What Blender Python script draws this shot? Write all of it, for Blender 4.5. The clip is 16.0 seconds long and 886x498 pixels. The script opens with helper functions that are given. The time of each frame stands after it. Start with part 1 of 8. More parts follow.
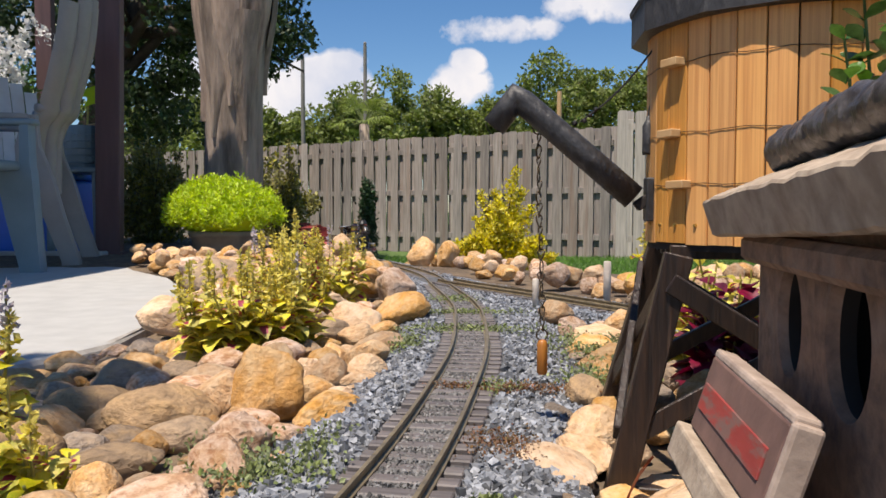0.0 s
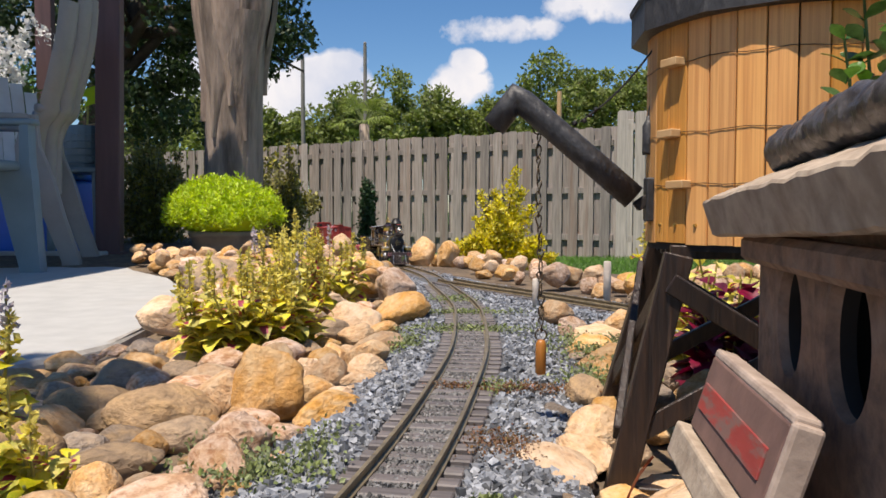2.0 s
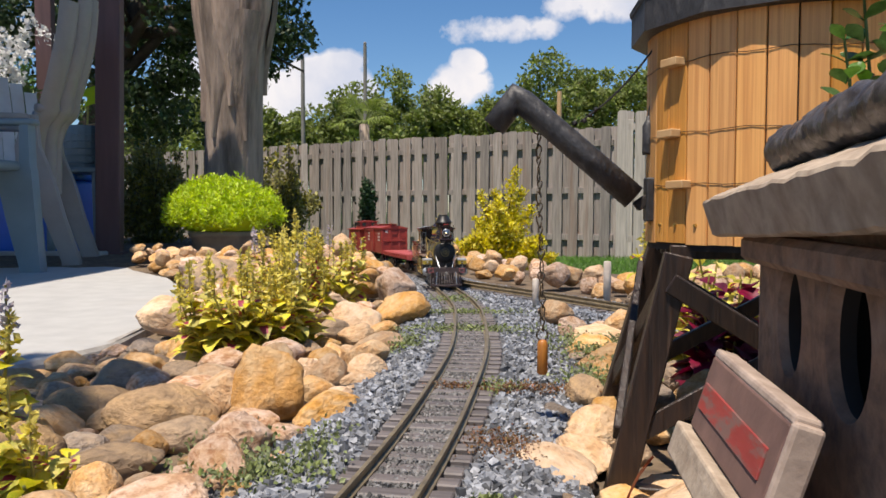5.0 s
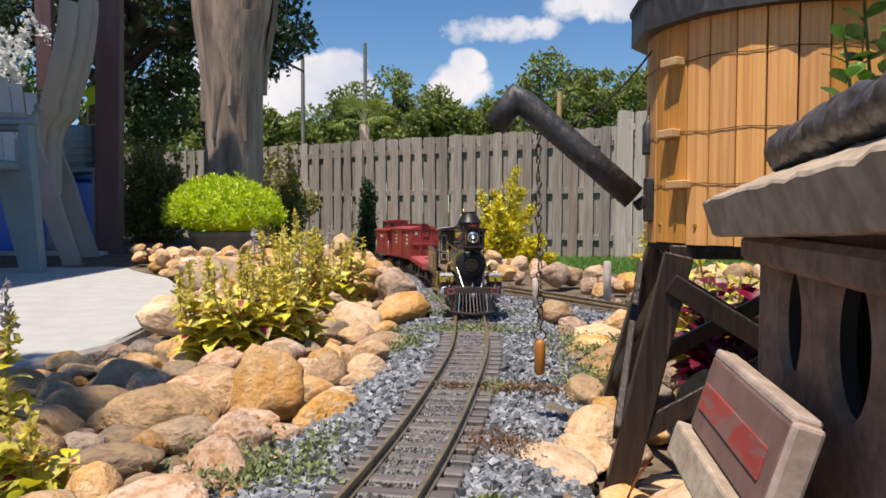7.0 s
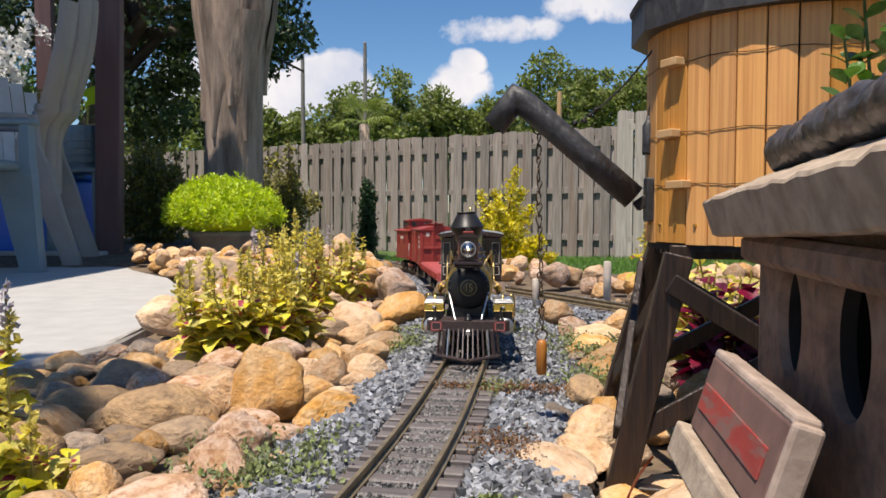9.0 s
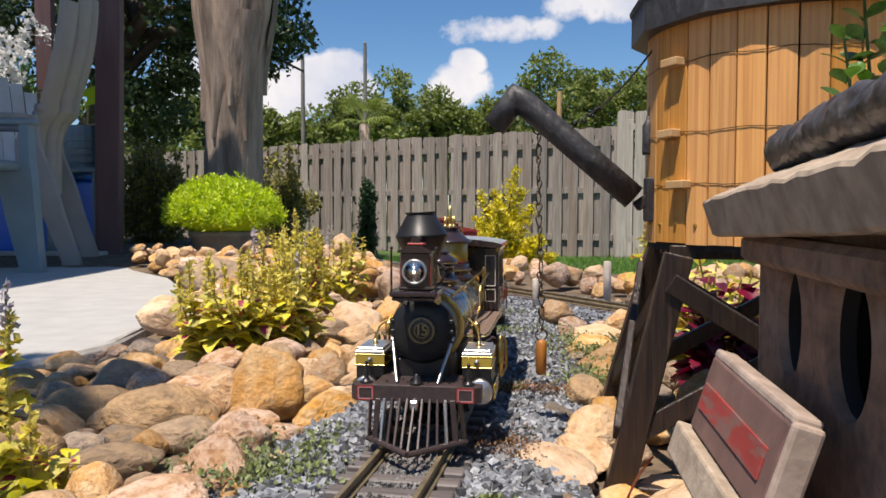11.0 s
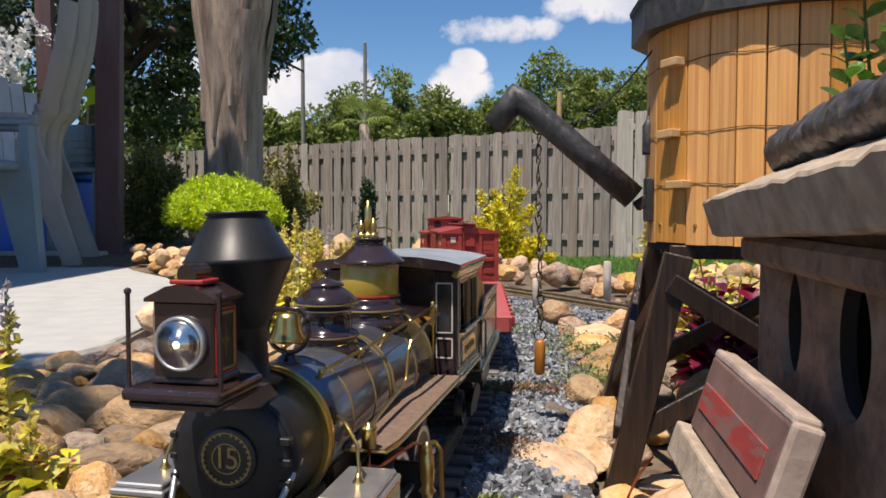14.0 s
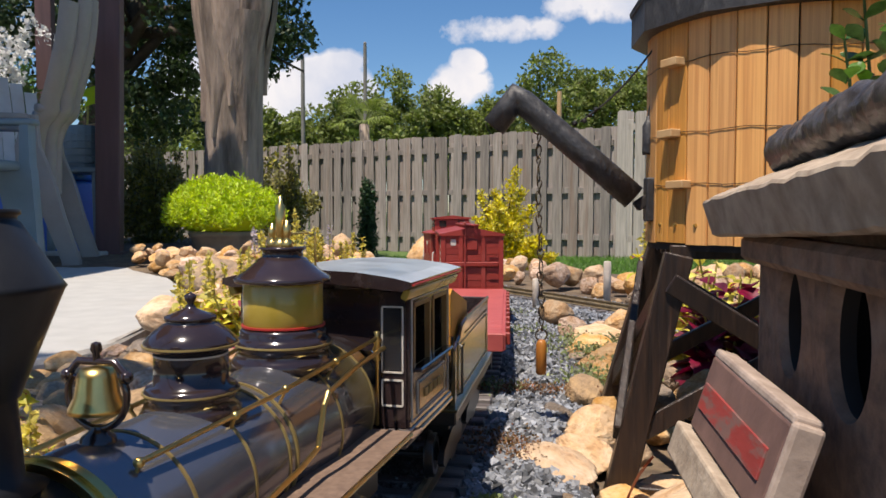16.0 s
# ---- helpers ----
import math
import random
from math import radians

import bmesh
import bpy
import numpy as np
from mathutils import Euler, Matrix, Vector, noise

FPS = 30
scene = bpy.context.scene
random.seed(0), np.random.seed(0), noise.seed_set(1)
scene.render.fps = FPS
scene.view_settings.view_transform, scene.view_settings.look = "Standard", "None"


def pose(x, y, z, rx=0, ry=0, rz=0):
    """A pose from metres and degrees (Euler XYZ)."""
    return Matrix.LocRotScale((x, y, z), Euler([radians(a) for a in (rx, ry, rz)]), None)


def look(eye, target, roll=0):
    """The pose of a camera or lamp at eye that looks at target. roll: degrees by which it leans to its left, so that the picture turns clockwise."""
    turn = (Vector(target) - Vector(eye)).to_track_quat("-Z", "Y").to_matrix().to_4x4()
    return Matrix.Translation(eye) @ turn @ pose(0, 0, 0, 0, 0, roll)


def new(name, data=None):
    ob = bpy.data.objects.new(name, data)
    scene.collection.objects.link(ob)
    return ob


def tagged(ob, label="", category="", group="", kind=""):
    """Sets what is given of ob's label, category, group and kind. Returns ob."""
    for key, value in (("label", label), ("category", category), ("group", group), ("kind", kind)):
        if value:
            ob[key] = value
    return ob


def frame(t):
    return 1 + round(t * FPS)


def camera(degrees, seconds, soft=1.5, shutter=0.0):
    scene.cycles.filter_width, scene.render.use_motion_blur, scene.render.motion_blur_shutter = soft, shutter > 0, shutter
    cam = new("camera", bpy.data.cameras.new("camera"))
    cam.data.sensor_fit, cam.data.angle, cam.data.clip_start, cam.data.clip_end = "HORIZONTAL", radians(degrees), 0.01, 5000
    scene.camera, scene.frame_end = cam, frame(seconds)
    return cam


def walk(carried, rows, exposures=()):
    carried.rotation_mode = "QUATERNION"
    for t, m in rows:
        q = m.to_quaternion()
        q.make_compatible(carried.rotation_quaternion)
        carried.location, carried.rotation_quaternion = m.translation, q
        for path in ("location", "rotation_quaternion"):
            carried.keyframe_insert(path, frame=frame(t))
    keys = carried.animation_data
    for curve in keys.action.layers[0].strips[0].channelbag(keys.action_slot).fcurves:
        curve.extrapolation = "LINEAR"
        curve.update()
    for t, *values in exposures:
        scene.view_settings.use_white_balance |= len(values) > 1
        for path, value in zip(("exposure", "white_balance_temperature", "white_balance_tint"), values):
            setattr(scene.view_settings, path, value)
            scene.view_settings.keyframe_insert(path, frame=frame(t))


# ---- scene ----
cam = camera(60.3, 16.0, soft=1.6)
EYE = pose(0, 0, 0.176, 90 - 2.757, 0, 0)
walk(cam, [(0.0, EYE), (16.0, EYE)], [(0.0, 0.45, 6800, 15), (16.0, 0.45, 6800, 15)])

# ---- sky and sun ----
SUN = Vector((-0.20, -0.33, 1.0)).normalized()


def node(nt, kind, **sets):
    n = nt.nodes.new(kind)
    for key, value in sets.items():
        n.inputs[key.replace("_", " ")].default_value = value
    return n


def math_node(nt, op, a, b=None):
    n = nt.nodes.new("ShaderNodeMath")
    n.operation = op
    for i, v in enumerate((a, b)):
        if v is None:
            continue
        if isinstance(v, (int, float)):
            n.inputs[i].default_value = v
        else:
            nt.links.new(v, n.inputs[i])
    return n.outputs[0]


def make_world():
    w = bpy.data.worlds.new("sky")
    scene.world = w
    w.use_nodes = True
    nt = w.node_tree
    bg = nt.nodes["Background"]
    sky = nt.nodes.new("ShaderNodeTexSky")
    sky.sky_type = "NISHITA"
    sky.sun_disc = False
    sky.sun_elevation = math.asin(SUN.z)
    sky.sun_rotation = math.atan2(SUN.x, SUN.y)
    sky.dust_density, sky.ozone_density, sky.air_density = 0.1, 5.0, 1.0
    # cumulus: fields of puffs over the whole dome, densest low down
    co = nt.nodes.new("ShaderNodeTexCoord").outputs["Generated"]
    big = node(nt, "ShaderNodeTexNoise", Scale=16.0, Detail=8.0, Roughness=0.55)
    nt.links.new(co, big.inputs["Vector"])
    sep = nt.nodes.new("ShaderNodeSeparateXYZ")
    nt.links.new(co, sep.inputs[0])
    total = None
    for (cx, cz, rx, rz, k) in CLOUDS:
        # bearing and height of the puff as tangents, seen from the garden
        bx = math_node(nt, "SUBTRACT", math_node(nt, "DIVIDE", sep.outputs[0], sep.outputs[1]), cx)
        bz = math_node(nt, "SUBTRACT", math_node(nt, "DIVIDE", sep.outputs[2], sep.outputs[1]), cz)
        bx = math_node(nt, "DIVIDE", bx, rx)
        bz = math_node(nt, "DIVIDE", bz, rz)
        d = math_node(nt, "ADD", math_node(nt, "MULTIPLY", bx, bx), math_node(nt, "MULTIPLY", bz, bz))
        m = math_node(nt, "MULTIPLY", math_node(nt, "SUBTRACT", 1.0, d), k)
        total = m if total is None else math_node(nt, "MAXIMUM", total, m)
    front = math_node(nt, "GREATER_THAN", sep.outputs[1], 0.1)
    total = math_node(nt, "MULTIPLY", math_node(nt, "MAXIMUM", total, -1.0), front)
    total = math_node(nt, "SUBTRACT", total, math_node(nt, "MULTIPLY", math_node(nt, "SUBTRACT", 1.0, front), 0.35))
    puff = math_node(nt, "ADD", total, math_node(nt, "MULTIPLY", math_node(nt, "SUBTRACT", big.outputs["Fac"], 0.5), 3.6))
    ramp = nt.nodes.new("ShaderNodeValToRGB")
    ramp.color_ramp.elements[0].position, ramp.color_ramp.elements[0].color = 0.0, (0, 0, 0, 1)
    ramp.color_ramp.elements[1].position, ramp.color_ramp.elements[1].color = 0.55, (1, 1, 1, 1)
    nt.links.new(puff, ramp.inputs[0])
    # white crowns and faintly grey bases
    fine = node(nt, "ShaderNodeTexNoise", Scale=14.0, Detail=5.0, Roughness=0.5)
    nt.links.new(co, fine.inputs["Vector"])
    tone = nt.nodes.new("ShaderNodeValToRGB")
    tone.color_ramp.elements[0].position, tone.color_ramp.elements[0].color = 0.35, (5.6, 6.2, 7.3, 1)
    tone.color_ramp.elements[1].position, tone.color_ramp.elements[1].color = 0.62, (7.9, 8.0, 8.2, 1)
    nt.links.new(fine.outputs["Fac"], tone.inputs[0])
    mix = nt.nodes.new("ShaderNodeMix")
    mix.data_type = "RGBA"
    nt.links.new(ramp.outputs[0], mix.inputs["Factor"])
    deep = node(nt, "ShaderNodeHueSaturation", Saturation=1.2, Value=1.05)
    nt.links.new(sky.outputs[0], deep.inputs["Color"])
    nt.links.new(deep.outputs[0], mix.inputs[6])
    nt.links.new(tone.outputs[0], mix.inputs[7])
    nt.links.new(mix.outputs[2], bg.inputs["Color"])
    bg.inputs["Strength"].default_value = 0.084


# bearing, height, half width, half height (tangents), weight
CLOUDS = [(-0.15, 0.165, 0.07, 0.042, 1.5), (-0.215, 0.145, 0.06, 0.045, 1.5), (0.018, 0.165, 0.05, 0.03, 1.2), (0.032, 0.19, 0.026, 0.022, 1.2), (-0.33, 0.16, 0.05, 0.07, 1.2),
          (0.065, 0.236, 0.075, 0.018, 0.55), (0.215, 0.272, 0.085, 0.028, 0.9), (-0.13, 0.195, 0.035, 0.022, 1.2)]
make_world()
sun = new("sun", bpy.data.lights.new("sun", "SUN"))
sun.data.energy, sun.data.angle, sun.data.color = 4.6, radians(0.53), (1.0, 0.94, 0.83)
sun.matrix_world = look(SUN * 30, (0, 0, 0))

# ---- materials ----


def mat(name, c1, c2=None, rough=0.6, metal=0.0, scale=20.0, bump=0.2, detail=6.0, stretch=(1, 1, 1), vary=0.0, island=False,
        dirt=None, dirt_scale=4.0, dirt_at=(0.5, 0.7), spec=0.5, coat=0.0, trans=0.0, emit=0.0, contrast=(0.35, 0.65), coords="Object", bump_dist=0.002, glow=0.0):
    m = bpy.data.materials.new(name)
    m.use_nodes = True
    nt = m.node_tree
    b = nt.nodes["Principled BSDF"]
    c2 = c2 or tuple(v * 0.75 for v in c1)
    tc = nt.nodes.new("ShaderNodeTexCoord")
    mp = nt.nodes.new("ShaderNodeMapping")
    mp.inputs["Scale"].default_value = stretch
    nt.links.new(tc.outputs[coords], mp.inputs[0])
    info = nt.nodes.new("ShaderNodeNewGeometry" if island else "ShaderNodeObjectInfo")
    rnd = info.outputs["Random Per Island" if island else "Random"]
    shift = nt.nodes.new("ShaderNodeVectorMath")
    shift.operation = "ADD"
    off = nt.nodes.new("ShaderNodeCombineXYZ")
    for i in range(3):
        nt.links.new(math_node(nt, "MULTIPLY", rnd, 7.0 + 3 * i), off.inputs[i])
    nt.links.new(mp.outputs[0], shift.inputs[0])
    nt.links.new(off.outputs[0], shift.inputs[1])
    n1 = node(nt, "ShaderNodeTexNoise", Scale=scale, Detail=detail, Roughness=0.6)
    nt.links.new(shift.outputs[0], n1.inputs["Vector"])
    r = nt.nodes.new("ShaderNodeValToRGB")
    r.color_ramp.elements[0].position, r.color_ramp.elements[0].color = contrast[0], (*c2, 1)
    r.color_ramp.elements[1].position, r.color_ramp.elements[1].color = contrast[1], (*c1, 1)
    nt.links.new(n1.outputs["Fac"], r.inputs[0])
    col = r.outputs[0]
    if dirt:
        n2 = node(nt, "ShaderNodeTexNoise", Scale=dirt_scale, Detail=8.0, Roughness=0.65)
        nt.links.new(shift.outputs[0], n2.inputs["Vector"])
        r2 = nt.nodes.new("ShaderNodeValToRGB")
        r2.color_ramp.elements[0].position, r2.color_ramp.elements[1].position = dirt_at
        nt.links.new(n2.outputs["Fac"], r2.inputs[0])
        mx = nt.nodes.new("ShaderNodeMix")
        mx.data_type = "RGBA"
        nt.links.new(r2.outputs[0], mx.inputs["Factor"])
        nt.links.new(col, mx.inputs[6])
        mx.inputs[7].default_value = (*dirt, 1)
        col = mx.outputs[2]
    if vary:
        hsv = nt.nodes.new("ShaderNodeHueSaturation")
        nt.links.new(math_node(nt, "ADD", math_node(nt, "MULTIPLY", rnd, 2 * vary), 1 - vary), hsv.inputs["Value"])
        rr = math_node(nt, "FRACT", math_node(nt, "MULTIPLY", rnd, 7.31))
        nt.links.new(math_node(nt, "ADD", math_node(nt, "MULTIPLY", rr, vary), 1 - vary / 2), hsv.inputs["Saturation"])
        nt.links.new(col, hsv.inputs["Color"])
        col = hsv.outputs[0]
    nt.links.new(col, b.inputs["Base Color"])
    b.inputs["Roughness"].default_value, b.inputs["Metallic"].default_value = rough, metal
    b.inputs["Specular IOR Level"].default_value = spec
    b.inputs["Coat Weight"].default_value = coat
    b.inputs["Coat Roughness"].default_value = 0.08
    b.inputs["Transmission Weight"].default_value = trans
    if glow:
        b.inputs["Subsurface Weight"].default_value = 0.0
        tr = nt.nodes.new("ShaderNodeBsdfTranslucent")
        nt.links.new(col, tr.inputs[0])
        ms = nt.nodes.new("ShaderNodeMixShader")
        ms.inputs[0].default_value = glow
        nt.links.new(b.outputs[0], ms.inputs[1])
        nt.links.new(tr.outputs[0], ms.inputs[2])
        nt.links.new(ms.outputs[0], nt.nodes["Material Output"].inputs[0])
    if bump:
        bp = nt.nodes.new("ShaderNodeBump")
        bp.inputs["Strength"].default_value, bp.inputs["Distance"].default_value = bump, bump_dist
        nt.links.new(n1.outputs["Fac"], bp.inputs["Height"])
        nt.links.new(bp.outputs[0], b.inputs["Normal"])
    return m


ROCK = mat("river_rock", (0.60, 0.35, 0.15), (0.39, 0.205, 0.078), 0.75, scale=9, vary=0.38, dirt=(0.62, 0.46, 0.29), dirt_scale=3.0, dirt_at=(0.42, 0.7), bump=0.5, bump_dist=0.02)
ROCK_GREY = mat("grey_rock", (0.30, 0.23, 0.17), (0.17, 0.125, 0.09), 0.75, scale=9, vary=0.3, dirt=(0.40, 0.27, 0.15), dirt_scale=2.5, dirt_at=(0.45, 0.7), bump=0.5, bump_dist=0.02)
ROCK_PINK = mat("pink_rock", (0.60, 0.38, 0.21), (0.38, 0.20, 0.11), 0.75, scale=8, vary=0.25, dirt=(0.68, 0.50, 0.38), dirt_scale=4.0, dirt_at=(0.42, 0.62), bump=0.6, bump_dist=0.02)
GRAVEL = mat("grey_gravel", (0.24, 0.25, 0.27), (0.13, 0.14, 0.155), 0.55, scale=160, vary=0.75, island=True, bump=0.3)
GRIT = mat("dark_grit", (0.10, 0.10, 0.105), (0.05, 0.05, 0.052), 0.8, scale=300, bump=0.6, dirt=(0.17, 0.165, 0.16), dirt_scale=160, dirt_at=(0.5, 0.62))
SOIL = mat("garden_soil", (0.16, 0.115, 0.075), (0.07, 0.05, 0.033), 0.95, scale=40, dirt=(0.24, 0.17, 0.10), dirt_scale=6, bump=0.8, bump_dist=0.01)
GRASS_SOIL = mat("lawn_soil", (0.10, 0.17, 0.035), (0.06, 0.10, 0.02), 0.95, scale=25, bump=0.5)
RAIL = mat("brass_rail", (0.30, 0.235, 0.135), (0.17, 0.13, 0.08), 0.45, 0.45, scale=60, dirt=(0.24, 0.19, 0.12), dirt_scale=25, bump=0.15, bump_dist=0.0005)
TIE = mat("plastic_tie", (0.150, 0.130, 0.125), (0.085, 0.073, 0.07), 0.62, scale=260, stretch=(0.08, 1, 1), vary=0.2, dirt=(0.21, 0.19, 0.18), dirt_scale=60, dirt_at=(0.5, 0.8), bump=0.35, bump_dist=0.0008)
CONCRETE = mat("white_concrete", (0.43, 0.425, 0.40), (0.375, 0.37, 0.35), 0.85, scale=14, dirt=(0.42, 0.39, 0.345), dirt_scale=2.2, dirt_at=(0.55, 0.8), bump=0.15)
CONCRETE_EDGE = mat("weathered_concrete", (0.45, 0.42, 0.37), (0.28, 0.26, 0.23), 0.9, scale=30, bump=0.5)
FENCE = mat("weathered_cedar", (0.36, 0.31, 0.275), (0.21, 0.18, 0.16), 0.9, scale=7, stretch=(6, 6, 0.35), vary=0.26, dirt=(0.28, 0.17, 0.115), dirt_scale=1.2, dirt_at=(0.55, 0.78), bump=0.4, bump_dist=0.004)
FENCE_PALE = mat("pale_cedar", (0.50, 0.44, 0.38), (0.34, 0.30, 0.26), 0.9, scale=7, stretch=(6, 6, 0.35), vary=0.15, bump=0.4, bump_dist=0.004)
BARK = mat("grey_bark", (0.36, 0.285, 0.23), (0.13, 0.10, 0.08), 0.95, scale=7, stretch=(2.2, 2.2, 0.35), dirt=(0.42, 0.33, 0.26), dirt_scale=2.5, bump=0.9, bump_dist=0.03)
BARK_DARK = mat("dark_bark", (0.10, 0.08, 0.06), (0.05, 0.04, 0.03), 0.95, scale=6, bump=0.6, bump_dist=0.02)
LEAF_OAK = mat("oak_leaf", (0.06, 0.105, 0.03), (0.03, 0.055, 0.016), 0.5, scale=3, island=True, vary=0.4, bump=0, glow=0.2)
# far foliage: leaf colour lightened to take in the haze of distance
LEAF_FAR = mat("hazy_far_leaf", (0.24, 0.29, 0.065), (0.15, 0.19, 0.045), 0.6, scale=0.6, island=True, vary=0.35, bump=0, glow=0.4)
LEAF_LIME = mat("lime_leaf", (0.62, 0.72, 0.016), (0.44, 0.60, 0.012), 0.5, scale=6, island=True, vary=0.25, bump=0, glow=0.35)
LEAF_YELLOW = mat("yellow_leaf", (0.78, 0.64, 0.018), (0.56, 0.52, 0.02), 0.5, scale=6, island=True, vary=0.3, bump=0, glow=0.35)
LEAF_BUSH = mat("olive_leaf", (0.30, 0.26, 0.065), (0.14, 0.15, 0.035), 0.6, scale=4, island=True, vary=0.5, bump=0, glow=0.25)
LEAF_DARK = mat("dark_leaf", (0.03, 0.075, 0.02), (0.015, 0.04, 0.01), 0.5, scale=6, island=True, vary=0.4, bump=0, glow=0.2)
LEAF_GLOSS = mat("glossy_leaf", (0.085, 0.17, 0.035), (0.05, 0.11, 0.02), 0.28, scale=60, island=True, vary=0.3, bump=0.1, glow=0.25, bump_dist=0.001)
COLEUS = mat("coleus_leaf", (0.52, 0.52, 0.05), (0.30, 0.36, 0.035), 0.5, scale=40, island=True, vary=0.25, bump=0.15, glow=0.35, dirt=(0.42, 0.20, 0.06), dirt_scale=14, dirt_at=(0.58, 0.72))
COLEUS_RED = mat("coleus_heart", (0.42, 0.035, 0.09), (0.28, 0.02, 0.05), 0.5, scale=60, island=True, vary=0.2, bump=0, glow=0.3)
COLEUS_STEM = mat("coleus_stem", (0.40, 0.38, 0.08), (0.30, 0.24, 0.06), 0.6, scale=60, bump=0, glow=0.2)
BLOSSOM = mat("pale_blossom", (0.62, 0.55, 0.55), (0.45, 0.38, 0.45), 0.6, scale=40, island=True, bump=0, glow=0.3)
RED_LEAF = mat("crimson_leaf", (0.25, 0.012, 0.045), (0.10, 0.006, 0.02), 0.45, scale=30, island=True, vary=0.3, bump=0, glow=0.3)
WEED = mat("weed_leaf", (0.27, 0.31, 0.12), (0.15, 0.19, 0.07), 0.6, scale=60, island=True, vary=0.4, bump=0, glow=0.2)
WEED_RED = mat("red_weed", (0.26, 0.11, 0.06), (0.14, 0.10, 0.04), 0.6, scale=60, island=True, vary=0.4, bump=0, glow=0.2)
GRASS = mat("lawn_blade", (0.13, 0.27, 0.04), (0.08, 0.18, 0.025), 0.6, scale=2, island=True, vary=0.3, bump=0, glow=0.3)
TANK_WOOD = mat("oiled_pine", (0.74, 0.36, 0.085), (0.50, 0.20, 0.04), 0.5, scale=200, stretch=(2.2, 2.2, 0.03), detail=4.0, contrast=(0.28, 0.68), vary=0.22, dirt=(0.20, 0.10, 0.045), dirt_scale=16, dirt_at=(0.62, 0.82), bump=0.35, bump_dist=0.0012)
TANK_DARK = mat("aged_pine", (0.40, 0.21, 0.075), (0.20, 0.10, 0.04), 0.6, scale=260, stretch=(2.2, 2.2, 0.035), detail=4.0, vary=0.15, dirt=(0.13, 0.08, 0.05), dirt_scale=16, dirt_at=(0.5, 0.75), bump=0.4, bump_dist=0.0012)
TIMBER = mat("dark_timber", (0.036, 0.020, 0.013), (0.014, 0.009, 0.007), 0.4, scale=150, stretch=(2.0, 2.0, 0.12), vary=0.2, dirt=(0.085, 0.052, 0.036), dirt_scale=110, dirt_at=(0.58, 0.76), bump=0.7, bump_dist=0.0016)
BLACK_WOOD = mat("black_painted_wood", (0.048, 0.047, 0.048), (0.022, 0.021, 0.022), 0.48, scale=170, stretch=(1, 1, 0.6), dirt=(0.10, 0.095, 0.09), dirt_scale=120, dirt_at=(0.56, 0.72), bump=0.9, bump_dist=0.0016)
WIRE = mat("dark_wire", (0.05, 0.045, 0.04), (0.03, 0.027, 0.025), 0.45, 0.6, scale=200, bump=0)
CHAIN = mat("aged_brass_chain", (0.17, 0.13, 0.085), (0.09, 0.07, 0.05), 0.38, 0.9, scale=200, bump=0.1, bump_dist=0.0004)
PINE_PEG = mat("pale_pine", (0.60, 0.40, 0.20), (0.48, 0.28, 0.12), 0.6, scale=90, stretch=(1, 0.2, 1), bump=0.3, bump_dist=0.0008)
HANDLE_WOOD = mat("orange_handle_wood", (0.50, 0.20, 0.035), (0.34, 0.12, 0.02), 0.4, scale=80, stretch=(2, 2, 0.15), bump=0.2, bump_dist=0.0005)
STONE_WALL = mat("brown_cast_stone", (0.31, 0.185, 0.12), (0.145, 0.088, 0.06), 0.85, scale=90, dirt=(0.33, 0.235, 0.18), dirt_scale=30, dirt_at=(0.5, 0.75), bump=0.6, bump_dist=0.003)
STONE_ROOF = mat("tan_cast_stone", (0.46, 0.37, 0.28), (0.29, 0.22, 0.16), 0.85, scale=70, dirt=(0.44, 0.34, 0.27), dirt_scale=26, dirt_at=(0.55, 0.75), bump=0.6, bump_dist=0.003)
LOG_GREY = mat("grey_lacquered_log", (0.11, 0.10, 0.098), (0.035, 0.030, 0.028), 0.32, scale=55, dirt=(0.24, 0.225, 0.22), dirt_scale=110, dirt_at=(0.6, 0.75), bump=0.8, bump_dist=0.003)
RED_PAINT = mat("worn_red_paint", (0.40, 0.055, 0.045), (0.26, 0.035, 0.03), 0.6, scale=45, stretch=(1, 0.25, 1), dirt=(0.19, 0.105, 0.09), dirt_scale=140, dirt_at=(0.47, 0.58), bump=0.3)
BOARD = mat("brown_painted_board", (0.20, 0.115, 0.095), (0.12, 0.068, 0.058), 0.65, scale=40, bump=0.3)
BOARD_EDGE = mat("pale_board_edge", (0.44, 0.345, 0.285), (0.25, 0.185, 0.15), 0.8, scale=45, bump=0.6, bump_dist=0.002)
PLASTIC_GREY = mat("grey_chair_plastic", (0.30, 0.29, 0.275), (0.24, 0.235, 0.225), 0.5, scale=6, bump=0.05)
PLASTIC_BLUE = mat("blue_grey_plastic", (0.16, 0.235, 0.275), (0.13, 0.195, 0.23), 0.5, scale=6, bump=0.05)
PLASTIC_WHITE = mat("pale_grey_plastic", (0.68, 0.67, 0.65), (0.58, 0.57, 0.55), 0.55, scale=6, bump=0.05)
BIN_BLUE = mat("bright_blue_plastic", (0.012, 0.13, 0.62), (0.010, 0.10, 0.50), 0.4, scale=5, bump=0.05)
POST_PAINT = mat("plum_brown_paint", (0.115, 0.06, 0.06), (0.08, 0.042, 0.044), 0.55, scale=6, stretch=(3, 3, 0.3), bump=0.2)
POT = mat("grey_pot", (0.26, 0.225, 0.185), (0.18, 0.155, 0.13), 0.85, scale=14, bump=0.3)
WHITE = mat("white_petal", (0.8, 0.8, 0.78), (0.7, 0.7, 0.68), 0.6, scale=10, bump=0, island=True, glow=0.3)
POLE = mat("pole_wood", (0.22, 0.20, 0.18), (0.15, 0.14, 0.13), 0.9, scale=3, bump=0.1)
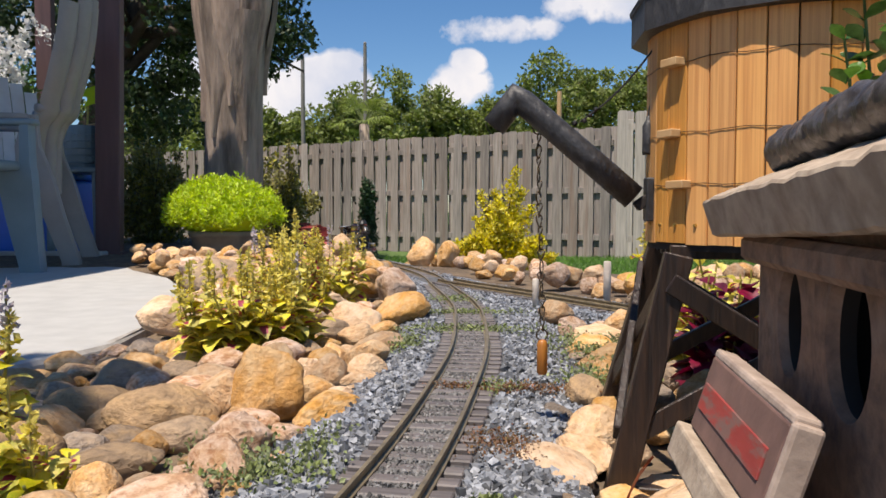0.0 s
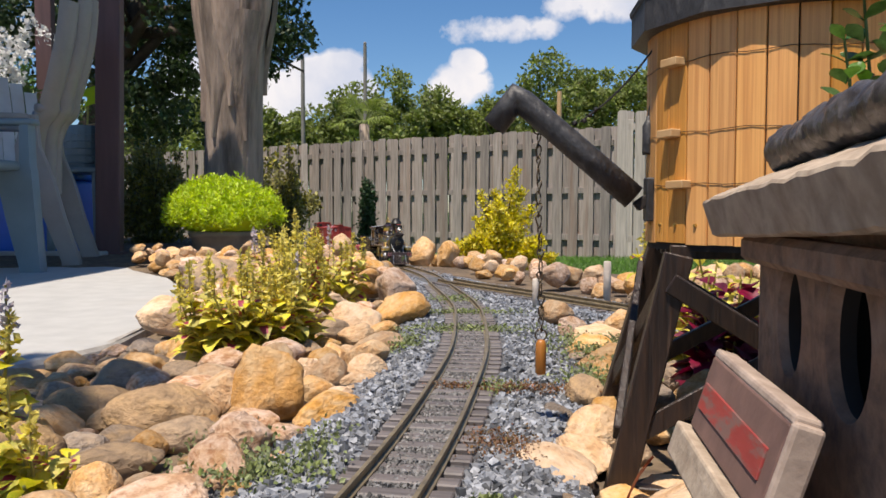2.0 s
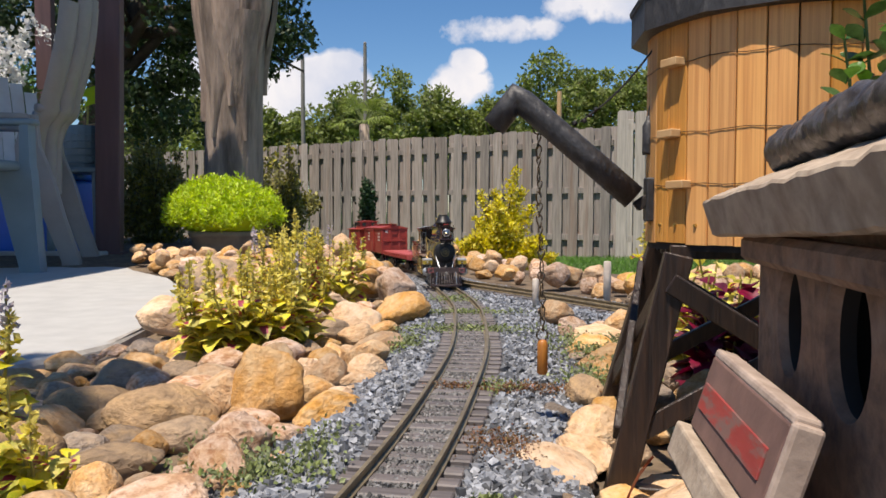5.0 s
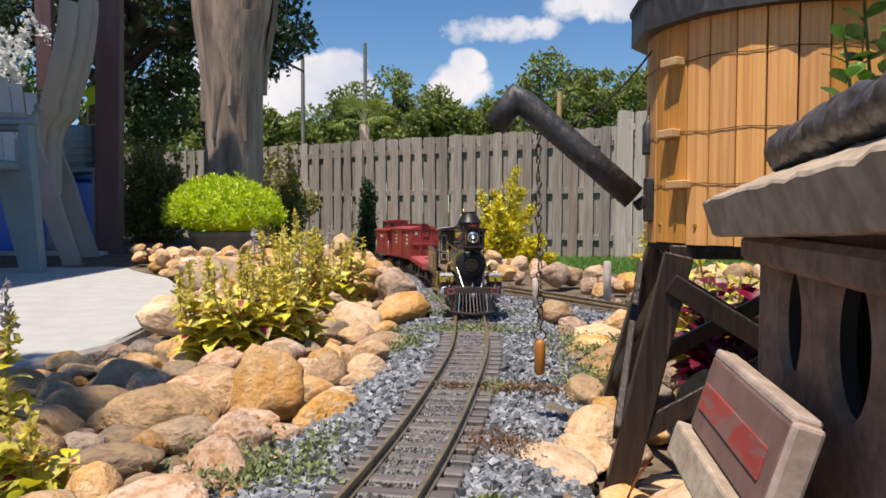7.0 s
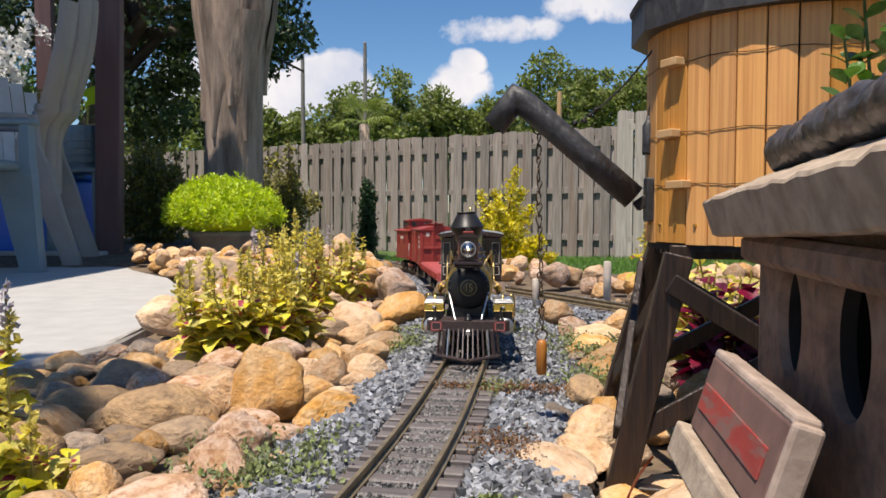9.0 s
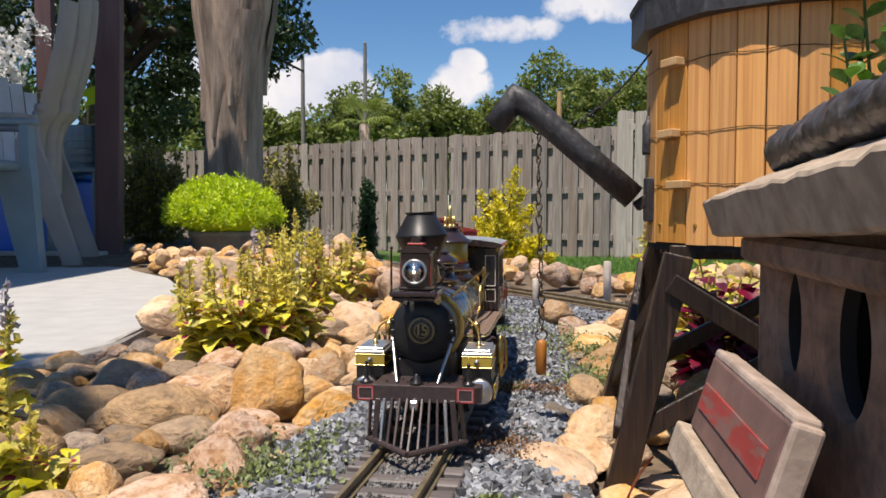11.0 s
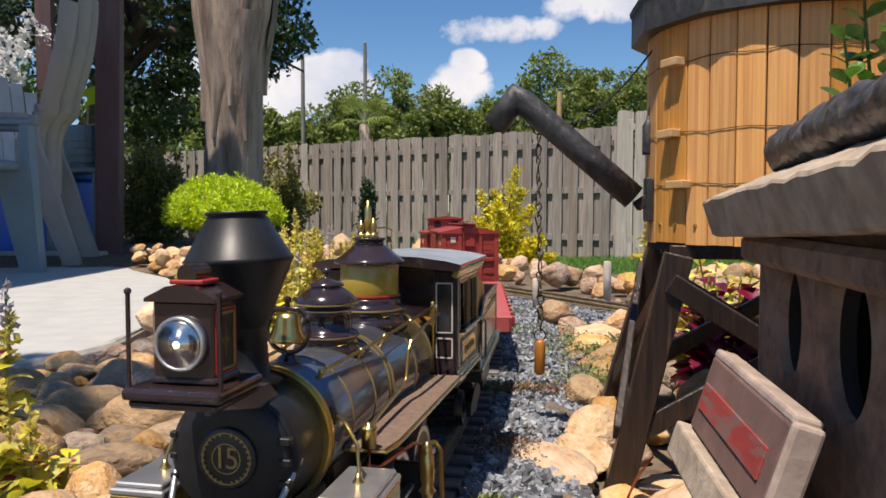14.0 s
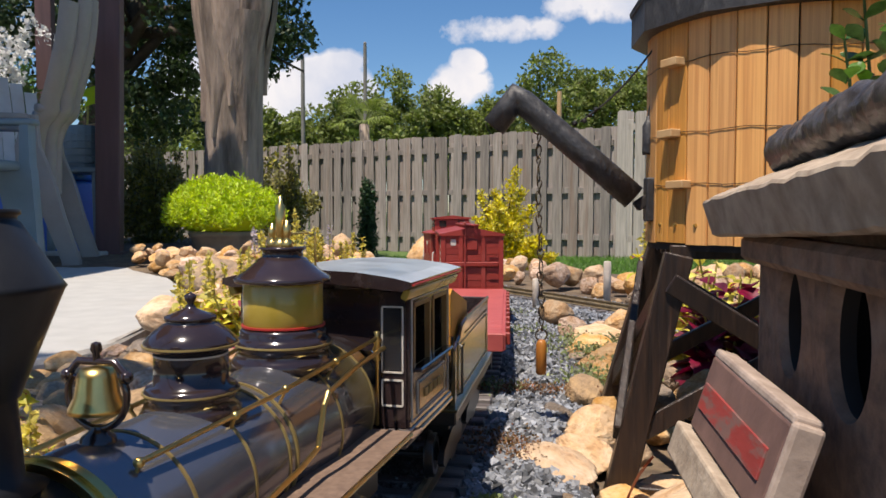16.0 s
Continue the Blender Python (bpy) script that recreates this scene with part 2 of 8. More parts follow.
PALE_PEG = mat("weathered_pale_dowel", (0.60, 0.53, 0.45), (0.45, 0.38, 0.32), 0.8, scale=60, bump=0.2)
# near-black that carries the shade of openings and gaps in its colour
DARK = mat("painted_recess_shade", (0.025, 0.02, 0.018), (0.015, 0.012, 0.011), 0.9, scale=30, bump=0.3)
RUST_LEAF = mat("rust_leaf", (0.32, 0.07, 0.02), (0.18, 0.03, 0.012), 0.5, scale=50, bump=0.1, glow=0.3)

# ---- mesh helpers ----


def part(name, bm, material, parent=None, label="", smooth=None):
    """Links a bmesh as one mesh object under its thing. smooth: auto-smooth angle."""
    me = bpy.data.meshes.new(name)
    if smooth is not None:
        for fc in bm.faces:
            fc.smooth = True
        for e in bm.edges:
            if len(e.link_faces) == 2 and e.calc_face_angle(0) > radians(smooth):
                e.smooth = False
    bm.to_mesh(me)
    bm.free()
    for mm in (material if isinstance(material, (list, tuple)) else [material]):
        me.materials.append(mm)
    ob = new(name, me)
    if parent is not None:
        ob.parent = parent
    if label:
        ob["label"] = label
    return ob


def share(name, source, parent, m):
    """Another object on the same mesh."""
    ob = new(name, source.data)
    ob.parent = parent
    ob.matrix_basis = m
    return ob


def thing(name, m=None, **tags):
    ob = new(name)
    ob.empty_display_size = 0.05
    if m is not None:
        ob.matrix_basis = m
    return tagged(ob, **tags)


def box(bm, size, m, bevel=0.0, mi=0, seg=1):
    sx, sy, sz = size
    ret = bmesh.ops.create_cube(bm, size=1, matrix=m @ Matrix.Diagonal((sx, sy, sz, 1)))
    fs = list({fc for v in ret["verts"] for fc in v.link_faces})
    for fc in fs:
        fc.material_index = mi
    if bevel:
        es = list({e for fc in fs for e in fc.edges})
        out = bmesh.ops.bevel(bm, geom=es, offset=bevel, segments=seg, profile=0.5, affect="EDGES")
        for fc in out["faces"]:
            fc.material_index = mi
    return bm


def at(x, y, z):
    return Matrix.Translation((x, y, z))


def boxm(size, m, bevel=0.0, seg=1):
    return box(bmesh.new(), size, m, bevel, 0, seg)


def between(a, b, up=(0, 0, 1)):
    """A pose at the middle of a-b whose z runs from a to b."""
    a, b = Vector(a), Vector(b)
    d = (b - a).normalized()
    return Matrix.Translation((a + b) / 2) @ d.to_track_quat("Z", "Y").to_matrix().to_4x4()


def rod(bm, a, b, r1, r2=None, n=12, mi=0, caps=True):
    a, b = Vector(a), Vector(b)
    r2 = r1 if r2 is None else r2
    ret = bmesh.ops.create_cone(bm, cap_ends=caps, segments=n, radius1=r1, radius2=r2, depth=(b - a).length, matrix=between(a, b))
    for fc in {fc for v in ret["verts"] for fc in v.link_faces}:
        fc.material_index = mi
    return bm


def turned(bm, prof, m=None, n=24, mi=0):
    """A turned body: prof is (radius, height) from bottom to top, about z."""
    m = m or Matrix()
    rings = []
    for r, z in prof:
        rings.append([bm.verts.new(m @ Vector((max(r, 1e-5) * math.cos(2 * math.pi * i / n), max(r, 1e-5) * math.sin(2 * math.pi * i / n), z))) for i in range(n)])
    for a, b in zip(rings, rings[1:]):
        for i in range(n):
            bm.faces.new((a[i], a[(i + 1) % n], b[(i + 1) % n], b[i])).material_index = mi
    bm.faces.new(rings[0][::-1]).material_index = mi
    bm.faces.new(rings[-1]).material_index = mi
    return bm


def tube(bm, pts, r, n=8, mi=0, r_end=None):
    """A bent pipe along the points."""
    pts = [Vector(p) for p in pts]
    rings, up = [], Vector((0.31, 0.17, 0.93))
    for k, p in enumerate(pts):
        d = (pts[min(k + 1, len(pts) - 1)] - pts[max(k - 1, 0)]).normalized()
        s = d.cross(up).normalized()
        u = s.cross(d)
        rr = r if r_end is None else r + (r_end - r) * k / (len(pts) - 1)
        rings.append([bm.verts.new(p + (s * math.cos(2 * math.pi * i / n) + u * math.sin(2 * math.pi * i / n)) * rr) for i in range(n)])
    for a, b in zip(rings, rings[1:]):
        for i in range(n):
            bm.faces.new((a[i], b[i], b[(i + 1) % n], a[(i + 1) % n])).material_index = mi
    bm.faces.new(rings[0]).material_index = mi
    bm.faces.new(rings[-1][::-1]).material_index = mi
    return bm


def prism(bm, outline, depth, m, mi=0):
    """An outline in x-y, drawn out along z by depth."""
    lo = [bm.verts.new(m @ Vector((x, y, 0))) for x, y in outline]
    hi = [bm.verts.new(m @ Vector((x, y, depth))) for x, y in outline]
    k = len(outline)
    bm.faces.new(lo[::-1]).material_index = mi
    bm.faces.new(hi).material_index = mi
    for i in range(k):
        bm.faces.new((lo[i], lo[(i + 1) % k], hi[(i + 1) % k], hi[i])).material_index = mi
    return bm


def soup(name, verts, faces, material, parent=None, smooth=False):
    me = bpy.data.meshes.new(name)
    me.from_pydata(verts, [], faces)
    for mm in (material if isinstance(material, (list, tuple)) else [material]):
        me.materials.append(mm)
    if smooth:
        me.polygons.foreach_set("use_smooth", [True] * len(me.polygons))
    me.update()
    ob = new(name, me)
    if parent is not None:
        ob.parent = parent
    return ob


def leaves(rng, centres, size, aspect=0.45, up=0.3, fold=0.25):
    """Small folded leaves (four triangles) round the centres; returns verts, faces."""
    n = len(centres)
    d = rng.normal(size=(n, 3))
    d[:, 2] += up
    d /= np.linalg.norm(d, axis=1)[:, None]
    s = np.cross(d, rng.normal(size=(n, 3)))
    s /= np.linalg.norm(s, axis=1)[:, None] + 1e-9
    nn = np.cross(s, d)
    L = (size * rng.uniform(0.6, 1.3, n))[:, None]
    c = np.asarray(centres)
    base, tip = c, c + d * L
    mid = c + d * L * 0.45
    a = mid + s * L * aspect * 0.5 + nn * L * fold * 0.3
    b = mid - s * L * aspect * 0.5 + nn * L * fold * 0.3
    V = np.stack([base, a, tip, b], 1).reshape(-1, 3)
    i = np.arange(n) * 4
    F = np.concatenate([np.stack([i, i + 1, i + 2], 1), np.stack([i, i + 2, i + 3], 1)])
    return V, F.tolist()


# ---- ground ----


def smooth01(v):
    v = max(0.0, min(1.0, v))
    return v * v * (3 - 2 * v)


def spline(keys, values):
    k, v = np.array(keys, float), np.array(values, float)
    n, h = len(k), np.diff(k)
    A, b = np.eye(n), np.zeros(n)
    for i in range(1, n - 1):
        A[i, i - 1], A[i, i], A[i, i + 1] = h[i - 1], 2 * (h[i - 1] + h[i]), h[i]
        b[i] = 6 * ((v[i + 1] - v[i]) / h[i] - (v[i] - v[i - 1]) / h[i - 1])
    mm = np.linalg.solve(A, b)

    def f(q):
        j = int(np.clip(np.searchsorted(k, q) - 1, 0, n - 2))
        d = q - k[j]
        return v[j] + d * ((v[j + 1] - v[j]) / h[j] - h[j] * (2 * mm[j] + mm[j + 1]) / 6) + d * d * mm[j] / 2 + d ** 3 * (mm[j + 1] - mm[j]) / (6 * h[j])
    return f


# the line's centre: x and z of the rail heads against y
LINE_Y = [-0.4, 0, 0.3, 0.45, 0.6, 0.8, 1.0, 1.2, 1.4, 1.7, 2.0, 2.4, 2.8, 3.2, 3.8, 4.6, 6.2]
LINE_X = spline(LINE_Y, [-0.1834, -0.1533, -0.0782, -0.0446, -0.0164, 0.0125, 0.0348, 0.0434, 0.0456, 0.0234, -0.0076, -0.054, -0.148, -0.262, -0.475, -0.76, -1.40])
LINE_Z = spline(LINE_Y, [0, 0, 0, 0, 0, 0, 0, 0, 0, -0.0036, -0.0085, -0.0154, -0.0218, -0.0285, -0.0403, -0.057, -0.09])
LINE = np.array([(LINE_X(y), y, LINE_Z(y)) for y in np.arange(-0.4, 6.2, 0.01)])
LINE_S = np.r_[0, np.cumsum(np.linalg.norm(np.diff(LINE, axis=0), axis=1))]
# the branch that leaves it at the points
BR_S = spline([0, 1, 2, 3, 4, 5, 6], [2.25, 2.06, 1.92, 1.70, 1.45, 1.15, 0.8])
BR_X = spline([0, 1, 2, 3, 4, 5, 6], [-0.045, 0.015, 0.085, 0.218, 0.355, 0.50, 0.62])
BRANCH = np.array([(BR_X(q), BR_S(q), -0.004) for q in np.arange(0, 6.01, 0.02)])
BRANCH_S = np.r_[0, np.cumsum(np.linalg.norm(np.diff(BRANCH, axis=0), axis=1))]


def on(path, dist, s):
    p = Vector([float(np.interp(s, dist, path[:, k])) for k in range(3)])
    q = Vector([float(np.interp(s + 0.01, dist, path[:, k])) for k in range(3)])
    return p, (q - p).normalized()


def line_gap(x, y):
    d1 = float(np.min(np.hypot(LINE[:, 0] - x, LINE[:, 1] - y)))
    d2 = float(np.min(np.hypot(BRANCH[:, 0] - x, BRANCH[:, 1] - y)))
    return min(d1, d2)


def height(x, y):
    """The garden's surface: a raised bed that falls away to the lawn."""
    z = -0.03 - 0.425 * smooth01((y + 0.55 * x - 2.75) / 2.6) * max(smooth01((x + 2.4 - 0.1 * y) / 1.4), smooth01((y - 6.8) / 1.2))
    z -= 0.05 * smooth01((-x - 0.2) / 0.5) * smooth01((4 - y) / 2)
    return z


def make_ground():
    bm = bmesh.new()
    xs = sorted(set(np.round(np.concatenate([np.arange(-3, 3.01, 0.1), np.geomspace(3.3, 900, 22), -np.geomspace(3.3, 900, 22)]), 3)))
    ys = sorted(set(np.round(np.concatenate([np.arange(-1, 8.01, 0.1), np.geomspace(8.5, 2500, 22), -np.geomspace(1.5, 900, 16)]), 3)))
    grid = [[bm.verts.new((x, y, height(x, y) + (0.006 * noise.noise((x * 6, y * 6, 0)) if abs(x) < 3.1 and -1.1 < y < 8 else 0))) for x in xs] for y in ys]
    for j in range(len(ys) - 1):
        for i in range(len(xs) - 1):
            fc = bm.faces.new((grid[j][i], grid[j][i + 1], grid[j + 1][i + 1], grid[j + 1][i]))
            c = fc.calc_center_median()
            fc.material_index = 1 if (c.z < -0.35 and c.x > 0.1) or c.y > 9 else 0
            fc.smooth = True
    g = part("ground", bm, [SOIL, GRASS_SOIL])
    tagged(g, "brown garden soil falling to a green lawn", "ground", kind="structure")


make_ground()


def make_lawn():
    rng = np.random.default_rng(5)
    n = 42000
    x = rng.uniform(-1.5, 4.5, n)
    y = rng.uniform(5.0, 10.5, n)
    z = np.array([height(a, b) for a, b in zip(x, y)])
    keep = z < -0.36
    c = np.stack([x, y, z - 0.005], 1)[keep]
    V, F = leaves(rng, c, 0.06, 0.16, 1.4, 0.1)
    g = soup("lawn_grass", V.tolist(), F, GRASS)
    tagged(g, "short mown green lawn in sunlight", "grass", kind="stuff")


make_lawn()


def make_patio():
    """White concrete slab with a rounded, worn corner towards the line."""
    edge = [(-9, 0.95), (-1.6, 0.97), (-0.85, 1.0), (-0.64, 1.1), (-0.57, 1.32), (-0.60, 1.6), (-0.68, 1.95), (-0.78, 2.3), (-0.95, 2.62), (-1.2, 2.95), (-1.5, 3.45), (-1.62, 4.2), (-1.7, 7.5), (-9, 7.5)]
    bm = bmesh.new()
    prism(bm, edge, 0.44, at(0, 0, -0.49))
    bm.faces.ensure_lookup_table()
    top = max(bm.faces, key=lambda fc: fc.calc_center_median().z)
    bmesh.ops.bevel(bm, geom=list(top.edges), offset=0.018, segments=3, profile=0.5, affect="EDGES")
    for fc in bm.faces:
        fc.material_index = 1 if fc.normal.z < 0.9 else 0
    p = part("pavement", bm, [CONCRETE, CONCRETE_EDGE])
    tagged(p, "white concrete patio slab with a rounded edge", "patio", kind="structure")


make_patio()

# ---- railway ----


def rail_mesh(path, dist, s0, s1, off, step=0.03):
    """A flat-bottomed rail beside the centre line."""
    prof = [(-0.004, -0.0083), (0.004, -0.0083), (0.004, -0.0072), (0.0007, -0.0062), (0.0007, -0.0028), (0.0016, -0.0022), (0.0016, 0.0), (-0.0016, 0.0), (-0.0016, -0.0022), (-0.0007, -0.0028), (-0.0007, -0.0062), (-0.004, -0.0072)]
    bm = bmesh.new()
    rings = []
    for s in np.arange(s0, s1, step):
        p, d = on(path, dist, s)
        n = Vector((d.y, -d.x, 0)).normalized()
        rings.append([bm.verts.new(p + n * (off + a) + Vector((0, 0, b))) for a, b in prof])
    k = len(prof)
    for a, b in zip(rings, rings[1:]):
        for i in range(k):
            bm.faces.new((a[i], a[(i + 1) % k], b[(i + 1) % k], b[i]))
    bm.faces.new(rings[0][::-1])
    bm.faces.new(rings[-1])
    return bm


def make_track(name, path, dist, s0, s1, label, lean=0.0):
    t = thing(name, label=label, category="track", kind="structure")
    part("rail", rail_mesh(path, dist, s0, s1, -0.0238), RAIL, t)
    part("rail", rail_mesh(path, dist, s0, s1, 0.0238), RAIL, t)
    rnd = random.Random(4)
    first = None
    s = s0
    while s < s1 - 0.03:
        p, d = on(path, dist, s)
        yaw = math.degrees(math.atan2(d.y, d.x)) - 90 + rnd.uniform(-1.2, 1.2)
        m = pose(p.x + rnd.uniform(-0.001, 0.001), p.y, p.z - 0.0123 + rnd.uniform(-0.0008, 0.0004), 0, rnd.uniform(-0.8, 0.8), yaw)
        if first is None:
            first = part("tie", boxm((0.086, 0.0145, 0.008), Matrix(), 0.0012), TIE, t)
            first.matrix_basis = m
        else:
            share("tie", first, t, m)
        s += 0.0262
    return t


make_track("railway_track", LINE, LINE_S, 0.02, 5.6, "garden railway track with worn brass rails and dark ties")
make_track("branch_track", BRANCH, BRANCH_S, 0.18, BRANCH_S[-1], "branch of garden track with golden brass rails")


def stones(rng, pts, sizes, flat=0.7):
    """Angular chips: eight-cornered lumps, joined."""
    cube = np.array([(-1, -1, -1), (1, -1, -1), (1, 1, -1), (-1, 1, -1), (-1, -1, 1), (1, -1, 1), (1, 1, 1), (-1, 1, 1)], float)
    quads = np.array([(0, 3, 2, 1), (4, 5, 6, 7), (0, 1, 5, 4), (1, 2, 6, 5), (2, 3, 7, 6), (3, 0, 4, 7)])
    n = len(pts)
    q = rng.normal(size=(n, 4))
    q /= np.linalg.norm(q, axis=1)[:, None]
    w, x, y, z = q.T
    R = np.stack([1 - 2 * (y * y + z * z), 2 * (x * y - z * w), 2 * (x * z + y * w), 2 * (x * y + z * w), 1 - 2 * (x * x + z * z), 2 * (y * z - x * w), 2 * (x * z - y * w), 2 * (y * z + x * w), 1 - 2 * (x * x + y * y)], 1).reshape(n, 3, 3)
    loc = cube[None] * rng.uniform(0.45, 1.0, (n, 8, 3)) * (np.array([1, 0.8, 0.6])[None, None]) * np.asarray(sizes)[:, None, None] * 0.5
    V = np.einsum("nij,nkj->nki", R, loc) + np.asarray(pts)[:, None]
    F = (quads[None] + (np.arange(n) * 8)[:, None, None]).reshape(-1, 4)
    return V.reshape(-1, 3).tolist(), F.tolist()


def make_ballast():
    rng = np.random.default_rng(8)
    # bed under the ties
    bm = bmesh.new()
    for path, dist, s0, s1 in ((LINE, LINE_S, 0.02, 5.6), (BRANCH, BRANCH_S, 0.0, BRANCH_S[-1])):
        rows = []
        for s in np.arange(s0, s1, 0.05):
            p, d = on(path, dist, s)
            n = Vector((d.y, -d.x, 0)).normalized()
            rows.append([bm.verts.new((p + n * a) + Vector((0, 0, z))) for a, z in ((-0.14, -0.05), (-0.10, -0.019), (-0.05, -0.0128), (0.05, -0.0128), (0.10, -0.019), (0.14, -0.05))])
        for a, b in zip(rows, rows[1:]):
            for i in range(5):
                fc = bm.faces.new((a[i], a[i + 1], b[i + 1], b[i]))
                fc.material_index = 1 if i == 2 else 0
    bed = part("ballast_bed", bm, [GRAVEL, GRIT])
    tagged(bed, "bed of grey crushed stone under the track", "ballast", kind="structure")
    pts, sizes = [], []
    for s in np.concatenate([rng.uniform(0.5, 1.3, 17000), rng.uniform(1.3, 2.7, 17000), rng.uniform(2.7, 4.2, 6000)]):
        p, d = on(LINE, LINE_S, s)
        side = 1 if rng.random() < 0.5 else -1
        u = rng.random() ** 0.8
        a = side * (0.0455 + 0.085 * u + (0.05 * u if s > 1.2 and side > 0 else 0))
        n = Vector((d.y, -d.x, 0)).normalized()
        q = p + n * a
        pts.append((q.x, q.y, p.z - 0.0135 - max(0, abs(a) - 0.085) * 0.25 + rng.uniform(-0.003, 0.003)))
        sizes.append(0.0042 + 0.0075 * rng.random() ** 1.6)
    for s in rng.uniform(0, BRANCH_S[-1] - 0.05, 9000):
        p, d = on(BRANCH, BRANCH_S, s)
        a = rng.uniform(-0.14, 0.14)
        n = Vector((d.y, -d.x, 0)).normalized()
        q = p + n * a
        if abs(q.x - LINE_X(q.y)) < 0.045:
            continue
        pts.append((q.x, q.y, p.z - 0.0135 - max(0, abs(a) - 0.085) * 0.25 + rng.uniform(-0.003, 0.002)))
        sizes.append(rng.uniform(0.005, 0.0105))
    V, F = stones(rng, pts, sizes)
    tagged(soup("ballast_stones", V, F, GRAVEL), "blue-grey crushed stone ballast beside the rails", "ballast", kind="stuff")
    # fine grit between the rails
    pts, sizes = [], []
    for s in np.concatenate([rng.uniform(0.5, 1.3, 11000), rng.uniform(1.3, 2.6, 9000)]):
        p, d = on(LINE, LINE_S, s)
        n = Vector((d.y, -d.x, 0)).normalized()
        q = p + n * rng.uniform(-0.02, 0.02)
        pts.append((q.x, q.y, p.z - 0.0106 + rng.uniform(-0.002, 0.0016)))
        sizes.append(rng.uniform(0.002, 0.0045) * (1.5 if rng.random() < 0.05 else 1))
    V, F = stones(rng, pts, sizes)
    tagged(soup("track_grit", V, F, [GRIT_CHIP]), "dark grit and small chips between the rails", "grit", kind="stuff")


GRIT_CHIP = mat("grit_chip", (0.20, 0.195, 0.19), (0.08, 0.078, 0.076), 0.7, scale=80, vary=0.6, island=True, bump=0)
make_ballast()


def make_joiner():
    j = thing("rail_joiner", label="small brass rail clamp with two steel screws", category="rail clamp")
    part("clamp", boxm((0.008, 0.016, 0.007), pose(0.0085, 0.428, -0.0048, 0, 0, -12), 0.0008), PINE_PEG, j)
    for k in (0, 1):
        part("screw", rod(bmesh.new(), (0.012, 0.424 + 0.008 * k, -0.005), (0.019, 0.4225 + 0.008 * k, -0.005), 0.0028, n=10), STEEL, j)


STEEL = mat("bright_steel", (0.62, 0.62, 0.63), (0.5, 0.5, 0.5), 0.28, 0.95, scale=120, bump=0.05)
make_joiner()

# ---- rocks ----


def rock_mesh(name, seed, angular, material, div=4):
    """A weathered boulder of about one metre, to be scaled."""
    bm = bmesh.new()
    bmesh.ops.create_icosphere(bm, subdivisions=div, radius=0.5)
    rnd = random.Random(seed)
    cuts = [(Vector((rnd.gauss(0, 1), rnd.gauss(0, 1), rnd.gauss(0, 1))).normalized(), rnd.uniform(0.27, 0.42)) for _ in range(10 if angular else 5)]
    for v in bm.verts:
        d = v.co.normalized()
        r = 0.5 * (1 + 0.16 * noise.noise(d * 1.6 + Vector((seed * 3.1, 0, 0))))
        for n, lim in cuts:
            k = d.dot(n)
            if k > 0.05:
                over = r * k - lim
                if over > 0:
                    r -= over / k * (0.92 if angular else 0.7)
        r *= 1 + 0.035 * noise.noise(d * 5 + Vector((0, seed, 0))) + 0.014 * noise.noise(d * 13 + Vector((0, 0, seed)))
        v.co = d * r
    ob = part(name, bm, material, None, smooth=50 if angular else 180)
    me = ob.data
    bpy.data.objects.remove(ob)
    return me


ROCK_TAUPE = mat("taupe_rock", (0.36, 0.245, 0.145), (0.22, 0.15, 0.09), 0.75, scale=9, vary=0.3, dirt=(0.48, 0.32, 0.17), dirt_scale=2.5, dirt_at=(0.45, 0.7), bump=0.5, bump_dist=0.02)
ROUND = [rock_mesh("rock", 11 + i, False, mm) for i, mm in enumerate((ROCK, ROCK, ROCK_GREY, ROCK, ROCK_TAUPE, ROCK_PINK))]
SHARP = [rock_mesh("rock", 41 + i, True, mm) for i, mm in enumerate((ROCK, ROCK, ROCK_PINK, ROCK, ROCK))]


def rock(parent, me, x, y, z, sx, sy, sz, rz=0.0, rx=0.0, ry=0.0):
    ob = new("rock", me)
    ob.parent = parent
    ob.matrix_basis = pose(x, y, z, rx, ry, rz) @ Matrix.Diagonal((sx, sy, sz, 1))
    return ob


def in_patio(x, y):
    return y > 0.95 and x < float(np.interp(y, [0.95, 1.05, 1.32, 1.95, 2.3, 2.95, 3.45, 7], [-0.9, -0.66, -0.55, -0.66, -0.76, -1.18, -1.48, -1.7]))


def scatter_rocks(parent, rnd, tries, xr, yr, size, test, kinds, flat=(0.45, 0.75), gap=0.42, placed=None, sink=0.12, limit=295, pile=0.0):
    placed = [] if placed is None else placed
    count = len(parent.children)
    for _ in range(tries):
        if count >= limit:
            break
        x, y = rnd.uniform(*xr), rnd.uniform(*yr)
        a = rnd.uniform(*size)
        if not test(x, y, a):
            continue
        if any((x - px) ** 2 + (y - py) ** 2 < (gap * (a + pa)) ** 2 for px, py, pa in placed):
            continue
        placed.append((x, y, a))
        b, c = a * rnd.uniform(0.62, 0.9), a * rnd.uniform(*flat)
        rock(parent, rnd.choice(kinds), x, y, height(x, y) + c * (0.5 - sink) + pile * rnd.random(), a, b, c, rnd.uniform(0, 360), rnd.uniform(-14, 14), rnd.uniform(-14, 14))
        count += 1
    return placed


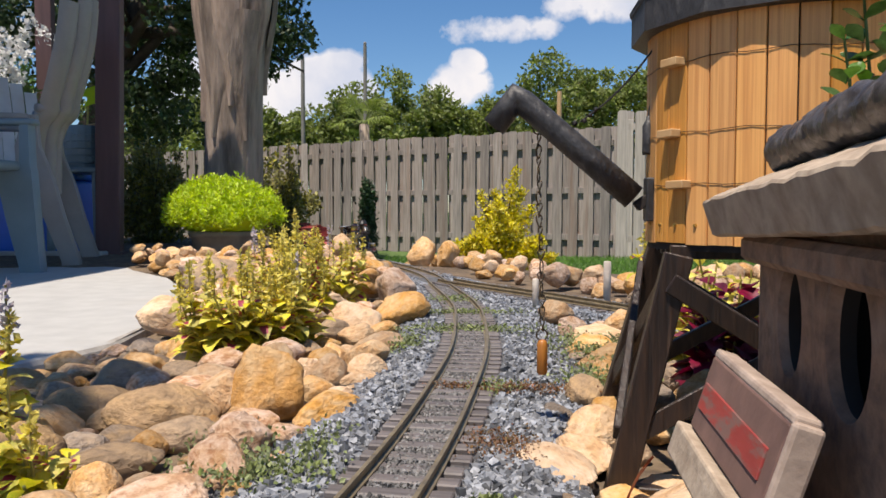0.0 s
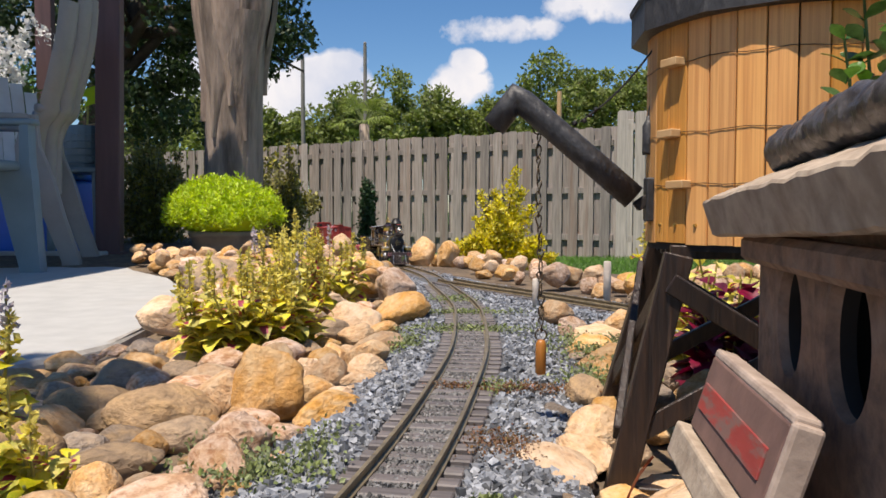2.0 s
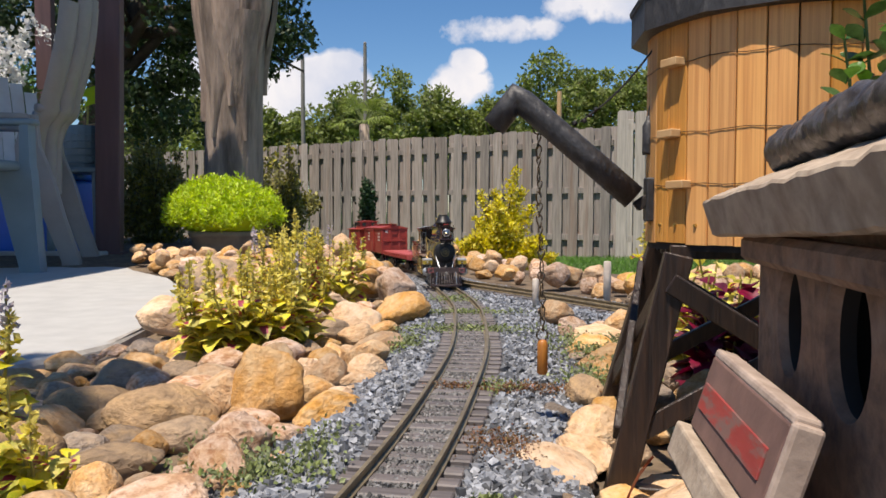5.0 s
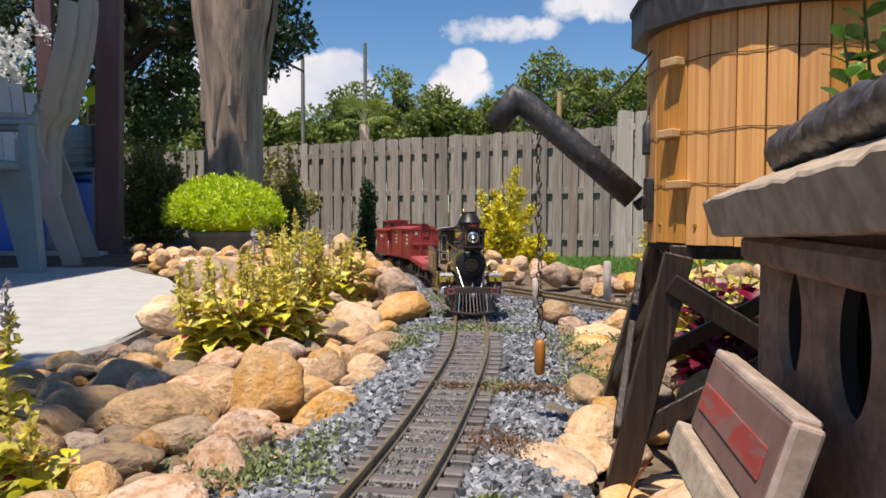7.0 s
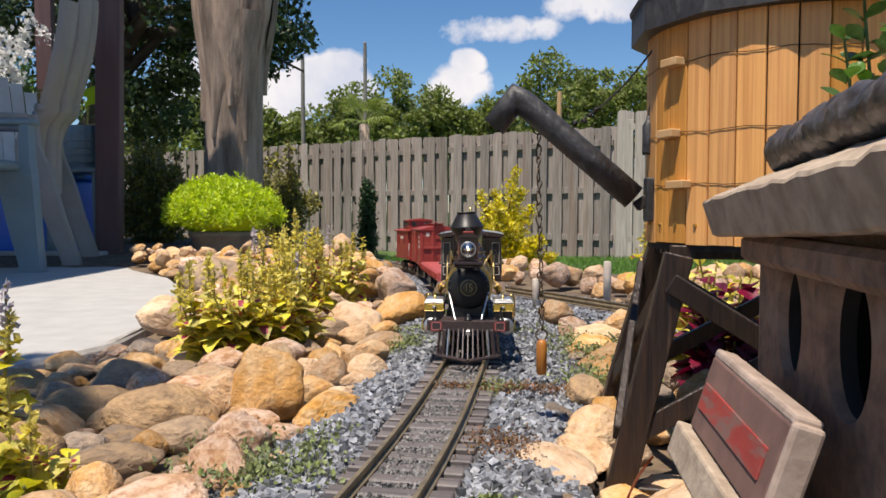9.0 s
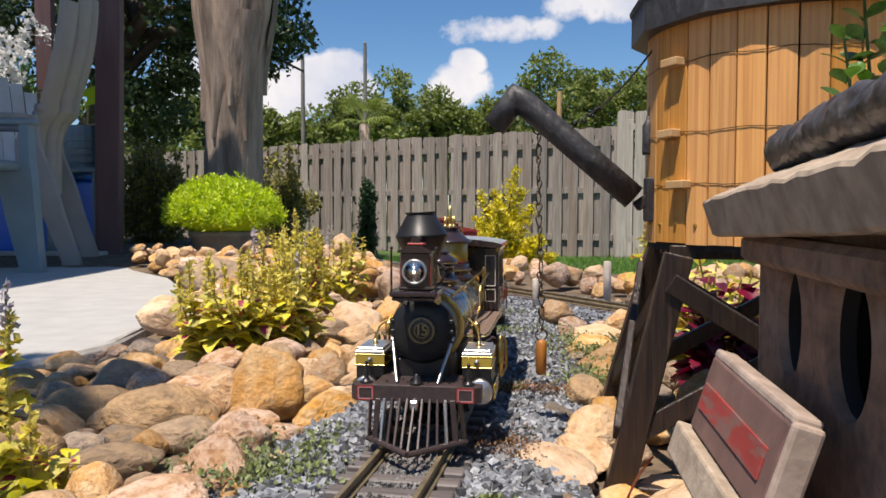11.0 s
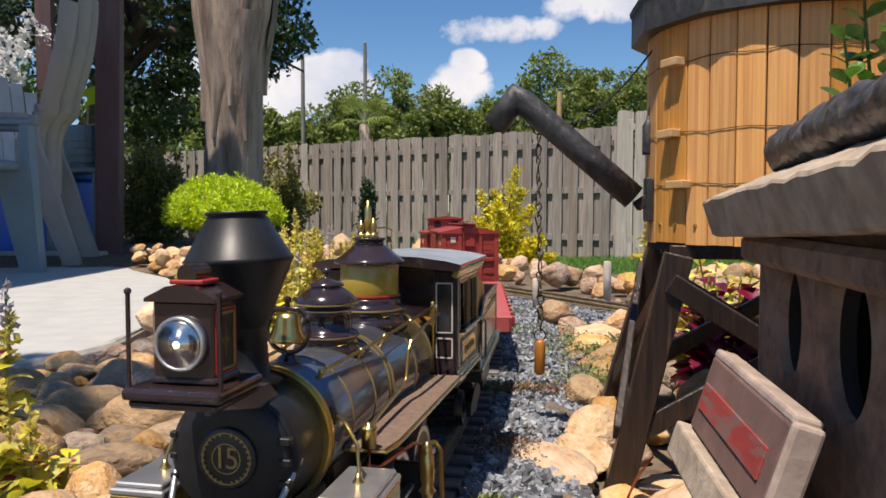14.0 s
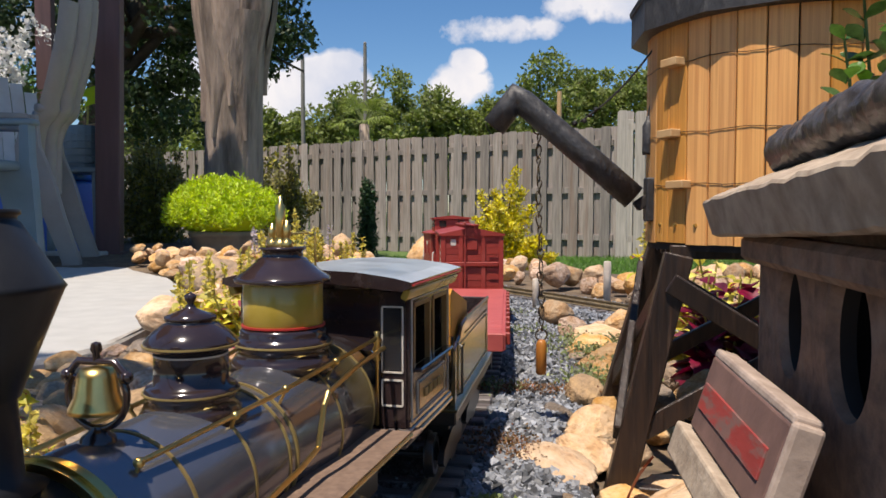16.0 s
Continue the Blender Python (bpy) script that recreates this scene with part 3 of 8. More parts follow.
def make_rocks():
    rnd = random.Random(21)
    near = thing("rock_border", label="border of tan and brown river rocks beside the track", category="rocks")
    placed = []
    # the boulders that stand out: mesh, place on the ground, width, depth, height, turn
    front = ((SHARP, 3, -0.180, 0.765, 0.078, 0.066, 0.080, 15), (ROUND, 4, -0.262, 0.715, 0.094, 0.066, 0.050, 5), (SHARP, 0, -0.222, 0.755, 0.034, 0.05, 0.052, 70), (ROUND, 5, -0.338, 0.87, 0.044, 0.04, 0.040, 0),
             (SHARP, 2, -0.188, 0.495, 0.080, 0.07, 0.032, -10), (SHARP, 2, -0.166, 0.615, 0.058, 0.055, 0.046, 30), (ROUND, 4, -0.262, 0.585, 0.084, 0.042, 0.030, 22), (ROUND, 4, -0.228, 0.665, 0.060, 0.045, 0.028, 5),
             (ROUND, 2, -0.306, 0.635, 0.042, 0.04, 0.030, 40), (ROUND, 4, -0.362, 0.79, 0.092, 0.06, 0.040, -8), (ROUND, 0, -0.272, 0.865, 0.082, 0.06, 0.036, 4), (ROUND, 3, -0.140, 0.815, 0.042, 0.04, 0.036, 0))
    line = ((ROUND, 1, -0.110, 0.720, 0.040, 0.085, 0.036, -32), (SHARP, 0, -0.098, 0.965, 0.058, 0.05, 0.048, 20), (ROUND, 0, -0.134, 0.875, 0.052, 0.045, 0.044, 10), (ROUND, 3, -0.250, 0.64, 0.030, 0.03, 0.026, 0), (ROUND, 2, -0.285, 0.665, 0.05, 0.035, 0.024, 0),
            (SHARP, 3, -0.162, 0.89, 0.05, 0.045, 0.04, 60), (ROUND, 4, -0.315, 0.735, 0.05, 0.035, 0.03, 20), (SHARP, 1, -0.075, 1.36, 0.13, 0.085, 0.075, 60), (SHARP, 2, -0.10, 1.62, 0.095, 0.08, 0.095, 20), (SHARP, 3, -0.155, 1.3, 0.10, 0.085, 0.06, 10),
            (ROUND, 4, -0.65, 2.25, 0.19, 0.15, 0.125, 5), (ROUND, 2, -0.39, 0.93, 0.09, 0.07, 0.045, 15))
    for kind, k, x, y, sx, sy, sz, rz in front + line:
        rock(near, kind[k], x, y, height(x, y) + sz * 0.36, sx * 1.12, sy * 1.12, sz * 1.15, rz, rnd.uniform(-6, 6), rnd.uniform(-8, 8))
        placed.append((x, y, max(sx, sy)))

    def left_ok(x, y, a):
        return line_gap(x, y) > 0.088 + a * 0.42 and x < LINE_X(y) and not in_patio(x - 0.02, y) and x > -0.75
    scatter_rocks(near, rnd, 2600, (-0.62, 0.0), (0.30, 1.25), (0.045, 0.09), left_ok, ROUND + SHARP[2:], placed=placed)
    scatter_rocks(near, rnd, 1500, (-0.62, 0.0), (0.30, 1.25), (0.022, 0.05), left_ok, ROUND + SHARP[2:], placed=placed, gap=0.36)
    far = thing("rock_mound", label="mound of angular sandy-tan rocks between patio and track", category="rocks")
    placed2 = list(placed)

    def mound_ok(x, y, a):
        return line_gap(x, y) > 0.10 + a * 0.4 and x < LINE_X(y) and not in_patio(x - 0.03, y)
    for lay, sz, pile in ((0, (0.07, 0.13), 0.02), (1, (0.045, 0.085), 0.05)):
        scatter_rocks(far, rnd, 3000, (-1.3, 0.0), (1.25, 3.4), sz, mound_ok, SHARP + SHARP + ROUND[:1], (0.45, 0.75), gap=0.40 if lay == 0 else 0.36, placed=placed2 if lay == 0 else [], sink=0.05, pile=pile)
    right = thing("rock_edging", label="tan river rocks round the foot of the water tower", category="rocks")
    placed3 = []
    for kind, k, x, y, z, sx, sy, sz, rz in (
            (SHARP, 1, 0.080, 0.575, -0.018, 0.11, 0.055, 0.030, 118), (SHARP, 3, 0.108, 0.61, -0.016, 0.05, 0.09, 0.03, 20), (ROUND, 0, 0.135, 0.66, -0.02, 0.075, 0.06, 0.05, 70), (ROUND, 2, 0.108, 0.73, -0.025, 0.045, 0.035, 0.035, 0),
            (SHARP, 0, 0.155, 0.475, -0.02, 0.075, 0.055, 0.05, 30), (ROUND, 1, 0.13, 0.52, -0.03, 0.06, 0.05, 0.03, 0), (ROUND, 3, 0.17, 0.55, -0.03, 0.07, 0.05, 0.03, 30), (ROUND, 5, 0.078, 0.47, -0.032, 0.075, 0.055, 0.035, 20),
            (ROUND, 0, 0.22, 0.98, -0.02, 0.10, 0.06, 0.05, 0), (ROUND, 1, 0.245, 1.15, -0.02, 0.13, 0.07, 0.05, -10)):
        rock(right, kind[k], x, y, z, sx, sy, sz, rz)
        placed3.append((x, y, max(sx, sy) * 0.9))

    def right_ok(x, y, a):
        return line_gap(x, y) > 0.092 + (0.035 if y > 0.8 else 0) + a * 0.4 and x > LINE_X(y)
    scatter_rocks(right, rnd, 2500, (0.03, 0.75), (0.34, 1.75), (0.045, 0.09), right_ok, ROUND, placed=placed3)
    scatter_rocks(right, rnd, 1500, (0.03, 0.75), (0.34, 1.75), (0.025, 0.045), right_ok, ROUND, placed=placed3, gap=0.4)
    back = thing("rock_bank", label="bank of sunlit tan rocks behind the curve of the track", category="rocks")
    placed4 = []
    for kind, k, x, y, z, sx, sy, sz in ((ROUND, 0, -0.08, 3.0, 0.01, 0.13, 0.11, 0.13), (SHARP, 0, 0.015, 2.9, 0.005, 0.10, 0.09, 0.13), (ROUND, 1, -0.385, 2.95, 0.03, 0.12, 0.11, 0.12)):
        rock(back, kind[k], x, y, z, sx, sy, sz)
        placed4.append((x, y, sx))

    def back_ok(x, y, a):
        return line_gap(x, y) > 0.14 + a * 0.4 and (y > 2.3 - 1.3 * max(0, x)) and x > LINE_X(y) and not (x > 0.3 and (y > 2.25 or a > 0.1))
    scatter_rocks(back, rnd, 3000, (-0.9, 1.3), (1.2, 4.0), (0.05, 0.105), back_ok, ROUND[:2] + SHARP + ROUND[5:], (0.5, 0.8), placed=placed4, pile=0.02)


make_rocks()


def make_markers():
    for x, y, h, r, label in ((0.363, 1.68, 0.078, 0.0085, "pale wooden marker post standing beside the branch track"), (0.19, 1.56, 0.05, 0.0065, "short pale wooden marker post in the ballast")):
        bm = turned(bmesh.new(), [(r, -0.03), (r, h * 0.96), (r * 0.8, h), (0, h)], at(x, y, -0.01), 12)
        p = part("marker_post", bm, PALE_PEG, smooth=40)
        tagged(p, label, "post")


make_markers()

# ---- fence ----


def make_fence(name, start, d, count, tall, base, pitch, w, material, label):
    f = thing(name, label=label, category="fence")
    n = Vector((-d.y, d.x, 0))
    yaw = math.degrees(math.atan2(d.y, d.x))
    rnd = random.Random(3)
    proto = []
    for v in range(4):
        bm = bmesh.new()
        cut = 0.025
        prism(bm, [(-w / 2, 0), (w / 2, 0), (w / 2, tall - cut), (w / 2 - cut, tall), (-w / 2 + cut, tall), (-w / 2, tall - cut)], 0.017, pose(0, 0.0085, 0, 90, 0, 0))
        me = part("picket", bm, material)
        proto.append(me.data)
        bpy.data.objects.remove(me)
    for i in range(count):
        for face in (0, 1):
            p = start + d * (pitch * (i + 0.5 * face)) + n * (0.028 if face else -0.028)
            ob = new("picket", rnd.choice(proto))
            ob.parent = f
            ob.matrix_basis = pose(p.x, p.y, base + rnd.uniform(-0.02, 0.015), rnd.uniform(-0.4, 0.4), rnd.uniform(-0.5, 0.5), yaw)
    L = pitch * count
    for z in (0.28, tall * 0.52, tall - 0.22):
        c = start + d * (L / 2)
        part("fence_rail", boxm((L, 0.038, 0.085), pose(c.x, c.y, base + z, 0, 0, yaw), 0.004), material, f)
    for k in range(int(L / 2.4) + 1):
        c = start + d * (2.4 * k + 0.11)
        part("fence_post", boxm((0.088, 0.0375, tall - 0.1), pose(c.x, c.y, base + (tall - 0.1) / 2 - 0.02, 0, 0, yaw), 0.004), material, f)


FENCE_D = Vector((-0.861, 0.509, 0))
make_fence("shadowbox_fence", Vector((2.33, 10.45, 0)), FENCE_D, 62, 1.80, -0.455, 0.232, 0.14, FENCE, "weathered grey-brown shadowbox fence of wooden pickets")
make_fence("pale_fence", Vector((2.42, 10.40, 0)), Vector((0.995, -0.10, 0)), 22, 2.02, -0.47, 0.232, 0.14, FENCE_PALE, "taller pale weathered fence section of wooden pickets")

# ---- trees and shrubs ----


def blob_points(rng, n, centres, radii, shell=0.55):
    """Points near the skins of overlapping clumps."""
    centres, radii = np.asarray(centres, float), np.asarray(radii, float)
    k = rng.integers(0, len(centres), n)
    d = rng.normal(size=(n, 3))
    d /= np.linalg.norm(d, axis=1)[:, None]
    r = (shell + (1 - shell) * rng.random(n) ** 0.6)[:, None]
    return centres[k] + d * r * radii[k]


def clumps(rng, n, c, rad, size):
    """Clump centres over the skin of an ellipsoid, and their radii."""
    d = rng.normal(size=(n, 3))
    d /= np.linalg.norm(d, axis=1)[:, None]
    f = rng.uniform(0.45, 0.95, n)[:, None]
    C = np.asarray(c) + d * f * np.asarray(rad)
    R = rng.uniform(0.6, 1.3, n)[:, None] * size * np.array([[1, 1, 0.75]])
    return C, R


def limb(bm, pts, r0, r1, n=10):
    tube(bm, pts, r0, n, r_end=r1)


def make_tree(name, label, x, y, base, top, crown_c, crown_r, nclump, csize, nleaf, lsize, leaf, bark, trunk_r, seed, limbs=6):
    rng = np.random.default_rng(seed)
    t = thing(name, label=label, category="tree")
    bm = bmesh.new()
    c = Vector(crown_c)
    mid = Vector((x, y, base)).lerp(c, 0.55) + Vector((0.1, 0, 0)) * trunk_r
    limb(bm, [(x, y, base - 0.2), (x + trunk_r * 0.2, y, base + (mid.z - base) * 0.5), mid, c], trunk_r, trunk_r * 0.35)
    for k in range(limbs):
        a = 2 * math.pi * k / limbs + rng.uniform(-0.4, 0.4)
        e = c + Vector((math.cos(a) * crown_r[0] * 0.8, math.sin(a) * crown_r[1] * 0.8, crown_r[2] * rng.uniform(-0.6, 0.5)))
        s = mid.lerp(c, rng.uniform(0.0, 0.6))
        limb(bm, [s, s.lerp(e, 0.5) + Vector((0, 0, crown_r[2] * 0.12)), e], trunk_r * 0.4, trunk_r * 0.06, 7)
    part("trunk", bm, bark, t, smooth=60)
    C, R = clumps(rng, nclump, crown_c, crown_r, csize)
    V, F = leaves(rng, blob_points(rng, nleaf, C, R, 0.3), lsize, 0.55, 0.1)
    crown = soup("crown", V.tolist(), F, leaf, t)
    return t


make_tree("oak_tree", "dark green oak tree with sky showing between leaves", -4.6, 9.4, -0.1, 5.6, (-3.55, 9.4, 3.25), (2.35, 1.6, 2.45), 150, 0.40, 46000, 0.085, LEAF_OAK, BARK_DARK, 0.2, 31, 12)
make_tree("oak_tree", "dark oak crown beside the patio, seen against the sky", -7.4, 9.8, -0.1, 5.6, (-6.6, 9.6, 3.1), (2.2, 1.6, 2.3), 90, 0.45, 20000, 0.09, LEAF_OAK, BARK_DARK, 0.2, 32, 8)

# unseen tree added on the patio's house side; its crown shades the nearest rocks
make_tree("unseen_shade_tree", "unseen leafy tree added beside the patio to cast dappled shade", -2.5, -1.2, -0.06, 3.6, (-1.24, -0.36, 3.15), (0.38, 0.50, 0.28), 34, 0.15, 1500, 0.07, LEAF_OAK, BARK_DARK, 0.09, 33, 7)

# woods behind the fence: distance, place, half width, height of the top
for k, (x, y, w, top) in enumerate(((-6.2, 30, 1.1, 4.1), (-4.9, 31, 1.3, 4.8), (-3.1, 30, 1.4, 5.2), (-1.75, 29, 1.3, 5.65), (-0.35, 30, 1.0, 5.0), (1.0, 31, 1.2, 4.7), (2.2, 30, 1.1, 5.0), (4.35, 29, 1.35, 6.75), (5.6, 30, 1.1, 6.0),
                                    (7.3, 30, 1.5, 6.5), (9.2, 30, 1.5, 6.2), (11.5, 31, 1.8, 6.4), (14.5, 30, 2.2, 6.0), (-10.2, 30, 2.0, 5.0), (-8.0, 29, 1.4, 4.6), (-13.5, 31, 2.2, 5.6), (0.4, 36, 2.2, 5.2), (-4.0, 37, 2.6, 5.4), (3.2, 36, 2.0, 5.6))):
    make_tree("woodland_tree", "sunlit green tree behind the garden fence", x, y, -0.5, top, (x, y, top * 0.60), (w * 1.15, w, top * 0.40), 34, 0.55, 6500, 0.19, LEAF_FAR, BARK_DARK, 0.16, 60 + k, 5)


def make_fan_palm():
    """A fan palm rising behind the fence."""
    t = thing("fan_palm", label="green fan palm rising behind the wooden fence", category="palm")
    rng = np.random.default_rng(9)
    x, y, z = -1.95, 19.0, 2.35
    part("trunk", tube(bmesh.new(), [(x, y, -0.6), (x + 0.03, y, 1.0), (x, y, z)], 0.16, 10, r_end=0.12), BARK, t, smooth=60)
    for k in range(16):
        a, e = rng.uniform(0, 2 * math.pi), rng.uniform(-0.35, 1.2)
        d = Vector((math.cos(a) * math.cos(e), math.sin(a) * math.cos(e), math.sin(e)))
        hub = Vector((x, y, z)) + d * rng.uniform(0.35, 0.55)
        s = d.cross(Vector((0, 0, 1))).normalized()
        u = s.cross(d)
        bm = bmesh.new()
        tube(bm, [(x, y, z), hub], 0.014, 5)
        for j in range(15):
            b = radians(-85 + 170 * j / 14)
            q = (d * math.cos(b) + s * math.sin(b)).normalized()
            w = q.cross(u).normalized() * 0.02
            tip = hub + q * 0.55 * rng.uniform(0.8, 1.05) + Vector((0, 0, -0.12))
            m = hub + q * 0.28 + u * 0.02
            vs = [bm.verts.new(p) for p in (hub, m + w, tip, m - w)]
            bm.faces.new(vs)
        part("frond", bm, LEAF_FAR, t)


make_fan_palm()


def make_trunk():
    """The palm trunk with peeling boots beside the patio."""
    t = thing("palm_tree", label="thick grey palm trunk with peeling bark plates", category="palm")
    x0, y0 = -1.295, 4.7
    bm = bmesh.new()
    rows = []
    n, zs = 40, np.linspace(-0.35, 3.3, 90)
    for z in zs:
        r = 0.172 + 0.05 * max(0, 0.25 - z) + 0.045 * smooth01((z - 0.95) / 0.5)
        row = []
        for i in range(n):
            a = 2 * math.pi * i / n
            rr = r * (1 + 0.05 * noise.noise((math.cos(a) * 2, math.sin(a) * 2, z * 1.2)) + 0.035 * noise.noise((math.cos(a) * 7, math.sin(a) * 7, z * 1.5)))
            row.append(bm.verts.new((x0 + rr * math.cos(a) + 0.02 * z, y0 + rr * math.sin(a), z)))
        rows.append(row)
    for a, b in zip(rows, rows[1:]):
        for i in range(n):
            bm.faces.new((a[i], a[(i + 1) % n], b[(i + 1) % n], b[i]))
    part("trunk", bm, BARK, t, smooth=80)
    # old leaf bases: long tapering plates that stand off the trunk
    rnd = random.Random(5)
    for k, (deg, zb, h, w, off) in enumerate(((-150, 0.72, 1.0, 0.11, 0.03), (-118, 0.62, 0.9, 0.12, 0.01), (-85, 0.80, 0.8, 0.13, 0.015), (-52, 0.60, 0.75, 0.12, 0.03), (-28, 0.95, 0.8, 0.11, 0.05), (-100, 1.25, 0.7, 0.13, 0.03), (-135, 1.2, 0.7, 0.12, 0.05), (-65, 1.2, 0.7, 0.12, 0.05),
                                              (-175, 1.0, 0.8, 0.12, 0.04), (20, 0.9, 0.9, 0.12, 0.04), (80, 1.0, 0.9, 0.12, 0.04), (140, 1.0, 0.9, 0.12, 0.04))):
        a = radians(deg)
        bm = bmesh.new()
        prev = None
        for j in range(9):
            f = j / 8
            z = zb + h * f
            ww = w * (0.15 + 0.85 * smooth01(f * 1.6)) * (1 - 0.3 * f)
            r = 0.182 + 0.045 * smooth01((z - 0.95) / 0.5) + off * f * f + 0.006
            c = Vector((x0 + 0.02 * z, y0, z))
            o, s = Vector((math.cos(a), math.sin(a), 0)), Vector((-math.sin(a), math.cos(a), 0))
            wob = 0.015 * math.sin(3 * f + k)
            ring_ = [bm.verts.new(c + o * (r + dz) + s * (dx * ww + wob)) for dx, dz in ((-1, -0.03), (-0.5, 0.004), (0.0, 0.012), (0.5, 0.004), (1, -0.03), (0.5, -0.02), (-0.5, -0.02))]
            if prev:
                for i in range(7):
                    bm.faces.new((prev[i], prev[(i + 1) % 7], ring_[(i + 1) % 7], ring_[i]))
            else:
                bm.faces.new(ring_[::-1])
            prev = ring_
        bm.faces.new(prev)
        bmesh.ops.recalc_face_normals(bm, faces=bm.faces)
        part("leaf_base", bm, BARK_PALE if k % 2 == 0 else BARK, t, "pale peeling leaf base", smooth=50)


BARK_PALE = mat("peeling_bark", (0.44, 0.34, 0.27), (0.24, 0.175, 0.135), 0.9, scale=9, stretch=(3, 3, 0.4), dirt=(0.17, 0.12, 0.09), dirt_scale=4, dirt_at=(0.55, 0.75), bump=0.7, bump_dist=0.02)
make_trunk()


def make_potted_shrub():
    t = thing("potted_shrub", label="rounded lime-green shrub in a weathered grey pot", category="potted plant")
    x, y = -1.115, 3.9
    part("pot", turned(bmesh.new(), [(0.13, -0.12), (0.15, 0.03), (0.168, 0.095), (0.178, 0.10), (0.178, 0.125), (0.160, 0.127), (0.150, 0.10), (0, 0.095)], at(x, y, -0.045), 32), POT, t, smooth=40)
    rng = np.random.default_rng(3)
    # upward sprays over a dome
    n = 420
    a, u = rng.uniform(0, 2 * math.pi, n), rng.random(n)
    e = np.arcsin(u * 1.12 - 0.12)
    d = np.stack([np.cos(a) * np.cos(e), np.sin(a) * np.cos(e), np.sin(e)], 1)
    rad = np.array([0.292, 0.28, 0.215]) * rng.uniform(0.84, 1.03, n)[:, None]
    C = np.array([x, y, 0.125]) + d * rad * np.where(d[:, 2:] < 0, 0.6, 1.0)
    pts = blob_points(rng, 17000, C, np.full((n, 3), 0.032) * np.array([[1, 1, 1.2]]), 0.2)
    V, F = leaves(rng, pts, 0.021, 0.42, 0.9)
    soup("foliage", V.tolist(), F, LEAF_LIME, t)
    bm = bmesh.new()
    bmesh.ops.create_icosphere(bm, subdivisions=3, radius=1, matrix=at(x, y, 0.165) @ Matrix.Diagonal((0.235, 0.225, 0.12, 1)))
    part("inner_growth", bm, LEAF_LIME, t, smooth=180)
    bm = bmesh.new()
    for k in range(9):
        b = 2 * math.pi * k / 9
        tube(bm, [(x + 0.02 * math.cos(b), y + 0.02 * math.sin(b), 0.09), (x + 0.12 * math.cos(b), y + 0.12 * math.sin(b), 0.2)], 0.006, 6)
    part("stems", bm, BARK_DARK, t).name = "stem"


make_potted_shrub()


def make_spray_bush(name, label, x, y, z0, stems, leaf, lsize, nleaf, seed, width=0.035, category="shrub"):
    """A bush of arching stems, each clothed with small leaves. stems: (dx, dy, height)."""
    t = thing(name, label=label, category=category)
    rng = np.random.default_rng(seed)
    pts = []
    for dx, dy, h in stems:
        a, b = Vector((x + dx * 0.12, y + dy * 0.12, z0)), Vector((x + dx, y + dy, z0 + h))
        line = [a, a.lerp(b, 0.35) + Vector((-dx * 0.12, -dy * 0.12, h * 0.1)), a.lerp(b, 0.7) + Vector((-dx * 0.06, 0, h * 0.05)), b]
        part("stem", tube(bmesh.new(), line, 0.006, 5, r_end=0.002), BARK_DARK, t)
        f = rng.uniform(0.12, 1.0, nleaf)
        L = np.array([list(v) for v in line])
        P = np.stack([np.interp(f, [0, 0.35, 0.7, 1], L[:, k]) for k in range(3)], 1)
        w = width * (1.25 - 0.95 * f ** 1.5)
        pts.append(P + rng.normal(size=(nleaf, 3)) * w[:, None] * 0.75)
    V, F = leaves(rng, np.concatenate(pts), lsize, 0.5, 0.6)
    soup("foliage", V.tolist(), F, leaf, t)
    return t


def fan_stems(seed, n, w, d, h, spread=1.0):
    rnd = random.Random(seed)
    out = []
    for k in range(n):
        q = rnd.uniform(-1, 1)
        out.append((q * w, rnd.uniform(-d, d), h * (1 - 0.55 * abs(q) ** 1.3) * rnd.uniform(0.62, 1.0)))
    return out


make_spray_bush("golden_bush", "golden-yellow bush with upright sprays of small leaves", 0.262, 3.5, -0.16, fan_stems(4, 34, 0.235, 0.16, 0.40) + [(0.07, 0, 0.53), (0.10, 0.02, 0.44), (-0.09, 0, 0.42), (-0.02, 0.03, 0.43), (0.15, 0, 0.36)], LEAF_YELLOW, 0.022, 520, 14)
make_spray_bush("column_shrub", "small dark green column-shaped shrub before the fence", -0.595, 6.0, -0.45, [(random.Random(k).uniform(-0.05, 0.05), random.Random(k + 50).uniform(-0.05, 0.05), 0.66 + 0.22 * random.Random(k + 99).random()) for k in range(14)], LEAF_DARK, 0.03, 420, 15, 0.04)
make_spray_bush("olive_bush", "loose olive-brown bush beside the painted post", -1.98, 5.2, -0.12, fan_stems(6, 46, 0.36, 0.25, 0.85), LEAF_BUSH, 0.035, 300, 16, 0.07)
make_spray_bush("olive_bush", "tangled brown-green vine beside the palm trunk", -1.12, 5.5, -0.2, fan_stems(7, 22, 0.13, 0.12, 0.92), LEAF_BUSH, 0.032, 220, 17, 0.06)
make_spray_bush("low_bush", "low green bush behind the palm trunk", -1.75, 7.2, -0.2, fan_stems(8, 30, 0.6, 0.3, 1.15), LEAF_BUSH, 0.05, 260, 18, 0.1)


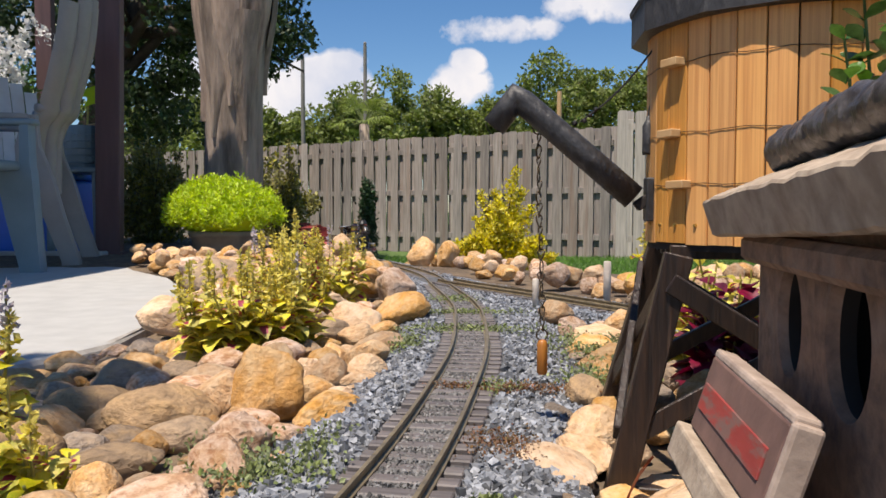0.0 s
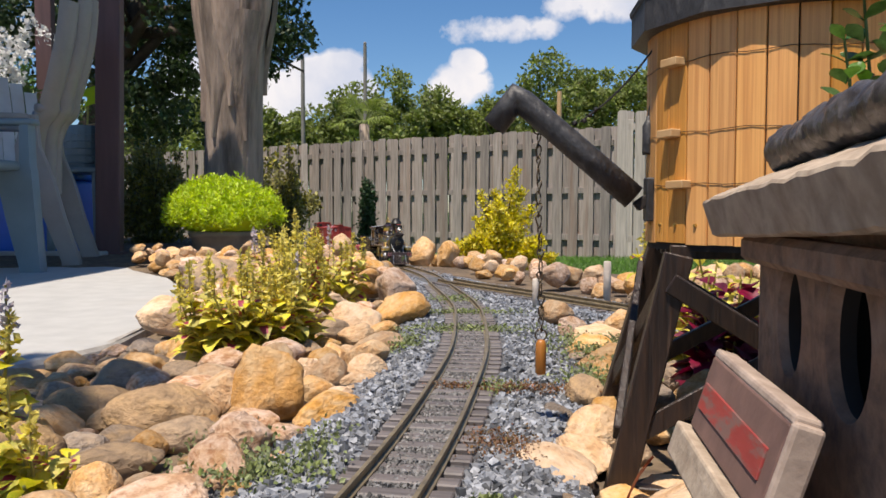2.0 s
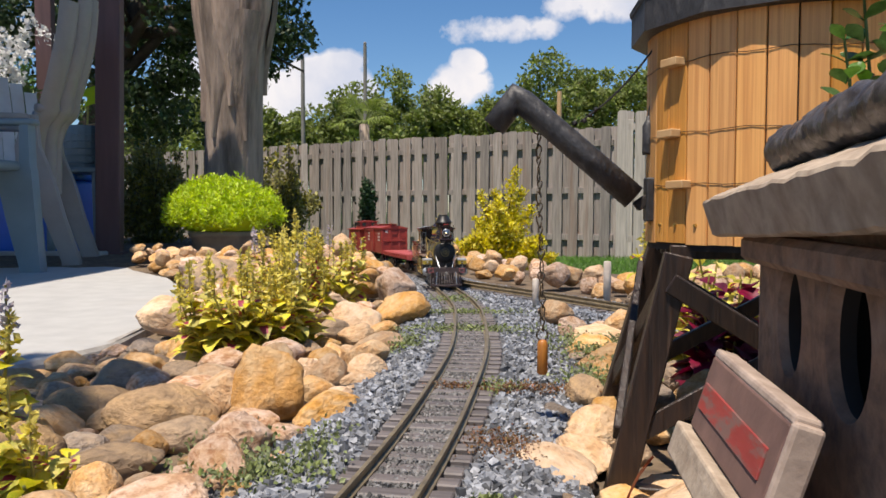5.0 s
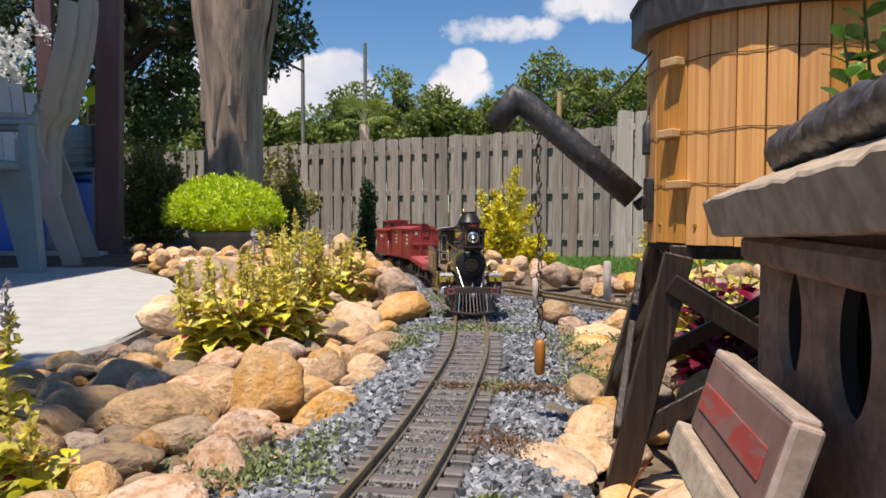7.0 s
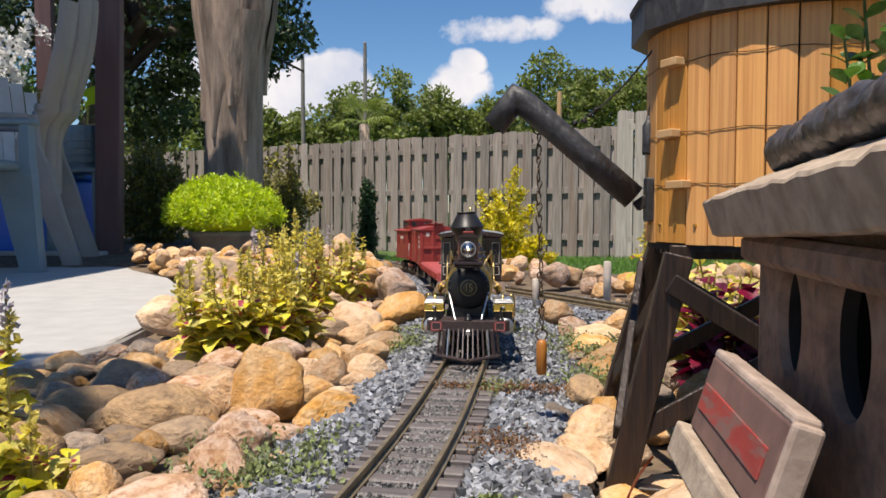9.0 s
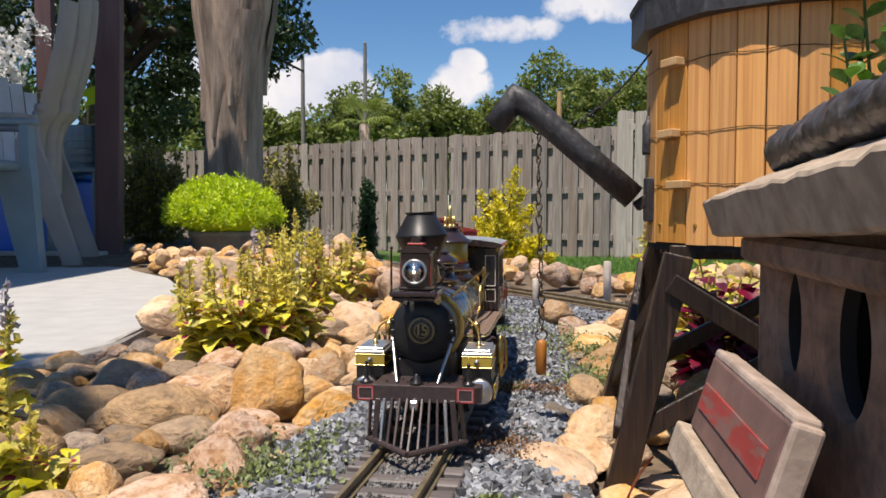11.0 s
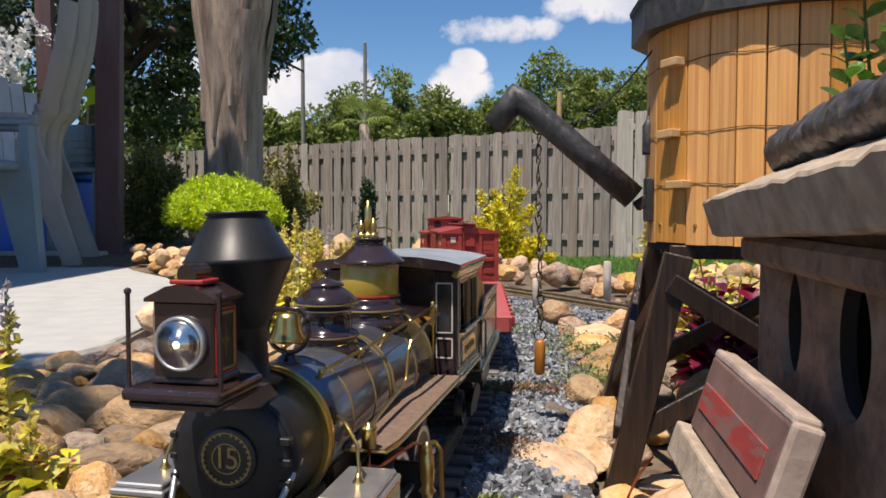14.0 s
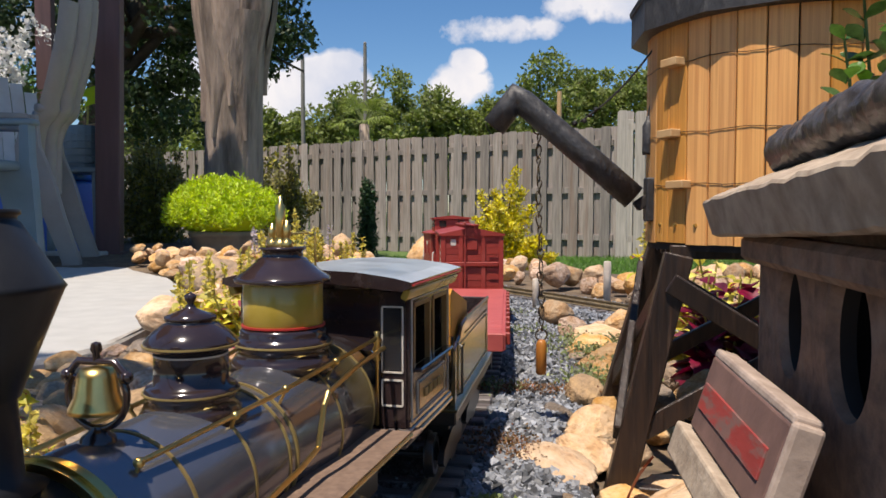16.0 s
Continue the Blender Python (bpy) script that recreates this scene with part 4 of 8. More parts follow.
def make_flower_bush():
    t = make_spray_bush("flowering_bush", "bright green bush with clusters of white flowers", -3.75, 6.6, -0.05, fan_stems(9, 40, 0.5, 0.3, 1.85), LEAF_GLOSS, 0.06, 260, 19, 0.1)
    rng = np.random.default_rng(20)
    c = []
    for k in range(46):
        p = np.array([-3.75 + rng.uniform(-0.5, 0.5), 6.35 + rng.uniform(-0.15, 0.1), rng.uniform(1.0, 1.75)])
        c.append(p + rng.normal(size=(26, 3)) * 0.03)
    V, F = leaves(rng, np.concatenate(c), 0.045, 0.8, 0.3)
    soup("blossom", V.tolist(), F, WHITE, t)


make_flower_bush()


def make_arrow_plant():
    t = thing("arrow_leaf_plant", label="green arrow-leaf plant behind the painted post", category="plant")
    for k, (dx, dz, r, tilt) in enumerate(((0.03, 0.86, 0.13, 35), (-0.12, 0.72, 0.12, 100), (-0.05, 0.55, 0.11, 130), (0.05, 0.60, 0.10, 70))):
        c = Vector((-1.99 + dx, 4.25, -0.05 + dz))
        part("stalk", tube(bmesh.new(), [(-1.99, 4.25, -0.06), (-1.99 + dx * 0.4, 4.25, dz * 0.6), c], 0.006, 6), COLEUS_STEM, t)
        bm = bmesh.new()
        m = Matrix.Translation(c) @ pose(0, 0, 0, 70, 0, 0) @ pose(0, 0, 0, 0, 0, tilt - 90) @ Matrix.Diagonal((r, r, r, 1))
        prism(bm, [(0, 1.2), (0.3, 0.6), (0.42, 0.1), (0.3, -0.4), (0.12, -0.1), (0, 0.0), (-0.12, -0.1), (-0.3, -0.4), (-0.42, 0.1), (-0.3, 0.6)], 0.02, m)
        part("leaf", bm, LEAF_LIME, t)


make_arrow_plant()


def make_poles():
    for x, y, top, r, label in ((-5.1, 28, 5.75, 0.085, "grey utility pole far behind the fence"), (-2.83, 28, 6.2, 0.08, "tall weathered utility pole behind the trees")):
        t = thing("utility_pole", label=label, category="utility pole")
        part("pole", rod(bmesh.new(), (x, y, -0.6), (x, y, top), r, r * 0.8, 10), POLE, t)
        part("insulator", turned(bmesh.new(), [(0.05, top), (0.06, top + 0.1), (0.02, top + 0.16)], at(x, y, 0), 8), POLE, t)
    s = part("garden_stake", rod(bmesh.new(), (1.76, 11.75, -0.5), (1.78, 11.75, 2.02), 0.042, 0.036, 8), PINE_PEG)
    tagged(s, "pale wooden stake standing behind the fence", "stake")


make_poles()

# ---- patio furniture ----


def make_chair(m, material, label):
    """A high-backed slatted plastic chair; its own y points forwards."""
    c = thing("garden_chair", m, label=label, category="chair")
    n = 7
    for k in range(n):
        f = (k - (n - 1) / 2) / ((n - 1) / 2)
        x = 0.235 * f
        bm = bmesh.new()
        top = 1.34 - 0.13 * f * f
        rows = []
        for z in np.linspace(0.26, top, 12):
            q = (z - 0.26) / 0.95
            y = -0.15 - 0.30 * q + 0.10 * math.sin(q * 2.6) + 0.055 * f * f
            w = 0.0375 * (1 + 0.12 * q)
            xx = x * (1 + 0.12 * q)
            rows.append([bm.verts.new((xx + dx * w, y + dy, z)) for dx, dy in ((-1, 0.004), (-0.5, -0.006), (0.5, -0.006), (1, 0.004), (1, 0.016), (-1, 0.016))])
        for a, b in zip(rows, rows[1:]):
            for i in range(6):
                bm.faces.new((a[i], a[(i + 1) % 6], b[(i + 1) % 6], b[i]))
        bm.faces.new(rows[0][::-1])
        bm.faces.new(rows[-1])
        bmesh.ops.recalc_face_normals(bm, faces=bm.faces)
        part("back_slat", bm, material, c, smooth=50)
    for z, y in ((0.50, -0.175), (0.86, -0.265)):
        bm = bmesh.new()
        tube(bm, [(0.26 * f, y - 0.018 + 0.055 * f * f, z) for f in np.linspace(-1, 1, 9)], 0.012, 8)
        part("back_rail", bm, material, c, smooth=60)
    for k in range(7):
        y = -0.13 + 0.078 * k
        z = 0.30 + 0.07 * smooth01(k / 5) - (0.03 if k == 6 else 0)
        part("seat_slat", boxm((0.50, 0.068, 0.02), pose(0, y, z, 8, 0, 0), 0.007, 2), material, c, smooth=50)
    for sx in (-1, 1):
        bm = bmesh.new()
        prism(bm, [(-0.05, -0.24), (0.05, -0.22), (0.062, 0.24), (0.045, 0.29), (-0.03, 0.29), (-0.05, 0.22)], 0.022, at(sx * 0.30, 0, 0.555))
        bmesh.ops.recalc_face_normals(bm, faces=bm.faces)
        bmesh.ops.bevel(bm, geom=list(bm.edges), offset=0.008, segments=2, affect="EDGES")
        part("arm", bm, material, c, smooth=50)
        for y0, y1, w0, w1, z1 in ((0.20, 0.18, 0.05, 0.045, 0.56), (-0.22, -0.15, 0.034, 0.05, 0.50)):
            bm = bmesh.new()
            rows = []
            for f in np.linspace(0, 1, 6):
                y, w, z = y0 + (y1 - y0) * f, w0 + (w1 - w0) * f * f, z1 * f
                rows.append([bm.verts.new((sx * 0.29 + a, y + b * w, z)) for a, b in ((-0.028, -1), (0.028, -1), (0.034, -0.6), (0.034, 0.6), (0.028, 1), (-0.028, 1))])
            for a, b in zip(rows, rows[1:]):
                for i in range(6):
                    bm.faces.new((a[i], a[(i + 1) % 6], b[(i + 1) % 6], b[i]))
            bm.faces.new(rows[0][::-1])
            bm.faces.new(rows[-1])
            bmesh.ops.recalc_face_normals(bm, faces=bm.faces)
            part("leg", bm, material, c, smooth=50)
        part("side_rail", boxm((0.02, 0.5, 0.07), pose(sx * 0.265, 0.06, 0.30, 8, 0, 0), 0.006, 2), material, c)
    return c


CHAIR_BACK = spline([0.30, 0.45, 0.58, 0.655, 0.80, 0.97, 1.16], [-1.672, -1.668, -1.652, -1.617, -1.565, -1.525, -1.503])


def make_back_chair():
    """A high-backed moulded chair that faces along -x; its back is towards the line."""
    c = thing("garden_chair", label="high-backed grey ribbed plastic garden chair on the patio", category="chair")
    cy, g = 3.45, -0.05
    pivot = Vector((-1.58, 3.235, 0))
    c.matrix_basis = Matrix.Translation(pivot) @ pose(0, 0, 0, 0, 0, 15) @ Matrix.Translation(-pivot)

    def half(z):
        return 0.165 + 0.075 * smooth01((z - 0.5) / 0.4)

    n = 5
    for k in range(n):
        f0, f1 = -1 + 2 * k / n + 0.035, -1 + 2 * (k + 1) / n - 0.035
        fm = (f0 + f1) / 2
        top = 1.17 - 0.09 * fm * fm
        bm = bmesh.new()
        rows = []
        for z in np.linspace(0.31, top, 26):
            v, hw = CHAIR_BACK(z), half(z)
            bulge = 0.014 if 0.625 < z < 0.69 else 0.0
            ring_ = []
            for q, dv in ((0, 0.0), (0.12, 0.012), (0.35, 0.017), (0.65, 0.017), (0.88, 0.012), (1, 0.0), (1, -0.012), (0, -0.012)):
                f = f0 + (f1 - f0) * q
                ring_.append(bm.verts.new((v - 0.085 * f * f + dv + bulge, cy + f * hw, g + z)))
            rows.append(ring_)
        for a, b in zip(rows, rows[1:]):
            for i in range(8):
                bm.faces.new((a[i], a[(i + 1) % 8], b[(i + 1) % 8], b[i]))
        bm.faces.new(rows[0][::-1])
        bm.faces.new(rows[-1])
        bmesh.ops.recalc_face_normals(bm, faces=bm.faces)
        part("back_slat", bm, PLASTIC_GREY, c, smooth=60)
    for z, r in ((0.665, 0.019), (0.64, 0.013), (0.46, 0.009), (0.335, 0.012)):
        part("back_rail", tube(bmesh.new(), [(CHAIR_BACK(z) - 0.085 * f * f - 0.006, cy + f * half(z), g + z) for f in np.linspace(-1, 1, 11)], r, 8), PLASTIC_GREY, c, smooth=60)
    for k in range(6):
        part("seat_slat", boxm((0.078, 0.44, 0.02), pose(-1.80 - 0.086 * k, cy, g + 0.33 + 0.016 * k, 0, 8, 0), 0.006, 2), PLASTIC_GREY, c, smooth=50)
    for sy in (-1, 1):
        y = cy + sy * 0.215
        bm = bmesh.new()
        prism(bm, [(-1.715, -0.035), (-1.80, -0.05), (-2.18, -0.065), (-2.26, -0.04), (-2.26, 0.04), (-2.18, 0.06), (-1.80, 0.035), (-1.715, 0.03)], 0.026, at(0, y + sy * 0.02, g + 0.605))
        bmesh.ops.recalc_face_normals(bm, faces=bm.faces)
        bmesh.ops.bevel(bm, geom=list(bm.edges), offset=0.007, segments=2, affect="EDGES")
        part("arm", bm, PLASTIC_GREY, c, smooth=50)
        # rear leg: a deep rib that runs back to its foot; front leg upright
        for name, pts in (("rear_leg", ((0.0, -1.545, -1.610), (0.02, -1.545, -1.612), (0.20, -1.600, -1.675), (0.36, -1.640, -1.775), (0.50, -1.690, -1.780), (0.63, -1.700, -1.745))),
                          ("front_leg", ((0.0, -2.11, -2.17), (0.2, -2.10, -2.18), (0.4, -2.08, -2.20), (0.61, -2.06, -2.20)))):
            bm = bmesh.new()
            rows = []
            for z, x1, x0 in pts:
                w = 0.030 if z < 0.3 else 0.022
                rows.append([bm.verts.new((x, y + b, g + z)) for x, b in ((x0, -w), (x1, -w), (x1 + 0.006, -w * 0.4), (x1 + 0.006, w * 0.4), (x1, w), (x0, w))])
            for a, b in zip(rows, rows[1:]):
                for i in range(6):
                    bm.faces.new((a[i], a[(i + 1) % 6], b[(i + 1) % 6], b[i]))
            bm.faces.new(rows[0][::-1])
            bm.faces.new(rows[-1])
            bmesh.ops.recalc_face_normals(bm, faces=bm.faces)
            part(name, bm, PLASTIC_GREY, c, smooth=50)
    return c


def make_low_chair():
    """A blue-grey armchair whose broad front legs stand at the patio's edge."""
    c = thing("garden_armchair", label="blue-grey plastic armchair with broad tapering legs", category="chair")
    g = -0.05
    for y in (2.43, 2.87):
        for x, k in ((-1.545, 1), (-2.06, -1)):
            bm = bmesh.new()
            rows = []
            for z, a, b in ((0.0, -0.038, 0.038), (0.02, -0.040, 0.038), (0.20, -0.085, 0.026), (0.385, -0.122, 0.014), (0.395, -0.030, 0.010), (0.57, -0.026, 0.006)):
                rows.append([bm.verts.new((x + k * q, y + w, g + z)) for q, w in ((a, -0.026), (b, -0.026), (b + 0.006, 0.0), (b, 0.026), (a, 0.026), (a - 0.004, 0.0))])
            for a, b in zip(rows, rows[1:]):
                for i in range(6):
                    bm.faces.new((a[i], a[(i + 1) % 6], b[(i + 1) % 6], b[i]))
            bm.faces.new(rows[0][::-1])
            bm.faces.new(rows[-1])
            bmesh.ops.recalc_face_normals(bm, faces=bm.faces)
            part("leg", bm, PLASTIC_BLUE, c, smooth=40)
        part("arm", boxm((0.58, 0.065, 0.024), at(-1.81, y, g + 0.562), 0.008, 2), PLASTIC_BLUE, c, smooth=50)
    part("seat", boxm((0.52, 0.42, 0.035), pose(-1.83, 2.65, g + 0.385, 0, -3, 0), 0.012, 2), PLASTIC_BLUE, c, smooth=50)
    for k in range(5):
        part("back_slat", boxm((0.016, 0.074, 0.50), pose(-2.14, 2.49 + 0.08 * k, g + 0.63, 0, -12, 0), 0.006, 2), PLASTIC_BLUE, c, smooth=50)
    return c


make_back_chair()
make_low_chair()
make_chair(pose(-2.56, 4.45, -0.05, 0, 0, -140) @ Matrix.Diagonal((0.8, 0.8, 0.8, 1)), PLASTIC_WHITE, "pale grey slatted plastic garden chair in patio shade")


def make_table():
    t = thing("side_table", label="small blue-grey plastic side table on the patio", category="table")
    x, y, z = -1.86, 3.95, 0.40
    part("tabletop", boxm((0.30, 0.26, 0.025), at(x, y, z - 0.0125), 0.008, 2), PLASTIC_BLUE, t)
    for sx in (-1, 1):
        for sy in (-1, 1):
            part("leg", rod(bmesh.new(), (x + sx * 0.12, y + sy * 0.1, -0.05), (x + sx * 0.115, y + sy * 0.095, z - 0.02), 0.02, 0.024, 10), PLASTIC_BLUE, t)
        part("stretcher", boxm((0.02, 0.2, 0.03), at(x + sx * 0.12, y, 0.06), 0.004), PLASTIC_BLUE, t)
    b = thing("basket", label="ribbed blue-grey plastic basket with tan handle", category="basket")
    bm = bmesh.new()
    n = 40
    rows = []
    for r, zz in ((0.092, 0.0), (0.096, 0.02), (0.099, 0.10), (0.102, 0.19), (0.096, 0.215), (0.088, 0.215), (0.085, 0.02)):
        rows.append([bm.verts.new((x + 0.01 + (r + 0.003 * (i % 2)) * math.cos(2 * math.pi * i / n), y + (r + 0.003 * (i % 2)) * math.sin(2 * math.pi * i / n), z + zz)) for i in range(n)])
    for a, c in zip(rows, rows[1:]):
        for i in range(n):
            bm.faces.new((a[i], a[(i + 1) % n], c[(i + 1) % n], c[i]))
    bm.faces.new(rows[0][::-1])
    bm.faces.new(rows[-1])
    part("body", bm, PLASTIC_BLUE, b)
    for k in range(5):
        part("rib", turned(bmesh.new(), [(0.098, z + 0.02 + 0.036 * k), (0.1055, z + 0.026 + 0.036 * k), (0.098, z + 0.032 + 0.036 * k)], at(x + 0.01, y, 0), 40), PLASTIC_BLUE, b)
    part("handle", tube(bmesh.new(), [(x + 0.05, y - 0.05, z + 0.215), (x + 0.09, y - 0.05, z + 0.222), (x + 0.12, y - 0.04, z + 0.19), (x + 0.125, y - 0.04, z + 0.10)], 0.006, 8), PINE_PEG, b, "tan handle")


make_table()


def make_bin():
    t = thing("storage_bin", label="bright blue plastic storage bin on the patio", category="storage bin")
    x, y = -2.35, 4.25
    bm = boxm((0.85, 0.5, 0.40), at(x, y, 0.15), 0.03, 3)
    part("body", bm, BIN_BLUE, t, smooth=50)
    part("lid", boxm((0.89, 0.54, 0.05), at(x, y, 0.372), 0.015, 2), BIN_BLUE, t, smooth=50)
    for k in range(5):
        part("rib", boxm((0.03, 0.012, 0.30), at(x - 0.32 + 0.16 * k, y - 0.254, 0.16), 0.004), BIN_BLUE, t)
    s = thing("threshold", label="low white painted kerb on the patio", category="kerb", kind="structure")
    part("kerb", boxm((1.6, 0.08, 0.035), at(-2.45, 3.72, -0.032), 0.006), CONCRETE, s)


make_bin()


def make_shelter():
    """Painted posts and a patio roof, which shades the furniture."""
    for x, y, lean, w, label in ((-1.684, 3.86, 1.0, 0.115, "plum-brown painted wooden post of the patio shelter"), (-3.45, 6.7, 0.0, 0.13, "plum-brown painted post in the patio shade")):
        t = thing("shelter_post", label=label, category="post")
        part("shaft", boxm((w, w, 2.55), pose(x + 0.02 * lean, y, 1.22, 0, lean, 12), 0.006, 2), POST_PAINT, t)
        part("base", boxm((w + 0.03, w + 0.03, 0.03), pose(x, y, -0.037, 0, 0, 12), 0.004), POST_PAINT, t)
    r = thing("patio_roof", label="flat painted patio roof above the garden furniture", category="roof", kind="structure")
    part("deck", boxm((1.85, 4.4, 0.05), at(-2.73, 3.15, 2.52)), POST_PAINT, r)
    part("beam", boxm((0.09, 4.4, 0.16), at(-1.85, 3.15, 2.415), 0.006), POST_PAINT, r)
    part("cross_beam", boxm((2.1, 0.09, 0.15), at(-2.65, 3.86, 2.40), 0.006), POST_PAINT, r)
    w = part("wall_house", boxm((0.2, 9.0, 3.0), at(-8.9, 4.6, 1.4)), CONCRETE_EDGE)
    tagged(w, "plain rendered house wall behind the patio", "wall", kind="structure")


make_shelter()

# ---- small plants along the line ----


def coleus_leaf(name, red):
    """A serrated leaf one unit long along y, with a coloured heart."""
    me = bpy.data.meshes.new(name)
    out = []
    for k in range(13):
        f = k / 12
        w = 0.44 * math.sin(math.pi * min(1, f ** 0.75)) * (1.0 if k % 2 == 0 else 0.86)
        out.append((w, f))
    V, F, M = [], [], []
    for w, f in out:
        z = 0.10 * math.sin(f * 3.0) - 0.12 * f * f
        for a in (-1, -0.45, 0, 0.45, 1):
            V.append((a * w, f, z + abs(a) * w * 0.25))
    for k in range(12):
        for j in range(4):
            F.append((k * 5 + j, k * 5 + j + 1, k * 5 + j + 6, k * 5 + j + 5))
            M.append(1 if red and j in (1, 2) and 2 <= k <= 8 else 0)
    me.from_pydata(V, [], F)
    me.materials.append(COLEUS_ONE)
    me.materials.append(COLEUS_RED)
    me.polygons.foreach_set("material_index", M)
    me.polygons.foreach_set("use_smooth", [True] * len(F))
    me.update()
    return me


COLEUS_ONE = mat("coleus_green", (0.80, 0.68, 0.13), (0.56, 0.54, 0.06), 0.5, scale=3.5, vary=0.3, bump=0.2, glow=0.35, dirt=(0.55, 0.26, 0.06), dirt_scale=2.5, dirt_at=(0.58, 0.78), bump_dist=0.05)
LEAF_PLAIN, LEAF_HEART = coleus_leaf("leaf", False), coleus_leaf("leaf", True)
CRIMSON = mat("crimson_coleus", (0.22, 0.010, 0.04), (0.09, 0.005, 0.018), 0.45, scale=3, vary=0.35, bump=0.1, glow=0.3, bump_dist=0.05)


def make_coleus(label, x, y, z, rx, ry, h, stems, seed, lsize=0.036, flowers=0.7, leaf=None):
    t = thing("coleus_plant", at(x, y, z), label=label, category="plant")
    rnd = random.Random(seed)
    rng = np.random.default_rng(seed)
    for k in range(stems):
        a, q = rnd.uniform(0, 2 * math.pi), rnd.random() ** 0.6
        ex, ey = rx * q * math.cos(a), ry * q * math.sin(a)
        hh = h * (1 - 0.35 * q) * rnd.uniform(0.75, 1.05)
        p0, p1 = Vector((ex * 0.45, ey * 0.45, 0)), Vector((ex, ey, hh))
        line = [p0, p0.lerp(p1, 0.5) + Vector((rnd.uniform(-0.01, 0.01), 0, 0.01)), p1]
        st = part("stem", tube(bmesh.new(), line, 0.0022, 6, r_end=0.001), COLEUS_STEM, t)
        nl = 7
        for j in range(nl):
            f = 0.16 + 0.76 * j / (nl - 1)
            c = p0.lerp(p1, f)
            for side in (0, 1):
                yaw = 90 * (j % 2) + 180 * side + rnd.uniform(-35, 35)
                s = lsize * (1.2 - 0.78 * f) * rnd.uniform(0.8, 1.2)
                ob = new("leaf", leaf or (LEAF_HEART if rnd.random() < 0.3 else LEAF_PLAIN))
                ob.parent = st
                ob.matrix_basis = Matrix.Translation(c) @ pose(0, 0, 0, rnd.uniform(-35, 25), rnd.uniform(-20, 20), yaw) @ Matrix.Diagonal((s, s, s, 1))
        if rnd.random() < flowers:
            n, tall = 46, rnd.uniform(0.03, 0.052)
            f = rng.uniform(0, 1, n)
            pts = np.array(p1) + np.stack([rng.normal(size=n) * 0.0022 * (1.3 - f), rng.normal(size=n) * 0.0022 * (1.3 - f), f * tall], 1)
            V, F = leaves(rng, pts, 0.0075, 0.6, 0.2)
            soup("flower_spike", V.tolist(), F, COLEUS_SPIKE if rnd.random() < 0.93 else BLOSSOM, st)
            part("spike_stalk", tube(bmesh.new(), [p1, p1 + Vector((0, 0, tall))], 0.0009, 5), COLEUS_STEM, st)
    return t


COLEUS_SPIKE = mat("coleus_spike", (0.78, 0.68, 0.16), (0.60, 0.50, 0.12), 0.6, scale=60, island=True, vary=0.3, bump=0, glow=0.45)
make_coleus("lime-yellow coleus with pink-hearted leaves among river rocks", -0.285, 1.03, -0.03, 0.085, 0.08, 0.125, 34, 101, 0.04, 0.9)
make_coleus("lime-yellow coleus in flower beside the rock border", -0.225, 1.10, -0.03, 0.055, 0.07, 0.125, 16, 106, 0.04, 0.9)
make_coleus("tall yellow-green coleus in flower beside the rock mound", -0.265, 1.36, -0.02, 0.09, 0.1, 0.165, 30, 102, 0.036, 0.95)
make_coleus("yellow coleus with orange-tinged leaves on the rock mound", -0.225, 1.55, -0.02, 0.07, 0.08, 0.150, 18, 103, 0.036, 0.95)
make_coleus("lime coleus with flower spikes at the patio edge", -0.375, 0.615, -0.04, 0.03, 0.03, 0.155, 5, 104, 0.034, 1.0)
make_coleus("low yellow-green coleus with crimson hearts among grey rocks", -0.302, 0.52, -0.04, 0.045, 0.04, 0.075, 12, 105, 0.034, 0.15)


def make_crimson():
    me = LEAF_PLAIN.copy()
    me.materials.clear()
    me.materials.append(CRIMSON)
    me.materials.append(CRIMSON)
    make_coleus("crimson-leaved plant growing behind the water tower", 0.31, 0.84, -0.03, 0.07, 0.05, 0.15, 9, 111, 0.05, 0.0, me)
    make_coleus("yellow-green leafy plant behind the water tower", 0.34, 0.92, -0.03, 0.1, 0.06, 0.18, 13, 112, 0.040, 0.0)
    make_coleus("pale green seedling behind the tower spout", 0.30, 1.0, -0.03, 0.05, 0.04, 0.24, 4, 113, 0.035, 0.2)


make_crimson()


